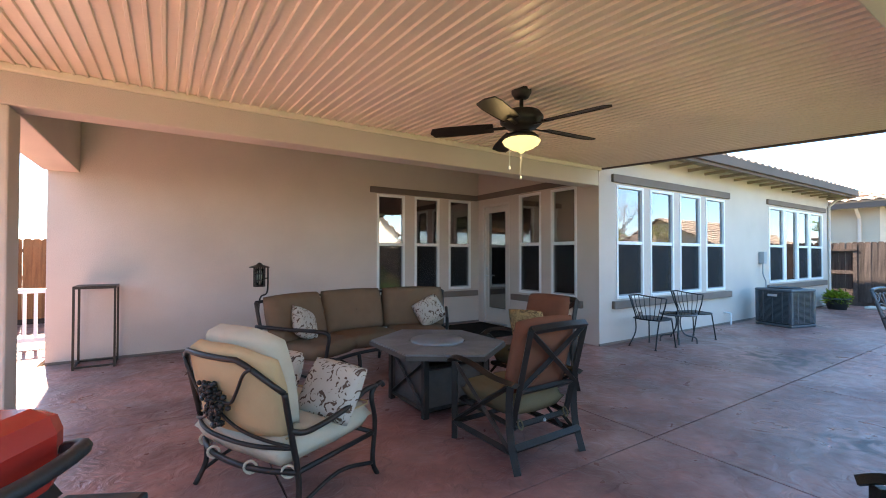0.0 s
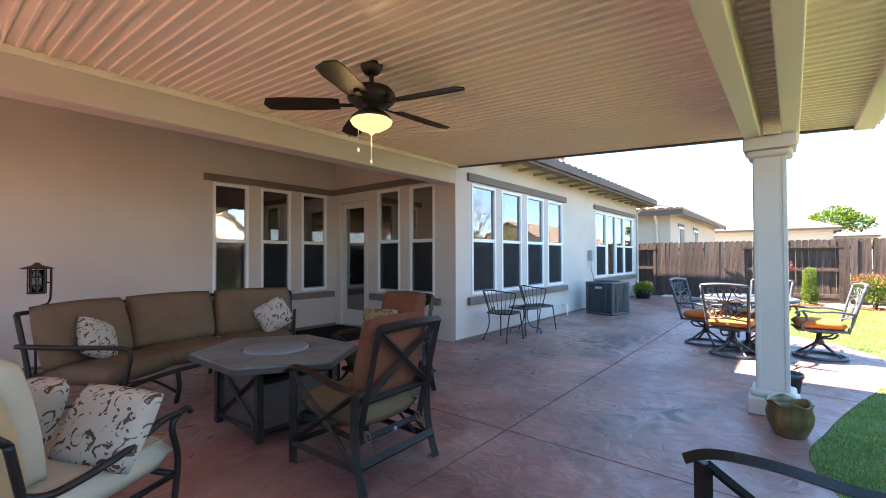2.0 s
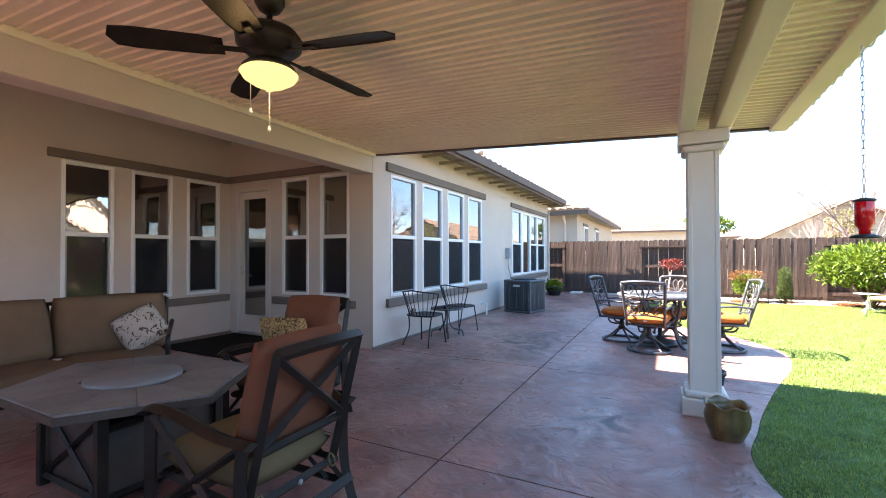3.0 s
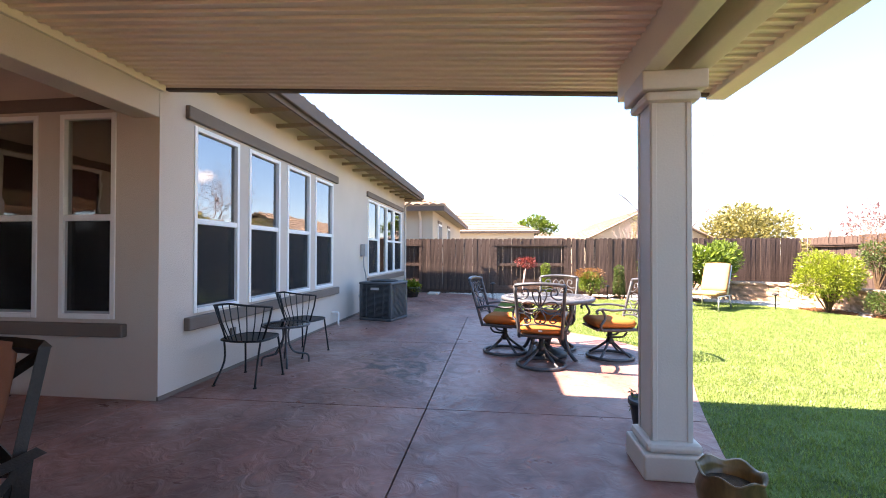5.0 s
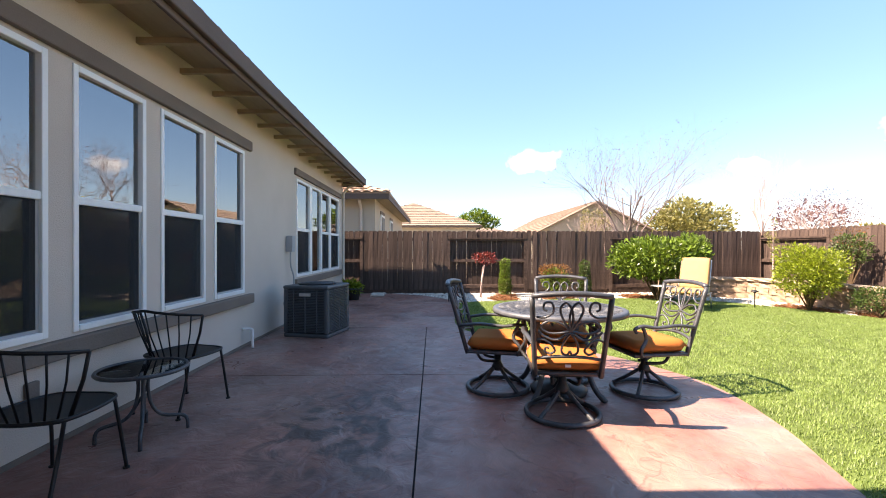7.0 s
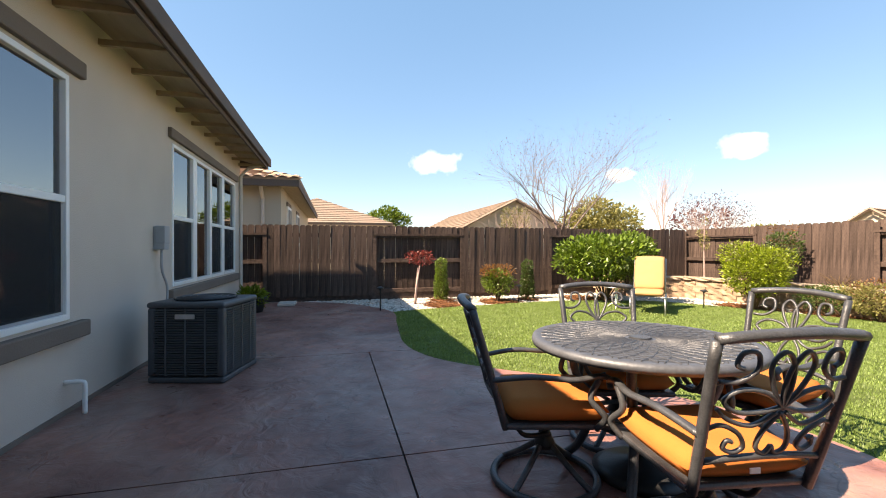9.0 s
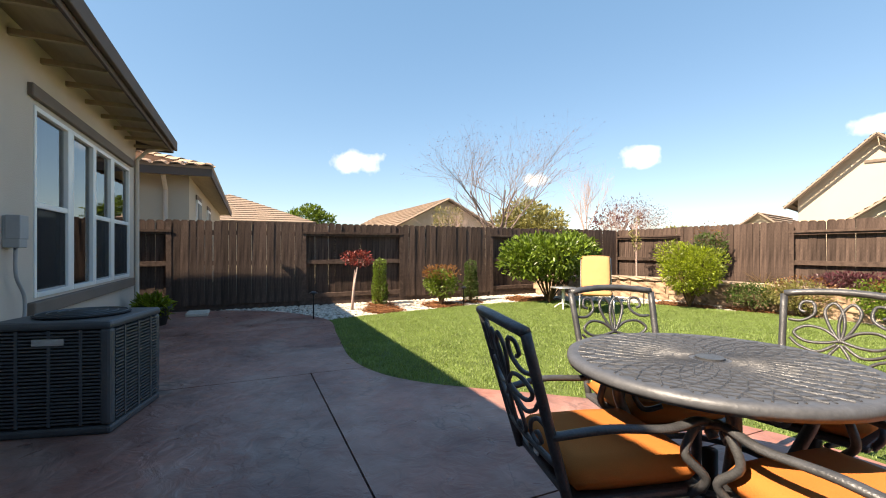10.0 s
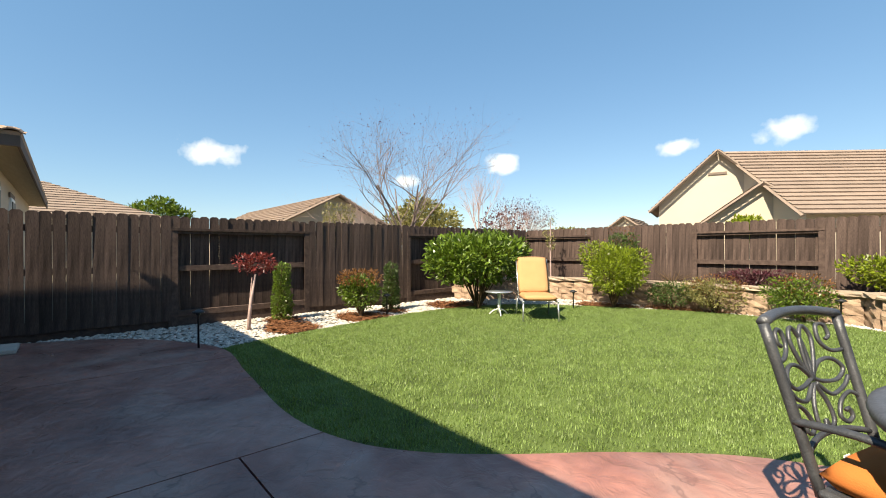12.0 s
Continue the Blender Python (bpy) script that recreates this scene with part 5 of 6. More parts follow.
def dining_table(m):
    t = thing("dining_table", m, "round grey cast-aluminium patio table with woven-pattern top", "table")
    bm = lathe([(0.0, 0.712), (0.55, 0.712), (0.575, 0.70), (0.582, 0.72), (0.576, 0.74), (0.55, 0.746), (0.535, 0.742), (0.10, 0.742), (0.0, 0.742)], sides=64)
    mesh_ob("tabletop", bm, M_TABLETOP, t)
    part("umbrella_hole_ring", lathe([(0.03, 0.742), (0.055, 0.742), (0.055, 0.752), (0.03, 0.752)], sides=20), M_CAST, t)
    lattice = bmesh.new()
    for k in range(1, 14):
        r = 0.04 * k + 0.02
        if r < 0.53:
            tube([(r * math.cos(a), r * math.sin(a), 0.743) for a in (6.283 * q / 48 for q in range(48))], 0.0045, lattice, 4, True, 0.5)
    for k in range(36):
        a = 6.283 * k / 36
        for s in (0.5, -0.5):
            tube([((0.08 + 0.45 * u) * math.cos(a + s * u), (0.08 + 0.45 * u) * math.sin(a + s * u), 0.743) for u in (0, 0.25, 0.5, 0.75, 1)], 0.004, lattice, 4)
    tagged(part("woven_relief", lattice, M_CAST, t), kind="stuff")
    for k in range(4):
        a = radians(45 + 90 * k)
        c, s = math.cos(a), math.sin(a)
        mesh_ob("leg", tube(curve_pts([(0.34 * c, 0.34 * s, 0.71), (0.36 * c, 0.36 * s, 0.55), (0.27 * c, 0.27 * s, 0.3), (0.33 * c, 0.33 * s, 0.1), (0.43 * c, 0.43 * s, 0.0)], 6), 0.024, sides=8), M_CAST, t)
        mesh_ob("leg_scroll", tube(curve_pts([(0.10 * c, 0.10 * s, 0.60), (0.2 * c, 0.2 * s, 0.66), (0.3 * c, 0.3 * s, 0.6), (0.26 * c, 0.26 * s, 0.5), (0.18 * c, 0.18 * s, 0.52)], 6), 0.012, sides=6), M_CAST, t)
    part("stretcher_ring", tube([(0.27 * math.cos(a), 0.27 * math.sin(a), 0.3) for a in (6.283 * q / 32 for q in range(32))], 0.014, sides=6, closed=True), M_CAST, t)
    stand = thing("umbrella_base", m, "dark round cast umbrella base under the table", "umbrella base")
    mesh_ob("base", lathe([(0.24, 0.0), (0.25, 0.03), (0.2, 0.06), (0.07, 0.09), (0.05, 0.12), (0.03, 0.13), (0.03, 0.36), (0.0, 0.36)], sides=28), M_BLACKPL, stand)
    return t


def swivel_chair(m):
    """Cast swivel rocker facing +y, its base ring round the origin."""
    c = thing("dining_chair", m, "grey cast-aluminium swivel chair with scrolled back and orange cushion", "chair", "chairs round the dining table")
    mesh_ob("base_ring", tube([(0.27 * math.cos(a), 0.27 * math.sin(a), 0.022) for a in (6.283 * q / 40 for q in range(40))], 0.02, sides=8, closed=True), M_CAST, c)
    for k in range(4):
        a = radians(45 + 90 * k)
        mesh_ob("base_arm", tube(curve_pts([(0.27 * math.cos(a), 0.27 * math.sin(a), 0.03), (0.16 * math.cos(a), 0.16 * math.sin(a), 0.10), (0.03 * math.cos(a), 0.03 * math.sin(a), 0.2)], 5), 0.016, sides=8), M_CAST, c)
    mesh_ob("swivel_post", lathe([(0.045, 0.17), (0.055, 0.2), (0.04, 0.23), (0.03, 0.25), (0.03, 0.34), (0.0, 0.34)], sides=16), M_BLACKPL, c)
    part("spring_plate", box((-0.12, -0.16, 0.33), (0.12, 0.12, 0.362), 0.008), M_BLACKPL, c)
    for s in (-1, 1):
        mesh_ob("spring_bar", tube(curve_pts([(s * 0.05, 0.02, 0.26), (s * 0.09, -0.12, 0.27), (s * 0.1, -0.17, 0.33)], 4), 0.013, sides=6), M_BLACKPL, c)
    seat = part("seat_frame", box((-0.255, -0.24, 0.362), (0.255, 0.26, 0.392), 0.012), M_CAST, c)
    mesh_ob("seat_cushion", cushion(0.52, 0.52, 0.115, pose(0, 0.01, 0.445), 0.25, 12), M_ORANGE, c, True, "faded orange seat cushion")
    bw, lean = 0.262, 0.17

    def bp(x, z):
        """A point of the reclining back: z from the seat up."""
        return (x, -0.235 - (z - 0.38) * lean / 0.57 - 0.035 * (1 - (x / bw) ** 2), z)

    for s in (-1, 1):
        pts = [bp(s * (bw - 0.035 * (1 - k / 8)), 0.36 + 0.58 * k / 8) for k in range(9)]
        mesh_ob("back_post", tube(pts, 0.019, sides=8), M_CAST, c)
        mesh_ob("arm", tube(curve_pts([bp(s * 0.245, 0.60), (s * 0.275, -0.12, 0.625), (s * 0.285, 0.08, 0.615), (s * 0.275, 0.2, 0.63), (s * 0.27, 0.265, 0.605), (s * 0.27, 0.25, 0.575)], 6), 0.02, sides=8, flat=0.7), M_CAST, c)
        mesh_ob("arm_post", tube(curve_pts([(s * 0.25, 0.19, 0.37), (s * 0.29, 0.22, 0.44), (s * 0.265, 0.16, 0.52), (s * 0.275, 0.2, 0.62)], 6), 0.015, sides=8), M_CAST, c)
    mesh_ob("top_rail", tube([bp(bw * u, 0.945 + 0.022 * (1 - u * u)) for u in [q / 6 - 1 for q in range(13)]], 0.024, sides=8, flat=0.8), M_CAST, c)
    mesh_ob("lower_rail", tube([bp(0.235 * u, 0.52 - 0.03 * u * u) for u in [q / 5 - 1 for q in range(11)]], 0.012, sides=6), M_CAST, c)
    r = 0.0085
    for s in (-1, 1):
        for line in (
            [(0, 0.70), (0.05, 0.78), (0.075, 0.86), (0.04, 0.905), (0.0, 0.86), (-0.012, 0.78), (0, 0.70)],
            [(0, 0.71), (0.07, 0.76), (0.15, 0.77), (0.20, 0.73), (0.15, 0.69), (0.07, 0.69), (0, 0.71)],
            [(0.015, 0.69), (0.09, 0.64), (0.17, 0.66), (0.215, 0.70)],
            [(0.0, 0.69), (0.045, 0.62), (0.055, 0.555), (0.02, 0.53), (0, 0.56)],
            [(0.23, 0.80), (0.17, 0.80), (0.12, 0.84), (0.13, 0.90), (0.175, 0.90), (0.185, 0.86), (0.16, 0.845)],
            [(0.235, 0.62), (0.19, 0.64), (0.13, 0.61), (0.10, 0.56), (0.13, 0.535), (0.165, 0.55), (0.16, 0.58), (0.14, 0.575)],
        ):
            mesh_ob("back_scroll", tube([bp(s * p.x, p.y) for p in curve_pts([(x, z, 0) for x, z in line], 6)], r, sides=5), M_CAST, c)
    part("seam_tag", box((-0.02, -0.262, 0.43), (0.02, -0.258, 0.45)), M_VINYL, c)
    return c


TABLE = (7.64, 0.34)
dining_table(pose(*TABLE, 0))
first = swivel_chair(pose(7.10, 0.47, 0, 0, 0, -98))
for x, y, rz in ((7.73, 0.87, 165.5), (7.62, -0.42, 8), (8.04, 0.20, 73.5)):
    copy_thing(first, pose(x, y, 0, 0, 0, rz))


# ---- lounge set under the cover ----
def pillow(m, label, mat, w=0.42, h=0.42, seed=1):
    p = part("throw_pillow", cushion(w, h, 0.16, None, 0.8, 12, seed=seed), mat, None, "", True)
    p.matrix_basis = m
    tagged(p, label, "pillow")
    return p


def x_chair(m):
    """Square-framed armchair with crossed bars in back and sides; faces +y."""
    c = thing("armchair", m, "dark bronze armchair with X bars and rust cushions", "armchair", "armchairs round the fire table")
    w, v = 0.315, 0.262

    def bar(name, pts, r=0.02, flat=0.7):
        return part(name, tube(pts, r * 1.25, sides=4, flat=flat), M_BRONZE, c)

    def bk(u, z):
        """The raked inner back frame."""
        return (u * v, -0.285 - (z - 0.3) * 0.26 - 0.02 * (1 - u * u), z)

    for s in (-1, 1):
        bar("front_leg", [(s * w, 0.31, 0), (s * w, 0.31, 0.585)], 0.024, 1)
        bar("rear_leg", curve_pts([(s * w, -0.38, 0), (s * w, -0.315, 0.2), (s * w, -0.30, 0.42), (s * w, -0.315, 0.555)], 5), 0.026, 1)
        bar("arm", curve_pts([(s * w, 0.37, 0.585), (s * w, 0.28, 0.618), (s * w, 0.1, 0.61), (s * w, -0.15, 0.565), (s * w, -0.36, 0.56)], 5), 0.032, 0.5)
        bar("side_rail", [(s * w, 0.31, 0.12), (s * w, -0.33, 0.12)], 0.019, 1)
        bar("cross_bar", [(s * w, 0.30, 0.58), (s * w, -0.30, 0.13)], 0.014, 1)
        bar("cross_bar", [(s * (w + 0.006), 0.30, 0.14), (s * (w + 0.006), -0.30, 0.54)], 0.014, 1)
        bar("seat_rail", [(s * v, 0.30, 0.29), (s * v, -0.30, 0.26)], 0.016, 1)
        bar("rocker_strut", [(s * v, -0.05, 0.27), (s * (w - 0.03), -0.22, 0.13)], 0.011, 1)
        bar("back_post", [bk(s, z) for z in (0.26, 0.4, 0.6, 0.8, 0.925)], 0.02, 1)
    bar("front_rail", [(-w, 0.31, 0.12), (w, 0.31, 0.12)], 0.016, 1)
    bar("seat_front", [(-v, 0.30, 0.29), (v, 0.30, 0.29)], 0.016, 1)
    bar("rear_rail", [(-v, -0.29, 0.265), (v, -0.29, 0.265)], 0.018, 1)
    bar("rear_stretcher", [(-w, -0.345, 0.15), (w, -0.345, 0.15)], 0.024, 1)
    bar("top_rail", [bk(q / 4 - 1, 0.92 + 0.012 * (1 - (q / 4 - 1) ** 2)) for q in range(9)], 0.024, 1)
    bar("back_rail", [bk(-1, 0.50), bk(1, 0.50)], 0.016, 1)
    bar("back_cross", [bk(-1, 0.51), bk(1, 0.91)], 0.017, 1)
    bar("back_cross", [Vector(bk(1, 0.51)) - Vector((0, 0.008, 0)), Vector(bk(-1, 0.91)) - Vector((0, 0.008, 0))], 0.017, 1)
    part("rivet", lathe([(0.014, 0.0), (0.010, 0.008), (0.0, 0.010)], sides=10), M_SILVER, c, "bright oval maker's stud").matrix_basis = pose(0, -0.312, 0.265, 90)
    mesh_ob("seat_cushion", cushion(0.55, 0.6, 0.17, pose(0, 0.02, 0.375), 0.3, 12, seed=3), M_OLIVE, c, True, "olive brown seat cushion")
    mesh_ob("back_cushion", cushion(0.53, 0.56, 0.17, pose(0, -0.265, 0.71, 105), 0.35, 12, seed=5), M_RUST, c, True, "rust brown back cushion")
    for s in (-1, 1):
        part("tie", tube([(s * 0.22 + 0.02 * math.cos(q), -0.305 + 0.012 * math.sin(q), 0.275 + 0.03 * math.sin(q)) for q in (6.283 * k / 10 for k in range(10))], 0.006, sides=5, closed=True), M_OLIVE, c)
    return c


arm = x_chair(pose(2.045, 2.085, 0, 0, 0, 1))
copy_thing(arm, pose(3.02, 2.9, 0, 0, 0, 98))
copy_thing(arm, pose(1.74, -0.28, 0, 0, 0, 14.5))
pillow(pose(3.10, 3.02, 0.64, 68, 0, 98 + 15), "tan pillow with dark animal spots on an armchair", M_LEOPARD, 0.4, 0.4, 2)


def sofa(m, r_back=1.98, a0=52, a1=128):
    """A curved three-seat sofa whose back runs along an arc; the arc's centre is the origin."""
    s = thing("curved_sofa", m, "curved three-seat patio sofa with taupe brown cushions and dark frame", "sofa")

    def at(r, deg, z):
        return (r * math.cos(radians(deg)), r * math.sin(radians(deg)), z)

    span = (a1 - a0) / 3
    for k in range(3):
        mid = a0 + span * (k + 0.5)
        wide = 2 * r_back * math.tan(radians(span / 2))
        turn = pose(0, 0, 0, 0, 0, mid - 90)
        mesh_ob("seat_cushion", cushion(wide * 0.87, 0.66, 0.17, turn @ pose(0, r_back - 0.42, 0.40), 0.28, 14, bend=0.04, seed=k), M_TAUPE, s)
        bc = mesh_ob("back_cushion", cushion(wide * 0.97, 0.55, 0.2, turn @ pose(0, r_back - 0.10, 0.70, 74), 0.4, 14, seed=k + 4), M_TAUPE, s)
        part("button", lathe([(0.018, 0.0), (0.014, 0.012), (0.0, 0.014)], sides=10), M_TAUPE, bc).matrix_basis = turn @ pose(0, r_back - 0.195, 0.72, 74)
    arc = [a0 + (a1 - a0) * q / 18 for q in range(19)]
    mesh_ob("top_rail", tube([at(r_back + 0.08, a, 0.90) for a in arc], 0.017, sides=8), M_BRONZE, s)
    mesh_ob("seat_rail", tube([at(r_back - 0.72, a, 0.30) for a in arc], 0.02, sides=8), M_BRONZE, s)
    mesh_ob("rear_rail", tube([at(r_back, a, 0.30) for a in arc], 0.02, sides=8), M_BRONZE, s)
    for a in (a0, a0 + span, a1 - span, a1):
        mesh_ob("front_leg", tube(curve_pts([at(r_back - 0.72, a, 0.3), at(r_back - 0.74, a, 0.15), at(r_back - 0.70, a, 0.0)], 4), 0.022, sides=8), M_BRONZE, s)
        mesh_ob("rear_leg", tube(curve_pts([at(r_back + 0.08, a, 0.9), at(r_back, a, 0.5), at(r_back - 0.01, a, 0.3), at(r_back + 0.05, a, 0.0)], 5), 0.02, sides=8), M_BRONZE, s)
        mesh_ob("side_stretcher", tube(curve_pts([at(r_back - 0.71, a, 0.1), at(r_back - 0.36, a, 0.18), at(r_back, a, 0.1)], 5), 0.012, sides=6), M_BRONZE, s)
    for a in (a0 - 1.5, a1 + 1.5):
        mesh_ob("arm", tube(curve_pts([at(r_back + 0.04, a, 0.66), at(r_back - 0.3, a, 0.64), at(r_back - 0.62, a, 0.63), at(r_back - 0.76, a, 0.60), at(r_back - 0.75, a, 0.45), at(r_back - 0.72, a, 0.3)], 6), 0.02, sides=8), M_BRONZE, s)
    return s


SOFA = (2.1, 3.03)
sofa(pose(*SOFA, 0, 0, 0, 7))
pillow(pose(1.14, 4.46, 0.64, 62, 24, 34), "cream floral pillow leaning on the sofa", M_FLORAL, 0.37, 0.37, 3)
pillow(pose(2.80, 4.56, 0.66, 62, -28, -22), "cream floral pillow leaning on the sofa", M_FLORAL, 0.37, 0.37, 4)


def club_chair(m):
    """Deep curved chair with a wrap-round wrought frame, cream cushions, and a cast grape ornament on its back; faces +y."""
    c = thing("club_chair", m, "wrought-iron club chair with thick cream cushions and cast grape ornament", "armchair")
    w = 0.42

    def bk(u, z, ahead=0.0):
        """The curved back: u from -1 to 1 across, z up, ahead of the frame by so much."""
        k = 1 - ahead / 0.75
        return (u * w * (1 + 0.06 * (z - 0.3)) * k, -0.25 - 0.11 * (1 - abs(u) ** 2.4) - (z - 0.3) * 0.22 + ahead, z)

    us = [q / 10 - 1 for q in range(21)]

    def top(u):
        return 0.87 - 0.17 * max(0, abs(u) - 0.5) ** 1.3 / 0.41

    mesh_ob("top_rail", tube([bk(u, top(u)) for u in us], 0.0155, sides=8), M_BRONZE, c)
    mesh_ob("middle_rail", tube([bk(u, 0.405) for u in us], 0.012, sides=8), M_BRONZE, c)
    mesh_ob("seat_rail", tube([bk(u, 0.27) for u in us], 0.016, sides=8), M_BRONZE, c)
    for s in (-1, 1):
        mesh_ob("back_post", tube(curve_pts([(s * (w + 0.01), -0.30, 0.0), (s * w, -0.24, 0.12), bk(s, 0.27), bk(s, 0.45), bk(s, 0.6), bk(s, top(1))], 4), 0.016, sides=8), M_BRONZE, c)
        mesh_ob("front_leg", tube(curve_pts([(s * (w + 0.01), 0.38, 0.0), (s * w, 0.345, 0.10), (s * (w + 0.01), 0.355, 0.34), (s * (w + 0.015), 0.315, 0.50), (s * (w + 0.015), 0.34, 0.555), (s * (w + 0.015), 0.40, 0.575), (s * (w + 0.015), 0.43, 0.55)], 5), 0.0155, sides=8), M_BRONZE, c)
        mesh_ob("arm", tube(curve_pts([bk(s, 0.50), (s * (w + 0.03), -0.2, 0.475), (s * (w + 0.04), 0.05, 0.51), (s * (w + 0.03), 0.24, 0.57), (s * (w + 0.015), 0.36, 0.565)], 6), 0.016, sides=8), M_BRONZE, c)
        mesh_ob("side_rail", tube([(s * w, 0.35, 0.27), (s * w, -0.25, 0.27)], 0.015, sides=8), M_BRONZE, c)
        mesh_ob("side_stretcher", tube(curve_pts([(s * w, 0.35, 0.08), (s * w, 0.05, 0.15), (s * w, -0.25, 0.08)], 5), 0.012, sides=6), M_BRONZE, c)
        for u in (0.9, 0.4):
            p = Vector(bk(s * u, 0.275))
            part("tie", tube([(p.x + 0.026 * math.cos(a), p.y + 0.02 * math.cos(a), p.z + 0.032 * math.sin(a)) for a in (6.283 * q / 12 for q in range(12))], 0.008, sides=5, closed=True), M_CREAM, c)
        for line in ([(0.05, 0.64), (0.3, 0.63), (0.45, 0.70), (0.6, 0.80), (0.72, 0.83)], [(0.05, 0.57), (0.4, 0.49), (0.98, 0.42)]):
            mesh_ob("scroll_bar", tube([Vector(bk(s * p.x, p.y)) + Vector((0, -0.012, 0)) for p in curve_pts([(u, z, 0) for u, z in line], 6)], 0.009, sides=6), M_BRONZE, c)
    rr = random.Random(5)
    grapes = bmesh.new()
    for _ in range(130):
        q = rr.uniform(-1, 1)
        u, z = rr.gauss(0, 0.10) * (1.1 - 0.5 * abs(q)), 0.61 + q * 0.12
        p = Vector(bk(u, z)) + Vector((0, -0.015 - rr.uniform(0, 0.03), 0))
        bmesh.ops.create_icosphere(grapes, subdivisions=1, radius=rr.uniform(0.010, 0.019), matrix=Matrix.Translation(p))
    mesh_ob("grape_ornament", grapes, M_BRONZE, c, True, "dark cast bunch of grapes and leaves")
    mesh_ob("front_rail", tube([(-w, 0.35, 0.27), (w, 0.35, 0.27)], 0.015, sides=8), M_BRONZE, c)
    mesh_ob("seat_cushion", cushion(0.82, 0.74, 0.19, pose(0, 0.02, 0.375), 0.22, 14, seed=8), M_CREAM, c)
    mesh_ob("piping", tube([(0.385 * x, 0.345 * y + 0.02, 0.452) for x, y in ((-1, -0.9), (-1, 0.9), (-0.93, 1), (0.93, 1), (1, 0.9), (1, -0.9))], 0.006, sides=5), M_TAN, c)

    def wrapped(z0, z1, thick, gap, seed, over):
        """A stuffed pad that follows the curve of the back, its top corners rounded off."""
        bm = cushion(2.0, 2.0, 1.0, None, 0.35, 18, seed=seed)
        for q in bm.verts:
            u, v, t = q.co.x, q.co.y, q.co.z
            crown = 1 - 0.16 * max(0, abs(u) - 0.45) ** 1.5 * (v + 1)
            z = z0 + (z1 - z0) * (v + 1) / 2 * crown
            p = Vector(bk(u * over, z, gap + thick * (0.5 - t)))
            p.z += 0.012 * noise.noise(Vector((u * 2, v * 2, t + seed)))
            q.co = p
        return bm

    mesh_ob("back_cushion", wrapped(0.44, 1.01, 0.19, 0.09, 2, 0.95), M_CREAM, c)
    mesh_ob("cushion_backing", wrapped(0.42, 0.93, 0.11, 0.012, 3, 0.97), M_TAN, c, True, "tan reverse of the back cushion")
    return c


club_chair(pose(0.47, 2.43, 0, 0, 0, -64))
pillow(pose(0.70, 2.22, 0.58, 60, 6, -56), "cream pillow printed with dark brown flowers and vines", M_FLORAL, 0.40, 0.35, 5)
pillow(pose(0.50, 2.68, 0.57, 66, -6, -76), "cream pillow printed with dark brown flowers and vines", M_FLORAL, 0.40, 0.38, 6)


def fire_table(m):
    t = thing("fire_table", m, "hexagonal slate-topped fire table with X-braced dark base", "fire table")
    R0, zt = 0.66, 0.58
    vs = [(R0 * 0.94 * math.cos(radians(30 + 60 * k)), R0 * 1.12 * math.sin(radians(30 + 60 * k))) for k in range(6)]
    bm = bmesh.new()
    prism(bm, vs, zt - 0.05, zt - 0.012)
    part("top_frame", bm, M_DARKPANEL, t)
    for k in range(6):
        a, b = Vector(vs[k]), Vector(vs[(k + 1) % 6])
        mid = (a + b) / 2
        for p, q in ((a, mid), (mid, b)):
            i0, i1 = p * 0.42, q * 0.42
            c = (p + q + i0 + i1) / 4
            quad = [tuple(c + (v - c) * 0.985) for v in (i0, p * 0.985, q * 0.985, i1)]
            bm = bmesh.new()
            prism(bm, quad, zt - 0.012, zt)
            part("slate_tile", bm, M_SLATE, t)
    mesh_ob("burner_lid", lathe([(0.25, zt - 0.012), (0.255, zt + 0.006), (0.245, zt + 0.02), (0.0, zt + 0.022)], sides=40), M_LID, t, True, "round grey burner cover")
    e = 0.32
    corners = [(-e, -e), (e, -e), (e, e), (-e, e)]
    for k in range(4):
        (ax, ay), (bx, by) = corners[k], corners[(k + 1) % 4]
        nx, ny = (by - ay) / (2 * e), (ax - bx) / (2 * e)
        part("leg", box((ax - 0.026, ay - 0.026, 0.0), (ax + 0.026, ay + 0.026, zt - 0.05), 0.004), M_BRONZE, t)
        high = zt - 0.09 if k % 2 else 0.42
        for z in (0.06, high):
            part("rail", tube([(ax, ay, z), (bx, by, z)], 0.02, sides=4), M_BRONZE, t)
        bm = bmesh.new()
        inner = [(ax - nx * 0.02, ay - ny * 0.02), (bx - nx * 0.02, by - ny * 0.02), (bx - nx * 0.03, by - ny * 0.03), (ax - nx * 0.03, ay - ny * 0.03)]
        prism(bm, inner, 0.06, high)
        bmesh.ops.recalc_face_normals(bm, faces=bm.faces)
        part("side_panel", bm, M_DARKPANEL, t)
        if k % 2:
            part("cross_bar", tube([(ax, ay, 0.07), (bx, by, high)], 0.015, sides=4), M_BRONZE, t)
            part("cross_bar", tube([(bx + nx * 0.006, by + ny * 0.006, 0.07), (ax + nx * 0.006, ay + ny * 0.006, high)], 0.015, sides=4), M_BRONZE, t)
    part("burner_pan", lathe([(0.12, zt - 0.05), (0.12, zt - 0.12), (0.05, zt - 0.16), (0.0, zt - 0.16)], sides=24), M_SILVER, t)
    return t


fire_table(pose(2.04, 3.15, 0))

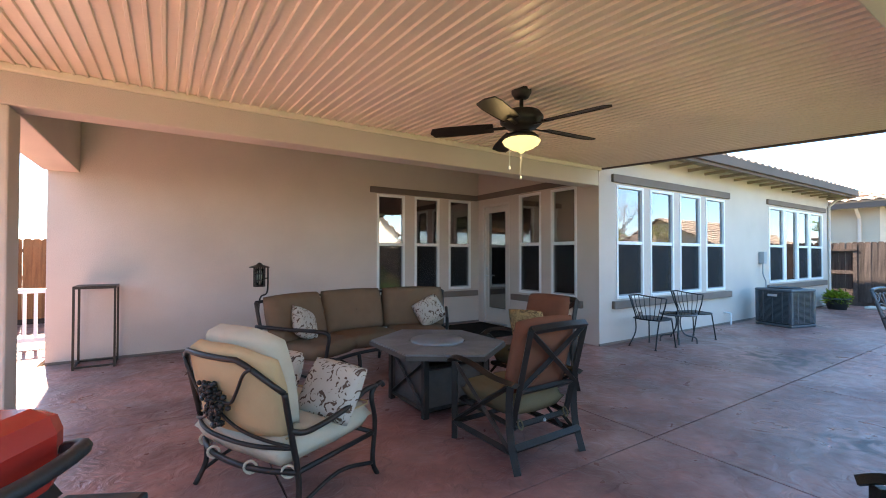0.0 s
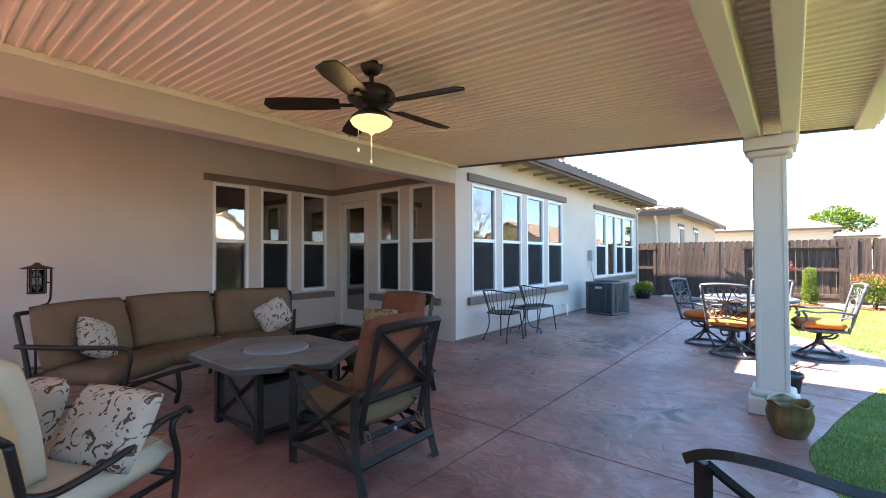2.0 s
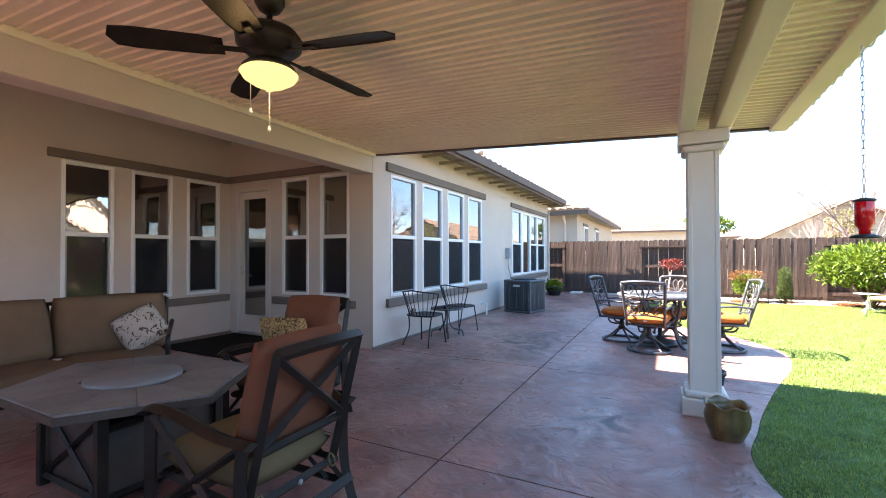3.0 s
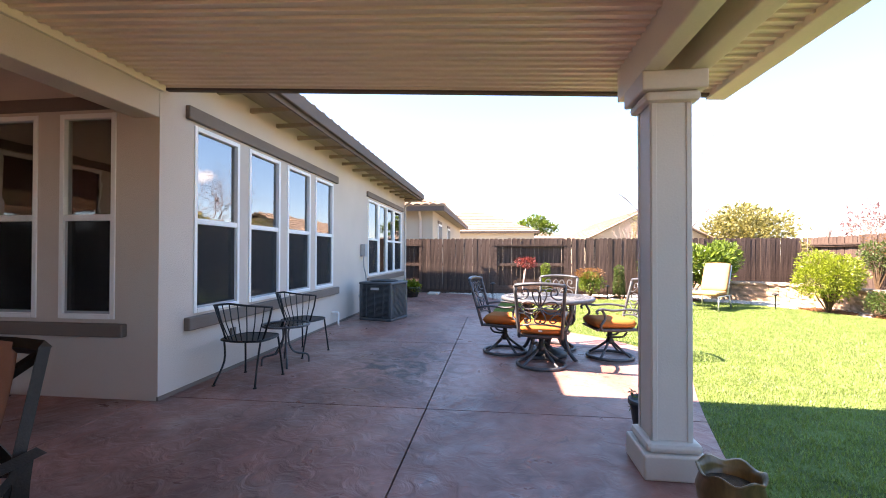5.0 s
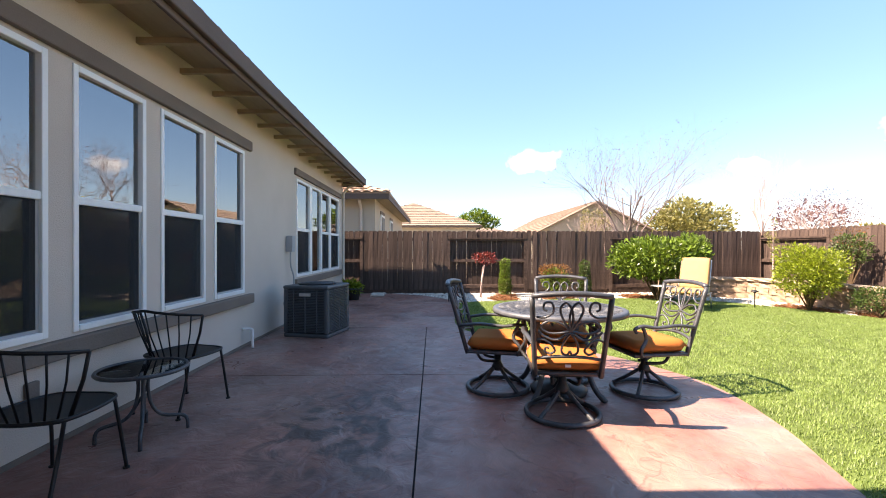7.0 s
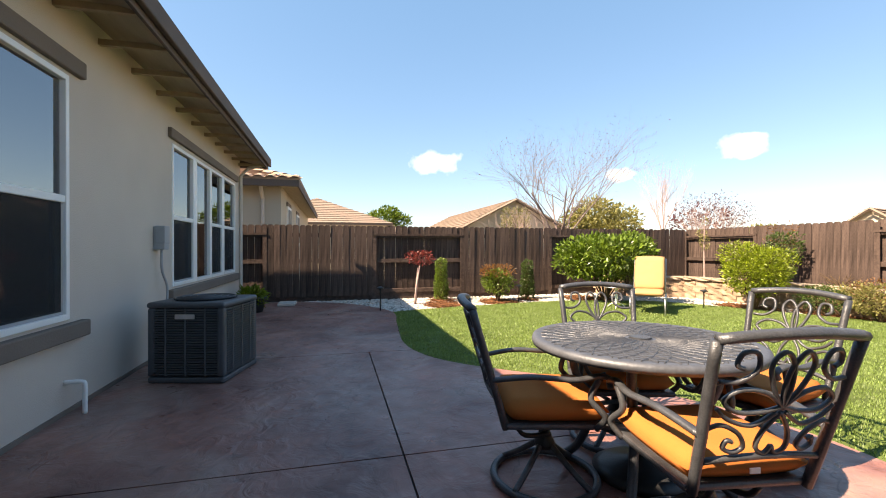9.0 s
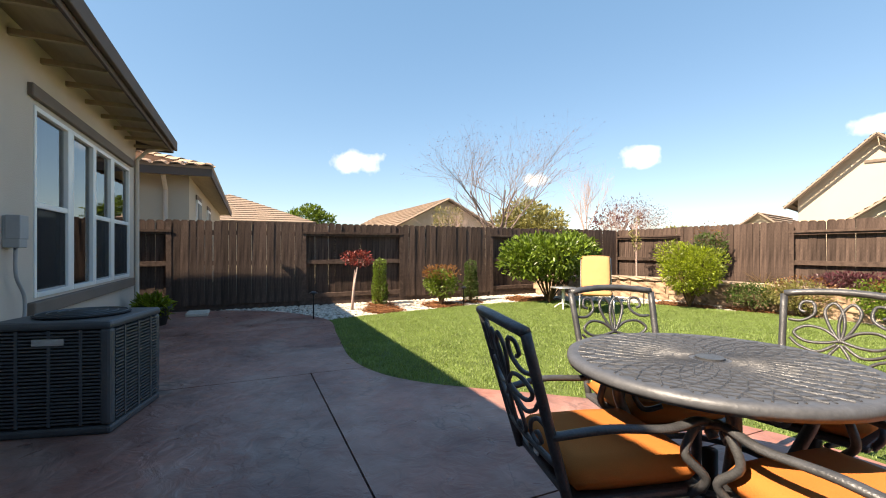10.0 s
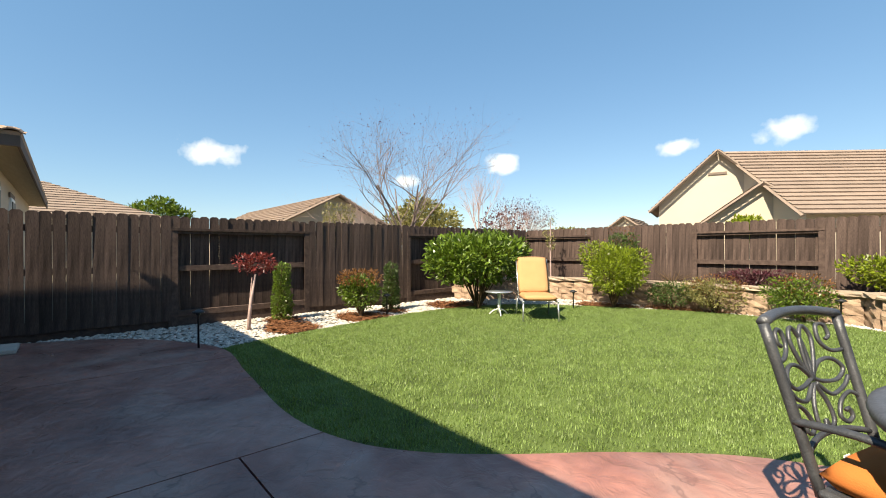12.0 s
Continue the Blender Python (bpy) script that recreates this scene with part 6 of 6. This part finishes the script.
# ---- bistro pair by the windows ----
def bistro_chair(m):
    """Wire barrel chair facing +y."""
    c = thing("bistro_chair", m, "black wrought-iron chair with a fanned wire back", "chair", "bistro chairs")
    pts = [(-0.22, -0.16), (-0.12, -0.22), (0, -0.24), (0.12, -0.22), (0.22, -0.16), (0.23, 0.05), (0.17, 0.2), (0, 0.22), (-0.17, 0.2), (-0.23, 0.05)]
    bm = bmesh.new()
    prism(bm, pts[::1], 0.425, 0.434)
    part("mesh_seat", bm, M_IRON, c)
    mesh_ob("seat_rim", tube(curve_pts([(x, y, 0.43) for x, y in pts], 4, True), 0.011, sides=6, closed=True), M_IRON, c)
    arc = [radians(200 + 140 * q / 10) for q in range(11)]
    mesh_ob("top_rail", tube([(0.33 * math.cos(a), -0.02 + 0.33 * math.sin(a), 0.81 - 0.05 * abs(q - 5) / 5) for q, a in enumerate(arc)], 0.011, sides=6), M_IRON, c)
    for q, a in enumerate(arc):
        b = radians(215 + 110 * q / 10)
        mesh_ob("back_wire", tube([(0.25 * math.cos(b), 0.02 + 0.25 * math.sin(b), 0.43), (0.285 * math.cos(a), -0.02 + 0.285 * math.sin(a), 0.62), (0.33 * math.cos(a), -0.02 + 0.33 * math.sin(a), 0.81 - 0.05 * abs(q - 5) / 5)], 0.010 if q in (0, 10) else 0.0055, sides=5), M_IRON, c)
    for s in (-1, 1):
        mesh_ob("front_leg", tube(curve_pts([(s * 0.19, 0.17, 0.43), (s * 0.205, 0.2, 0.2), (s * 0.22, 0.22, 0.012)], 4), 0.010, sides=6), M_IRON, c)
        mesh_ob("rear_leg", tube(curve_pts([(s * 0.20, -0.15, 0.43), (s * 0.18, -0.17, 0.22), (s * 0.22, -0.27, 0.012)], 4), 0.010, sides=6), M_IRON, c)
        for y in (0.22, -0.27):
            part("foot", lathe([(0.018, 0.0), (0.018, 0.01), (0.0, 0.014)], sides=10, at=(s * 0.22, y, 0)), M_IRON, c)
    return c


bc = bistro_chair(pose(6.16, 3.46, 0, 0, 0, -93))
copy_thing(bc, pose(7.38, 3.47, 0, 0, 0, -107))
bt = thing("bistro_table", pose(6.80, 3.42, 0), "small round glass-topped side table with four bent legs", "side table")
mesh_ob("rim", tube([(0.26 * math.cos(a), 0.26 * math.sin(a), 0.455) for a in (6.283 * q / 32 for q in range(32))], 0.014, sides=6, closed=True), M_CAST, bt)
g = part("glass_top", lathe([(0.255, 0.452), (0.255, 0.46), (0.0, 0.46)], sides=32), M_TABLEGLASS, bt)
for k in range(4):
    a = radians(30 + 90 * k)
    c, s = math.cos(a), math.sin(a)
    mesh_ob("leg", tube(curve_pts([(0.24 * c, 0.24 * s, 0.45), (0.05 * c, 0.05 * s, 0.43), (0.035 * c, 0.035 * s, 0.25), (0.10 * c, 0.10 * s, 0.13), (0.24 * c, 0.24 * s, 0.09), (0.26 * c, 0.26 * s, 0.0)], 6), 0.012, sides=6), M_CAST, bt)

# ---- ceiling fan ----
FXY, FZ = (2.12, 2.07), cover_z(2.07)
fan = thing("ceiling_fan", pose(*FXY, FZ) @ Matrix.Diagonal((1.07, 1.07, 1.04, 1)), "dark bronze five-blade ceiling fan with a lit amber bowl", "ceiling fan")
mesh_ob("canopy", lathe([(0.0, 0.0), (0.07, 0.0), (0.07, -0.03), (0.05, -0.065), (0.02, -0.075), (0.0, -0.075)], sides=24), M_BRONZE, fan)
mesh_ob("downrod", lathe([(0.014, -0.07), (0.014, -0.16)], sides=12), M_BRONZE, fan)
mesh_ob("motor", lathe([(0.03, -0.14), (0.06, -0.155), (0.13, -0.175), (0.155, -0.21), (0.15, -0.25), (0.11, -0.285), (0.06, -0.3), (0.06, -0.33), (0.0, -0.33)], sides=32), M_BRONZE, fan)
lk = mesh_ob("light_kit", lathe([(0.06, -0.32), (0.10, -0.335), (0.125, -0.36), (0.12, -0.375), (0.0, -0.375)], sides=28), M_BRONZE, fan)
mesh_ob("bowl", lathe([(0.12, -0.372), (0.135, -0.385), (0.12, -0.41), (0.075, -0.44), (0.025, -0.455), (0.015, -0.47), (0.0, -0.472)], sides=32), M_BOWL, lk, True, "glowing amber glass bowl").visible_shadow = False
for k in range(5):
    bm = bmesh.new()
    out = [(0.2, -0.055), (0.3, -0.065), (0.55, -0.07), (0.64, -0.06), (0.665, 0.0), (0.64, 0.06), (0.55, 0.07), (0.3, 0.065), (0.2, 0.055)]
    prism(bm, out, -0.004, 0.004)
    turn = pose(0, 0, -0.27, 0, 0, -8 + 72 * k) @ pose(0, 0, 0, 12, 2, 0)
    bl = part("blade", bm, M_BRONZE, fan)
    bl.matrix_basis = turn
    part("blade_iron", box((0.1, -0.018, -0.012), (0.26, 0.018, -0.004), 0.004), M_BRONZE, bl)
for x, z in ((0.06, -0.62), (-0.05, -0.56)):
    ch = part("pull_chain", tube([(x, 0.07, -0.36), (x, 0.07, z)], 0.002, sides=4), M_SILVER, fan)
    part("pull_knob", lathe([(0.0, z - 0.03), (0.009, z - 0.02), (0.006, z), (0.0, z)], sides=8, at=(x, 0.07, 0)), M_VINYL, ch)
lamp = new("fan_lamp", bpy.data.lights.new("fan_lamp", "POINT"))
lamp.data.energy, lamp.data.color, lamp.data.shadow_soft_size = 0.9, (1.0, 0.68, 0.32), 0.08
lamp.location = (FXY[0], FXY[1], FZ - 0.425)

# ---- condenser, electrical box, pipes ----
ac = thing("air_conditioner", pose(10.33, 3.19, 0, 0, 0, -14), "dark grey louvred air conditioner condenser on the patio", "air conditioner")
H, A = 0.74, 0.35
part("base_pan", box((-A, -A, 0.0), (A, A, 0.06), 0.02), M_ACDARK, ac)
part("core", box((-A + 0.04, -A + 0.04, 0.06), (A - 0.04, A - 0.04, H - 0.05)), M_ACCORE, ac)
cap = part("top_cap", box((-A - 0.006, -A - 0.006, H - 0.055), (A + 0.006, A + 0.006, H), 0.022), M_ACDARK, ac)
part("fan_grille", lathe([(0.27, H), (0.28, H + 0.012), (0.1, H + 0.03), (0.0, H + 0.03)], sides=32), M_ACCORE, cap)
for rr_ in (0.08, 0.14, 0.2, 0.26):
    part("grille_ring", tube([(rr_ * math.cos(a), rr_ * math.sin(a), H + 0.034 - rr_ * 0.06) for a in (6.283 * q / 32 for q in range(32))], 0.004, sides=4, closed=True), M_ACDARK, cap)
for sx in (-1, 1):
    for sy in (-1, 1):
        part("corner_post", box((sx * (A - 0.035) - 0.035, sy * (A - 0.035) - 0.035, 0.06), (sx * (A - 0.035) + 0.035, sy * (A - 0.035) + 0.035, H - 0.05), 0.02), M_ACDARK, ac)
for k in range(27):
    z = 0.08 + k * 0.0225
    for side, (lo, hi) in enumerate((((-A - 0.002, -A + 0.06, z), (-A + 0.03, A - 0.06, z + 0.011)), ((-A + 0.06, -A - 0.002, z), (A - 0.06, -A + 0.03, z + 0.011)))):
        part("louver", box(lo, hi), M_ACDARK, ac)
for k in range(3):
    y = -0.18 + 0.18 * k
    part("louver_rib", box((-A - 0.006, y - 0.009, 0.07), (-A, y + 0.009, H - 0.055)), M_ACDARK, ac)
    part("louver_rib", box((y - 0.009, -A - 0.006, 0.07), (y + 0.009, -A, H - 0.055)), M_ACDARK, ac)
part("badge", box((-A - 0.014, -0.09, H - 0.15), (-A - 0.006, 0.09, H - 0.105), 0.003), M_SILVER, ac, "silver maker's plate")

eb = thing("disconnect_box", pose(11.08, YW, 1.34), "grey electrical disconnect box with conduit on the wall", "electrical box")
part("body", box((-0.07, -0.11, -0.12), (0.07, 0.0, 0.14), 0.008), M_GREYPLASTIC, eb)
part("cover", box((-0.075, -0.116, -0.05), (0.075, -0.02, 0.145), 0.006), M_GREYPLASTIC, eb)
mesh_ob("conduit", tube(curve_pts([(0, -0.06, -0.12), (-0.02, -0.07, -0.35), (0.1, -0.08, -0.55), (0.0, -0.09, -0.8), (-0.5, -0.12, -0.92), (-0.72, -0.3, -0.95)], 6), 0.014, sides=8), M_GREYPLASTIC, eb)
pv = thing("drain_pipe", pose(9.40, YW, 0), "short white drain pipe elbow at the foot of the wall", "pipe")
mesh_ob("pipe", tube(curve_pts([(0.0, 0.0, 0.24), (0, -0.1, 0.24), (0.0, -0.13, 0.22), (0, -0.13, 0.12), (0.0, -0.13, 0.0)], 4), 0.017, sides=8), M_VINYL, pv)
ob = thing("outlet_cover", pose(6.50, YW, 0.4), "beige weatherproof outlet cover on the stucco", "outlet")
part("plate", box((-0.04, -0.03, -0.06), (0.04, 0, 0.06), 0.006), M_TRIM, ob)

# ---- pots ----
pot = thing("glazed_pot", pose(4.27, -0.13, 0), "empty ochre and green glazed planter with wavy rim", "plant pot")
bm = lathe([(0.11, 0.0), (0.125, 0.02), (0.165, 0.12), (0.175, 0.2), (0.155, 0.27), (0.17, 0.30), (0.175, 0.315), (0.155, 0.31), (0.14, 0.27), (0.15, 0.22), (0.0, 0.22)], sides=40)
for v in bm.verts:
    v.co.x, v.co.y, v.co.z = v.co.x * 0.84, v.co.y * 0.84, v.co.z * 0.80
for v in bm.verts:
    if v.co.z > 0.24:
        v.co.z += 0.012 * math.sin(6 * math.atan2(v.co.y, v.co.x))
mesh_ob("body", bm, M_GLAZE, pot)
part("soil", lathe([(0.118, 0.179), (0.0, 0.189)], sides=24), M_SOIL, pot)


def planter(x, y, r, h, label, mat, leaf, count, size):
    p = thing("planter", pose(x, y, 0), label, "plant pot")
    mesh_ob("pot", lathe([(r * 0.72, 0.0), (r * 0.95, h * 0.85), (r * 1.04, h * 0.86), (r * 1.04, h), (r * 0.92, h), (r * 0.9, h * 0.9), (0.0, h * 0.9)], sides=28), mat, p)
    v, f = leaf_cloud([(0, 0, h * 0.95, r * 0.9, r * 0.9, h * 0.5)], count, size, random.Random(3), 0.2, aspect=0.25)
    tagged(raw("plant", v, f, leaf, p), kind="stuff")


planter(5.30, -0.10, 0.13, 0.24, "dark round pot with a small succulent beside the column", M_DARKPOT, M_LEAFDARK, 90, 0.06)
planter(14.6, 3.5, 0.26, 0.30, "black nursery pot with bright green trailing leaves", M_DARKPOT, M_LEAFLIME, 700, 0.13)

# ---- small things under the cover ----
ps = thing("plant_stand", pose(-0.88, 6.62, 0), "tall square dark metal frame plant stand", "plant stand")
a, h = 0.2, 1.0
for sx in (-1, 1):
    for sy in (-1, 1):
        part("leg", box((sx * a - 0.012, sy * a - 0.012, 0), (sx * a + 0.012, sy * a + 0.012, h)), M_BRONZE, ps)
for z in (0.03, h - 0.012):
    for s in (-1, 1):
        part("rail", box((-a + 0.012, s * a - 0.011, z - 0.011), (a - 0.012, s * a + 0.011, z + 0.011)), M_BRONZE, ps)
        part("rail", box((s * a - 0.011, -a + 0.012, z - 0.011), (s * a + 0.011, a - 0.012, z + 0.011)), M_BRONZE, ps)
part("top_plate", box((-a - 0.012, -a - 0.012, h), (a + 0.012, a + 0.012, h + 0.012)), M_BRONZE, ps)

ln = thing("lantern_stand", pose(1.02, 6.5, 0), "dark metal lantern hanging from a curved floor stand", "lantern")
mesh_ob("stand", tube(curve_pts([(0.0, 0, 0.0), (0.0, 0, 0.7), (0.1, 0, 0.82), (0.12, 0, 0.95), (0.12, 0, 1.22)], 6), 0.012, sides=8), M_BRONZE, ln)
part("foot_plate", lathe([(0.14, 0.0), (0.14, 0.012), (0.0, 0.02)], sides=20), M_BRONZE, ln)
mesh_ob("lantern_roof", lathe([(0.15, 1.21), (0.13, 1.225), (0.05, 1.25), (0.02, 1.28), (0.0, 1.285)], sides=20), M_BRONZE, ln)
mesh_ob("lantern_glass", lathe([(0.065, 0.95), (0.07, 1.2)], sides=20), M_TABLEGLASS, ln)
for k in range(8):
    q = 6.283 * k / 8
    part("lantern_bar", box((0.078 * math.cos(q) - 0.006, 0.078 * math.sin(q) - 0.006, 0.93), (0.078 * math.cos(q) + 0.006, 0.078 * math.sin(q) + 0.006, 1.215)), M_BRONZE, ln)
for z in (0.935, 1.02, 1.12):
    part("lantern_ring", tube([(0.08 * math.cos(q), 0.08 * math.sin(q), z) for q in (6.283 * k / 20 for k in range(20))], 0.008, sides=5, closed=True), M_BRONZE, ln)
part("lantern_arm", tube([(0.12, 0, 1.05), (0.07, 0, 1.05)], 0.01, sides=6), M_BRONZE, ln)

dm = part("door_mat", box((4.15, 5.3, 0.0), (5.40, 6.75, 0.012), 0.004), M_MAT)
tagged(dm, "black rectangular doormat in front of the patio door", "doormat")

gr = thing("barbecue_grill", pose(-0.76, 1.2, -0.0, 0, 0, -28), "red-lidded barbecue grill with dark side handle and shelf", "grill")
mesh_ob("bowl", cushion(0.62, 0.5, 0.3, pose(0, 0, 0.72), 0.5, 12), M_BLACKPL, gr)
lid = bmesh.new()
box((-0.32, -0.25, 0.74), (0.32, 0.25, 0.98), 0.07, bm=lid)
mesh_ob("lid", lid, M_RED, gr, False, "glossy red enamel lid")
mesh_ob("handle", tube(curve_pts([(0.33, -0.2, 0.86), (0.40, -0.16, 0.88), (0.42, 0.0, 0.88), (0.40, 0.16, 0.88), (0.33, 0.2, 0.86)], 5), 0.022, sides=8), M_BLACKPL, gr)
part("side_shelf", box((0.33, -0.2, 0.70), (0.55, 0.2, 0.74), 0.012), M_BLACKPL, gr)
for sx in (-1, 1):
    for sy in (-1, 1):
        part("leg", tube([(sx * 0.24, sy * 0.18, 0.62), (sx * 0.27, sy * 0.22, 0.0)], 0.016, sides=8), M_BLACKPL, gr)

fd = thing("hummingbird_feeder", pose(3.70, -0.71, 0.0), "red glass hummingbird feeder on a thin pale chain", "bird feeder")
mesh_ob("bottle", lathe([(0.0, 1.43), (0.024, 1.43), (0.025, 1.46), (0.041, 1.485), (0.043, 1.60), (0.04, 1.61), (0.0, 1.61)], sides=20), M_REDGLASS, fd)
mesh_ob("base", lathe([(0.0, 1.405), (0.062, 1.408), (0.068, 1.418), (0.04, 1.43), (0.0, 1.432)], sides=20), M_BLACKPL, fd)
mesh_ob("cap", lathe([(0.0, 1.605), (0.043, 1.607), (0.05, 1.618), (0.012, 1.63), (0.0, 1.63)], sides=20), M_BLACKPL, fd)
for k in range(22):
    z = 1.64 + k * 0.04
    turn = k % 2
    part("chain_link", tube([((0.007 * math.cos(q) if turn else 0), (0 if turn else 0.007 * math.cos(q)), z + 0.026 * math.sin(q)) for q in (6.283 * j / 10 for j in range(10))], 0.0022, sides=4, closed=True), M_SILVER, fd)

# ---- on and beside the lawn ----
lo = thing("lounge_chair", pose(12.70, -3.94, 0, 0, 0, 47), "reclining garden lounger with a peach cushion on the lawn", "lounger")
# local +y is where its foot end points
for s in (-1, 1):
    mesh_ob("side_rail", tube([(s * 0.29, -0.45, 0.33), (s * 0.29, 0.42, 0.33)], 0.016, sides=6), M_SILVER, lo)
    mesh_ob("front_leg", tube([(s * 0.29, 0.38, 0.33), (s * 0.30, 0.42, 0.0)], 0.015, sides=6), M_SILVER, lo)
    mesh_ob("rear_leg", tube([(s * 0.29, -0.30, 0.33), (s * 0.30, -0.42, 0.0)], 0.015, sides=6), M_SILVER, lo)
    mesh_ob("back_rail", tube([(s * 0.28, -0.22, 0.34), (s * 0.28, -0.52, 1.02)], 0.015, sides=6), M_SILVER, lo)
mesh_ob("seat_cushion", cushion(0.58, 0.74, 0.1, pose(0, 0.08, 0.39), 0.3, 12, seed=2), M_PEACH, lo)
mesh_ob("back_cushion", cushion(0.57, 0.74, 0.1, pose(0, -0.36, 0.74, -66), 0.35, 12, seed=7), M_PEACH, lo)
sd = thing("side_table", pose(13.38, -3.72, 0), "small round white metal side table on the lawn", "side table")
mesh_ob("top", lathe([(0.0, 0.42), (0.25, 0.42), (0.255, 0.435), (0.0, 0.44)], sides=28), M_SILVER, sd)
mesh_ob("post", lathe([(0.03, 0.05), (0.03, 0.42)], sides=10), M_VINYL, sd)
for k in range(3):
    q = radians(20 + 120 * k)
    mesh_ob("foot", tube(curve_pts([(0.0, 0, 0.12), (0.12 * math.cos(q), 0.12 * math.sin(q), 0.07), (0.2 * math.cos(q), 0.2 * math.sin(q), 0.0)], 4), 0.012, sides=6), M_VINYL, sd)


def path_light(x, y, h):
    p = thing("path_light", pose(x, y, -0.03), "small black garden path light on a spike", "path light", "path lights")
    mesh_ob("stake", lathe([(0.012, 0.0), (0.012, h - 0.06), (0.03, h - 0.05), (0.03, h - 0.02)], sides=10), M_BLACKPL, p)
    mesh_ob("cap", lathe([(0.075, h - 0.03), (0.07, h - 0.015), (0.02, h + 0.01), (0.0, h + 0.012)], sides=16), M_BLACKPL, p)


path_light(14.15, 1.08, 0.5)
path_light(14.75, -2.15, 0.42)
path_light(9.0, -6.7, 0.45)
path_light(12.9, -3.05 - 2.4, 0.4)
pb = thing("concrete_block", pose(15.5, 2.95, 0), "pale flat concrete splash block by the fence", "splash block")
part("block", box((-0.25, -0.18, 0.0), (0.25, 0.18, 0.06), 0.015), M_GRAVEL, pb)
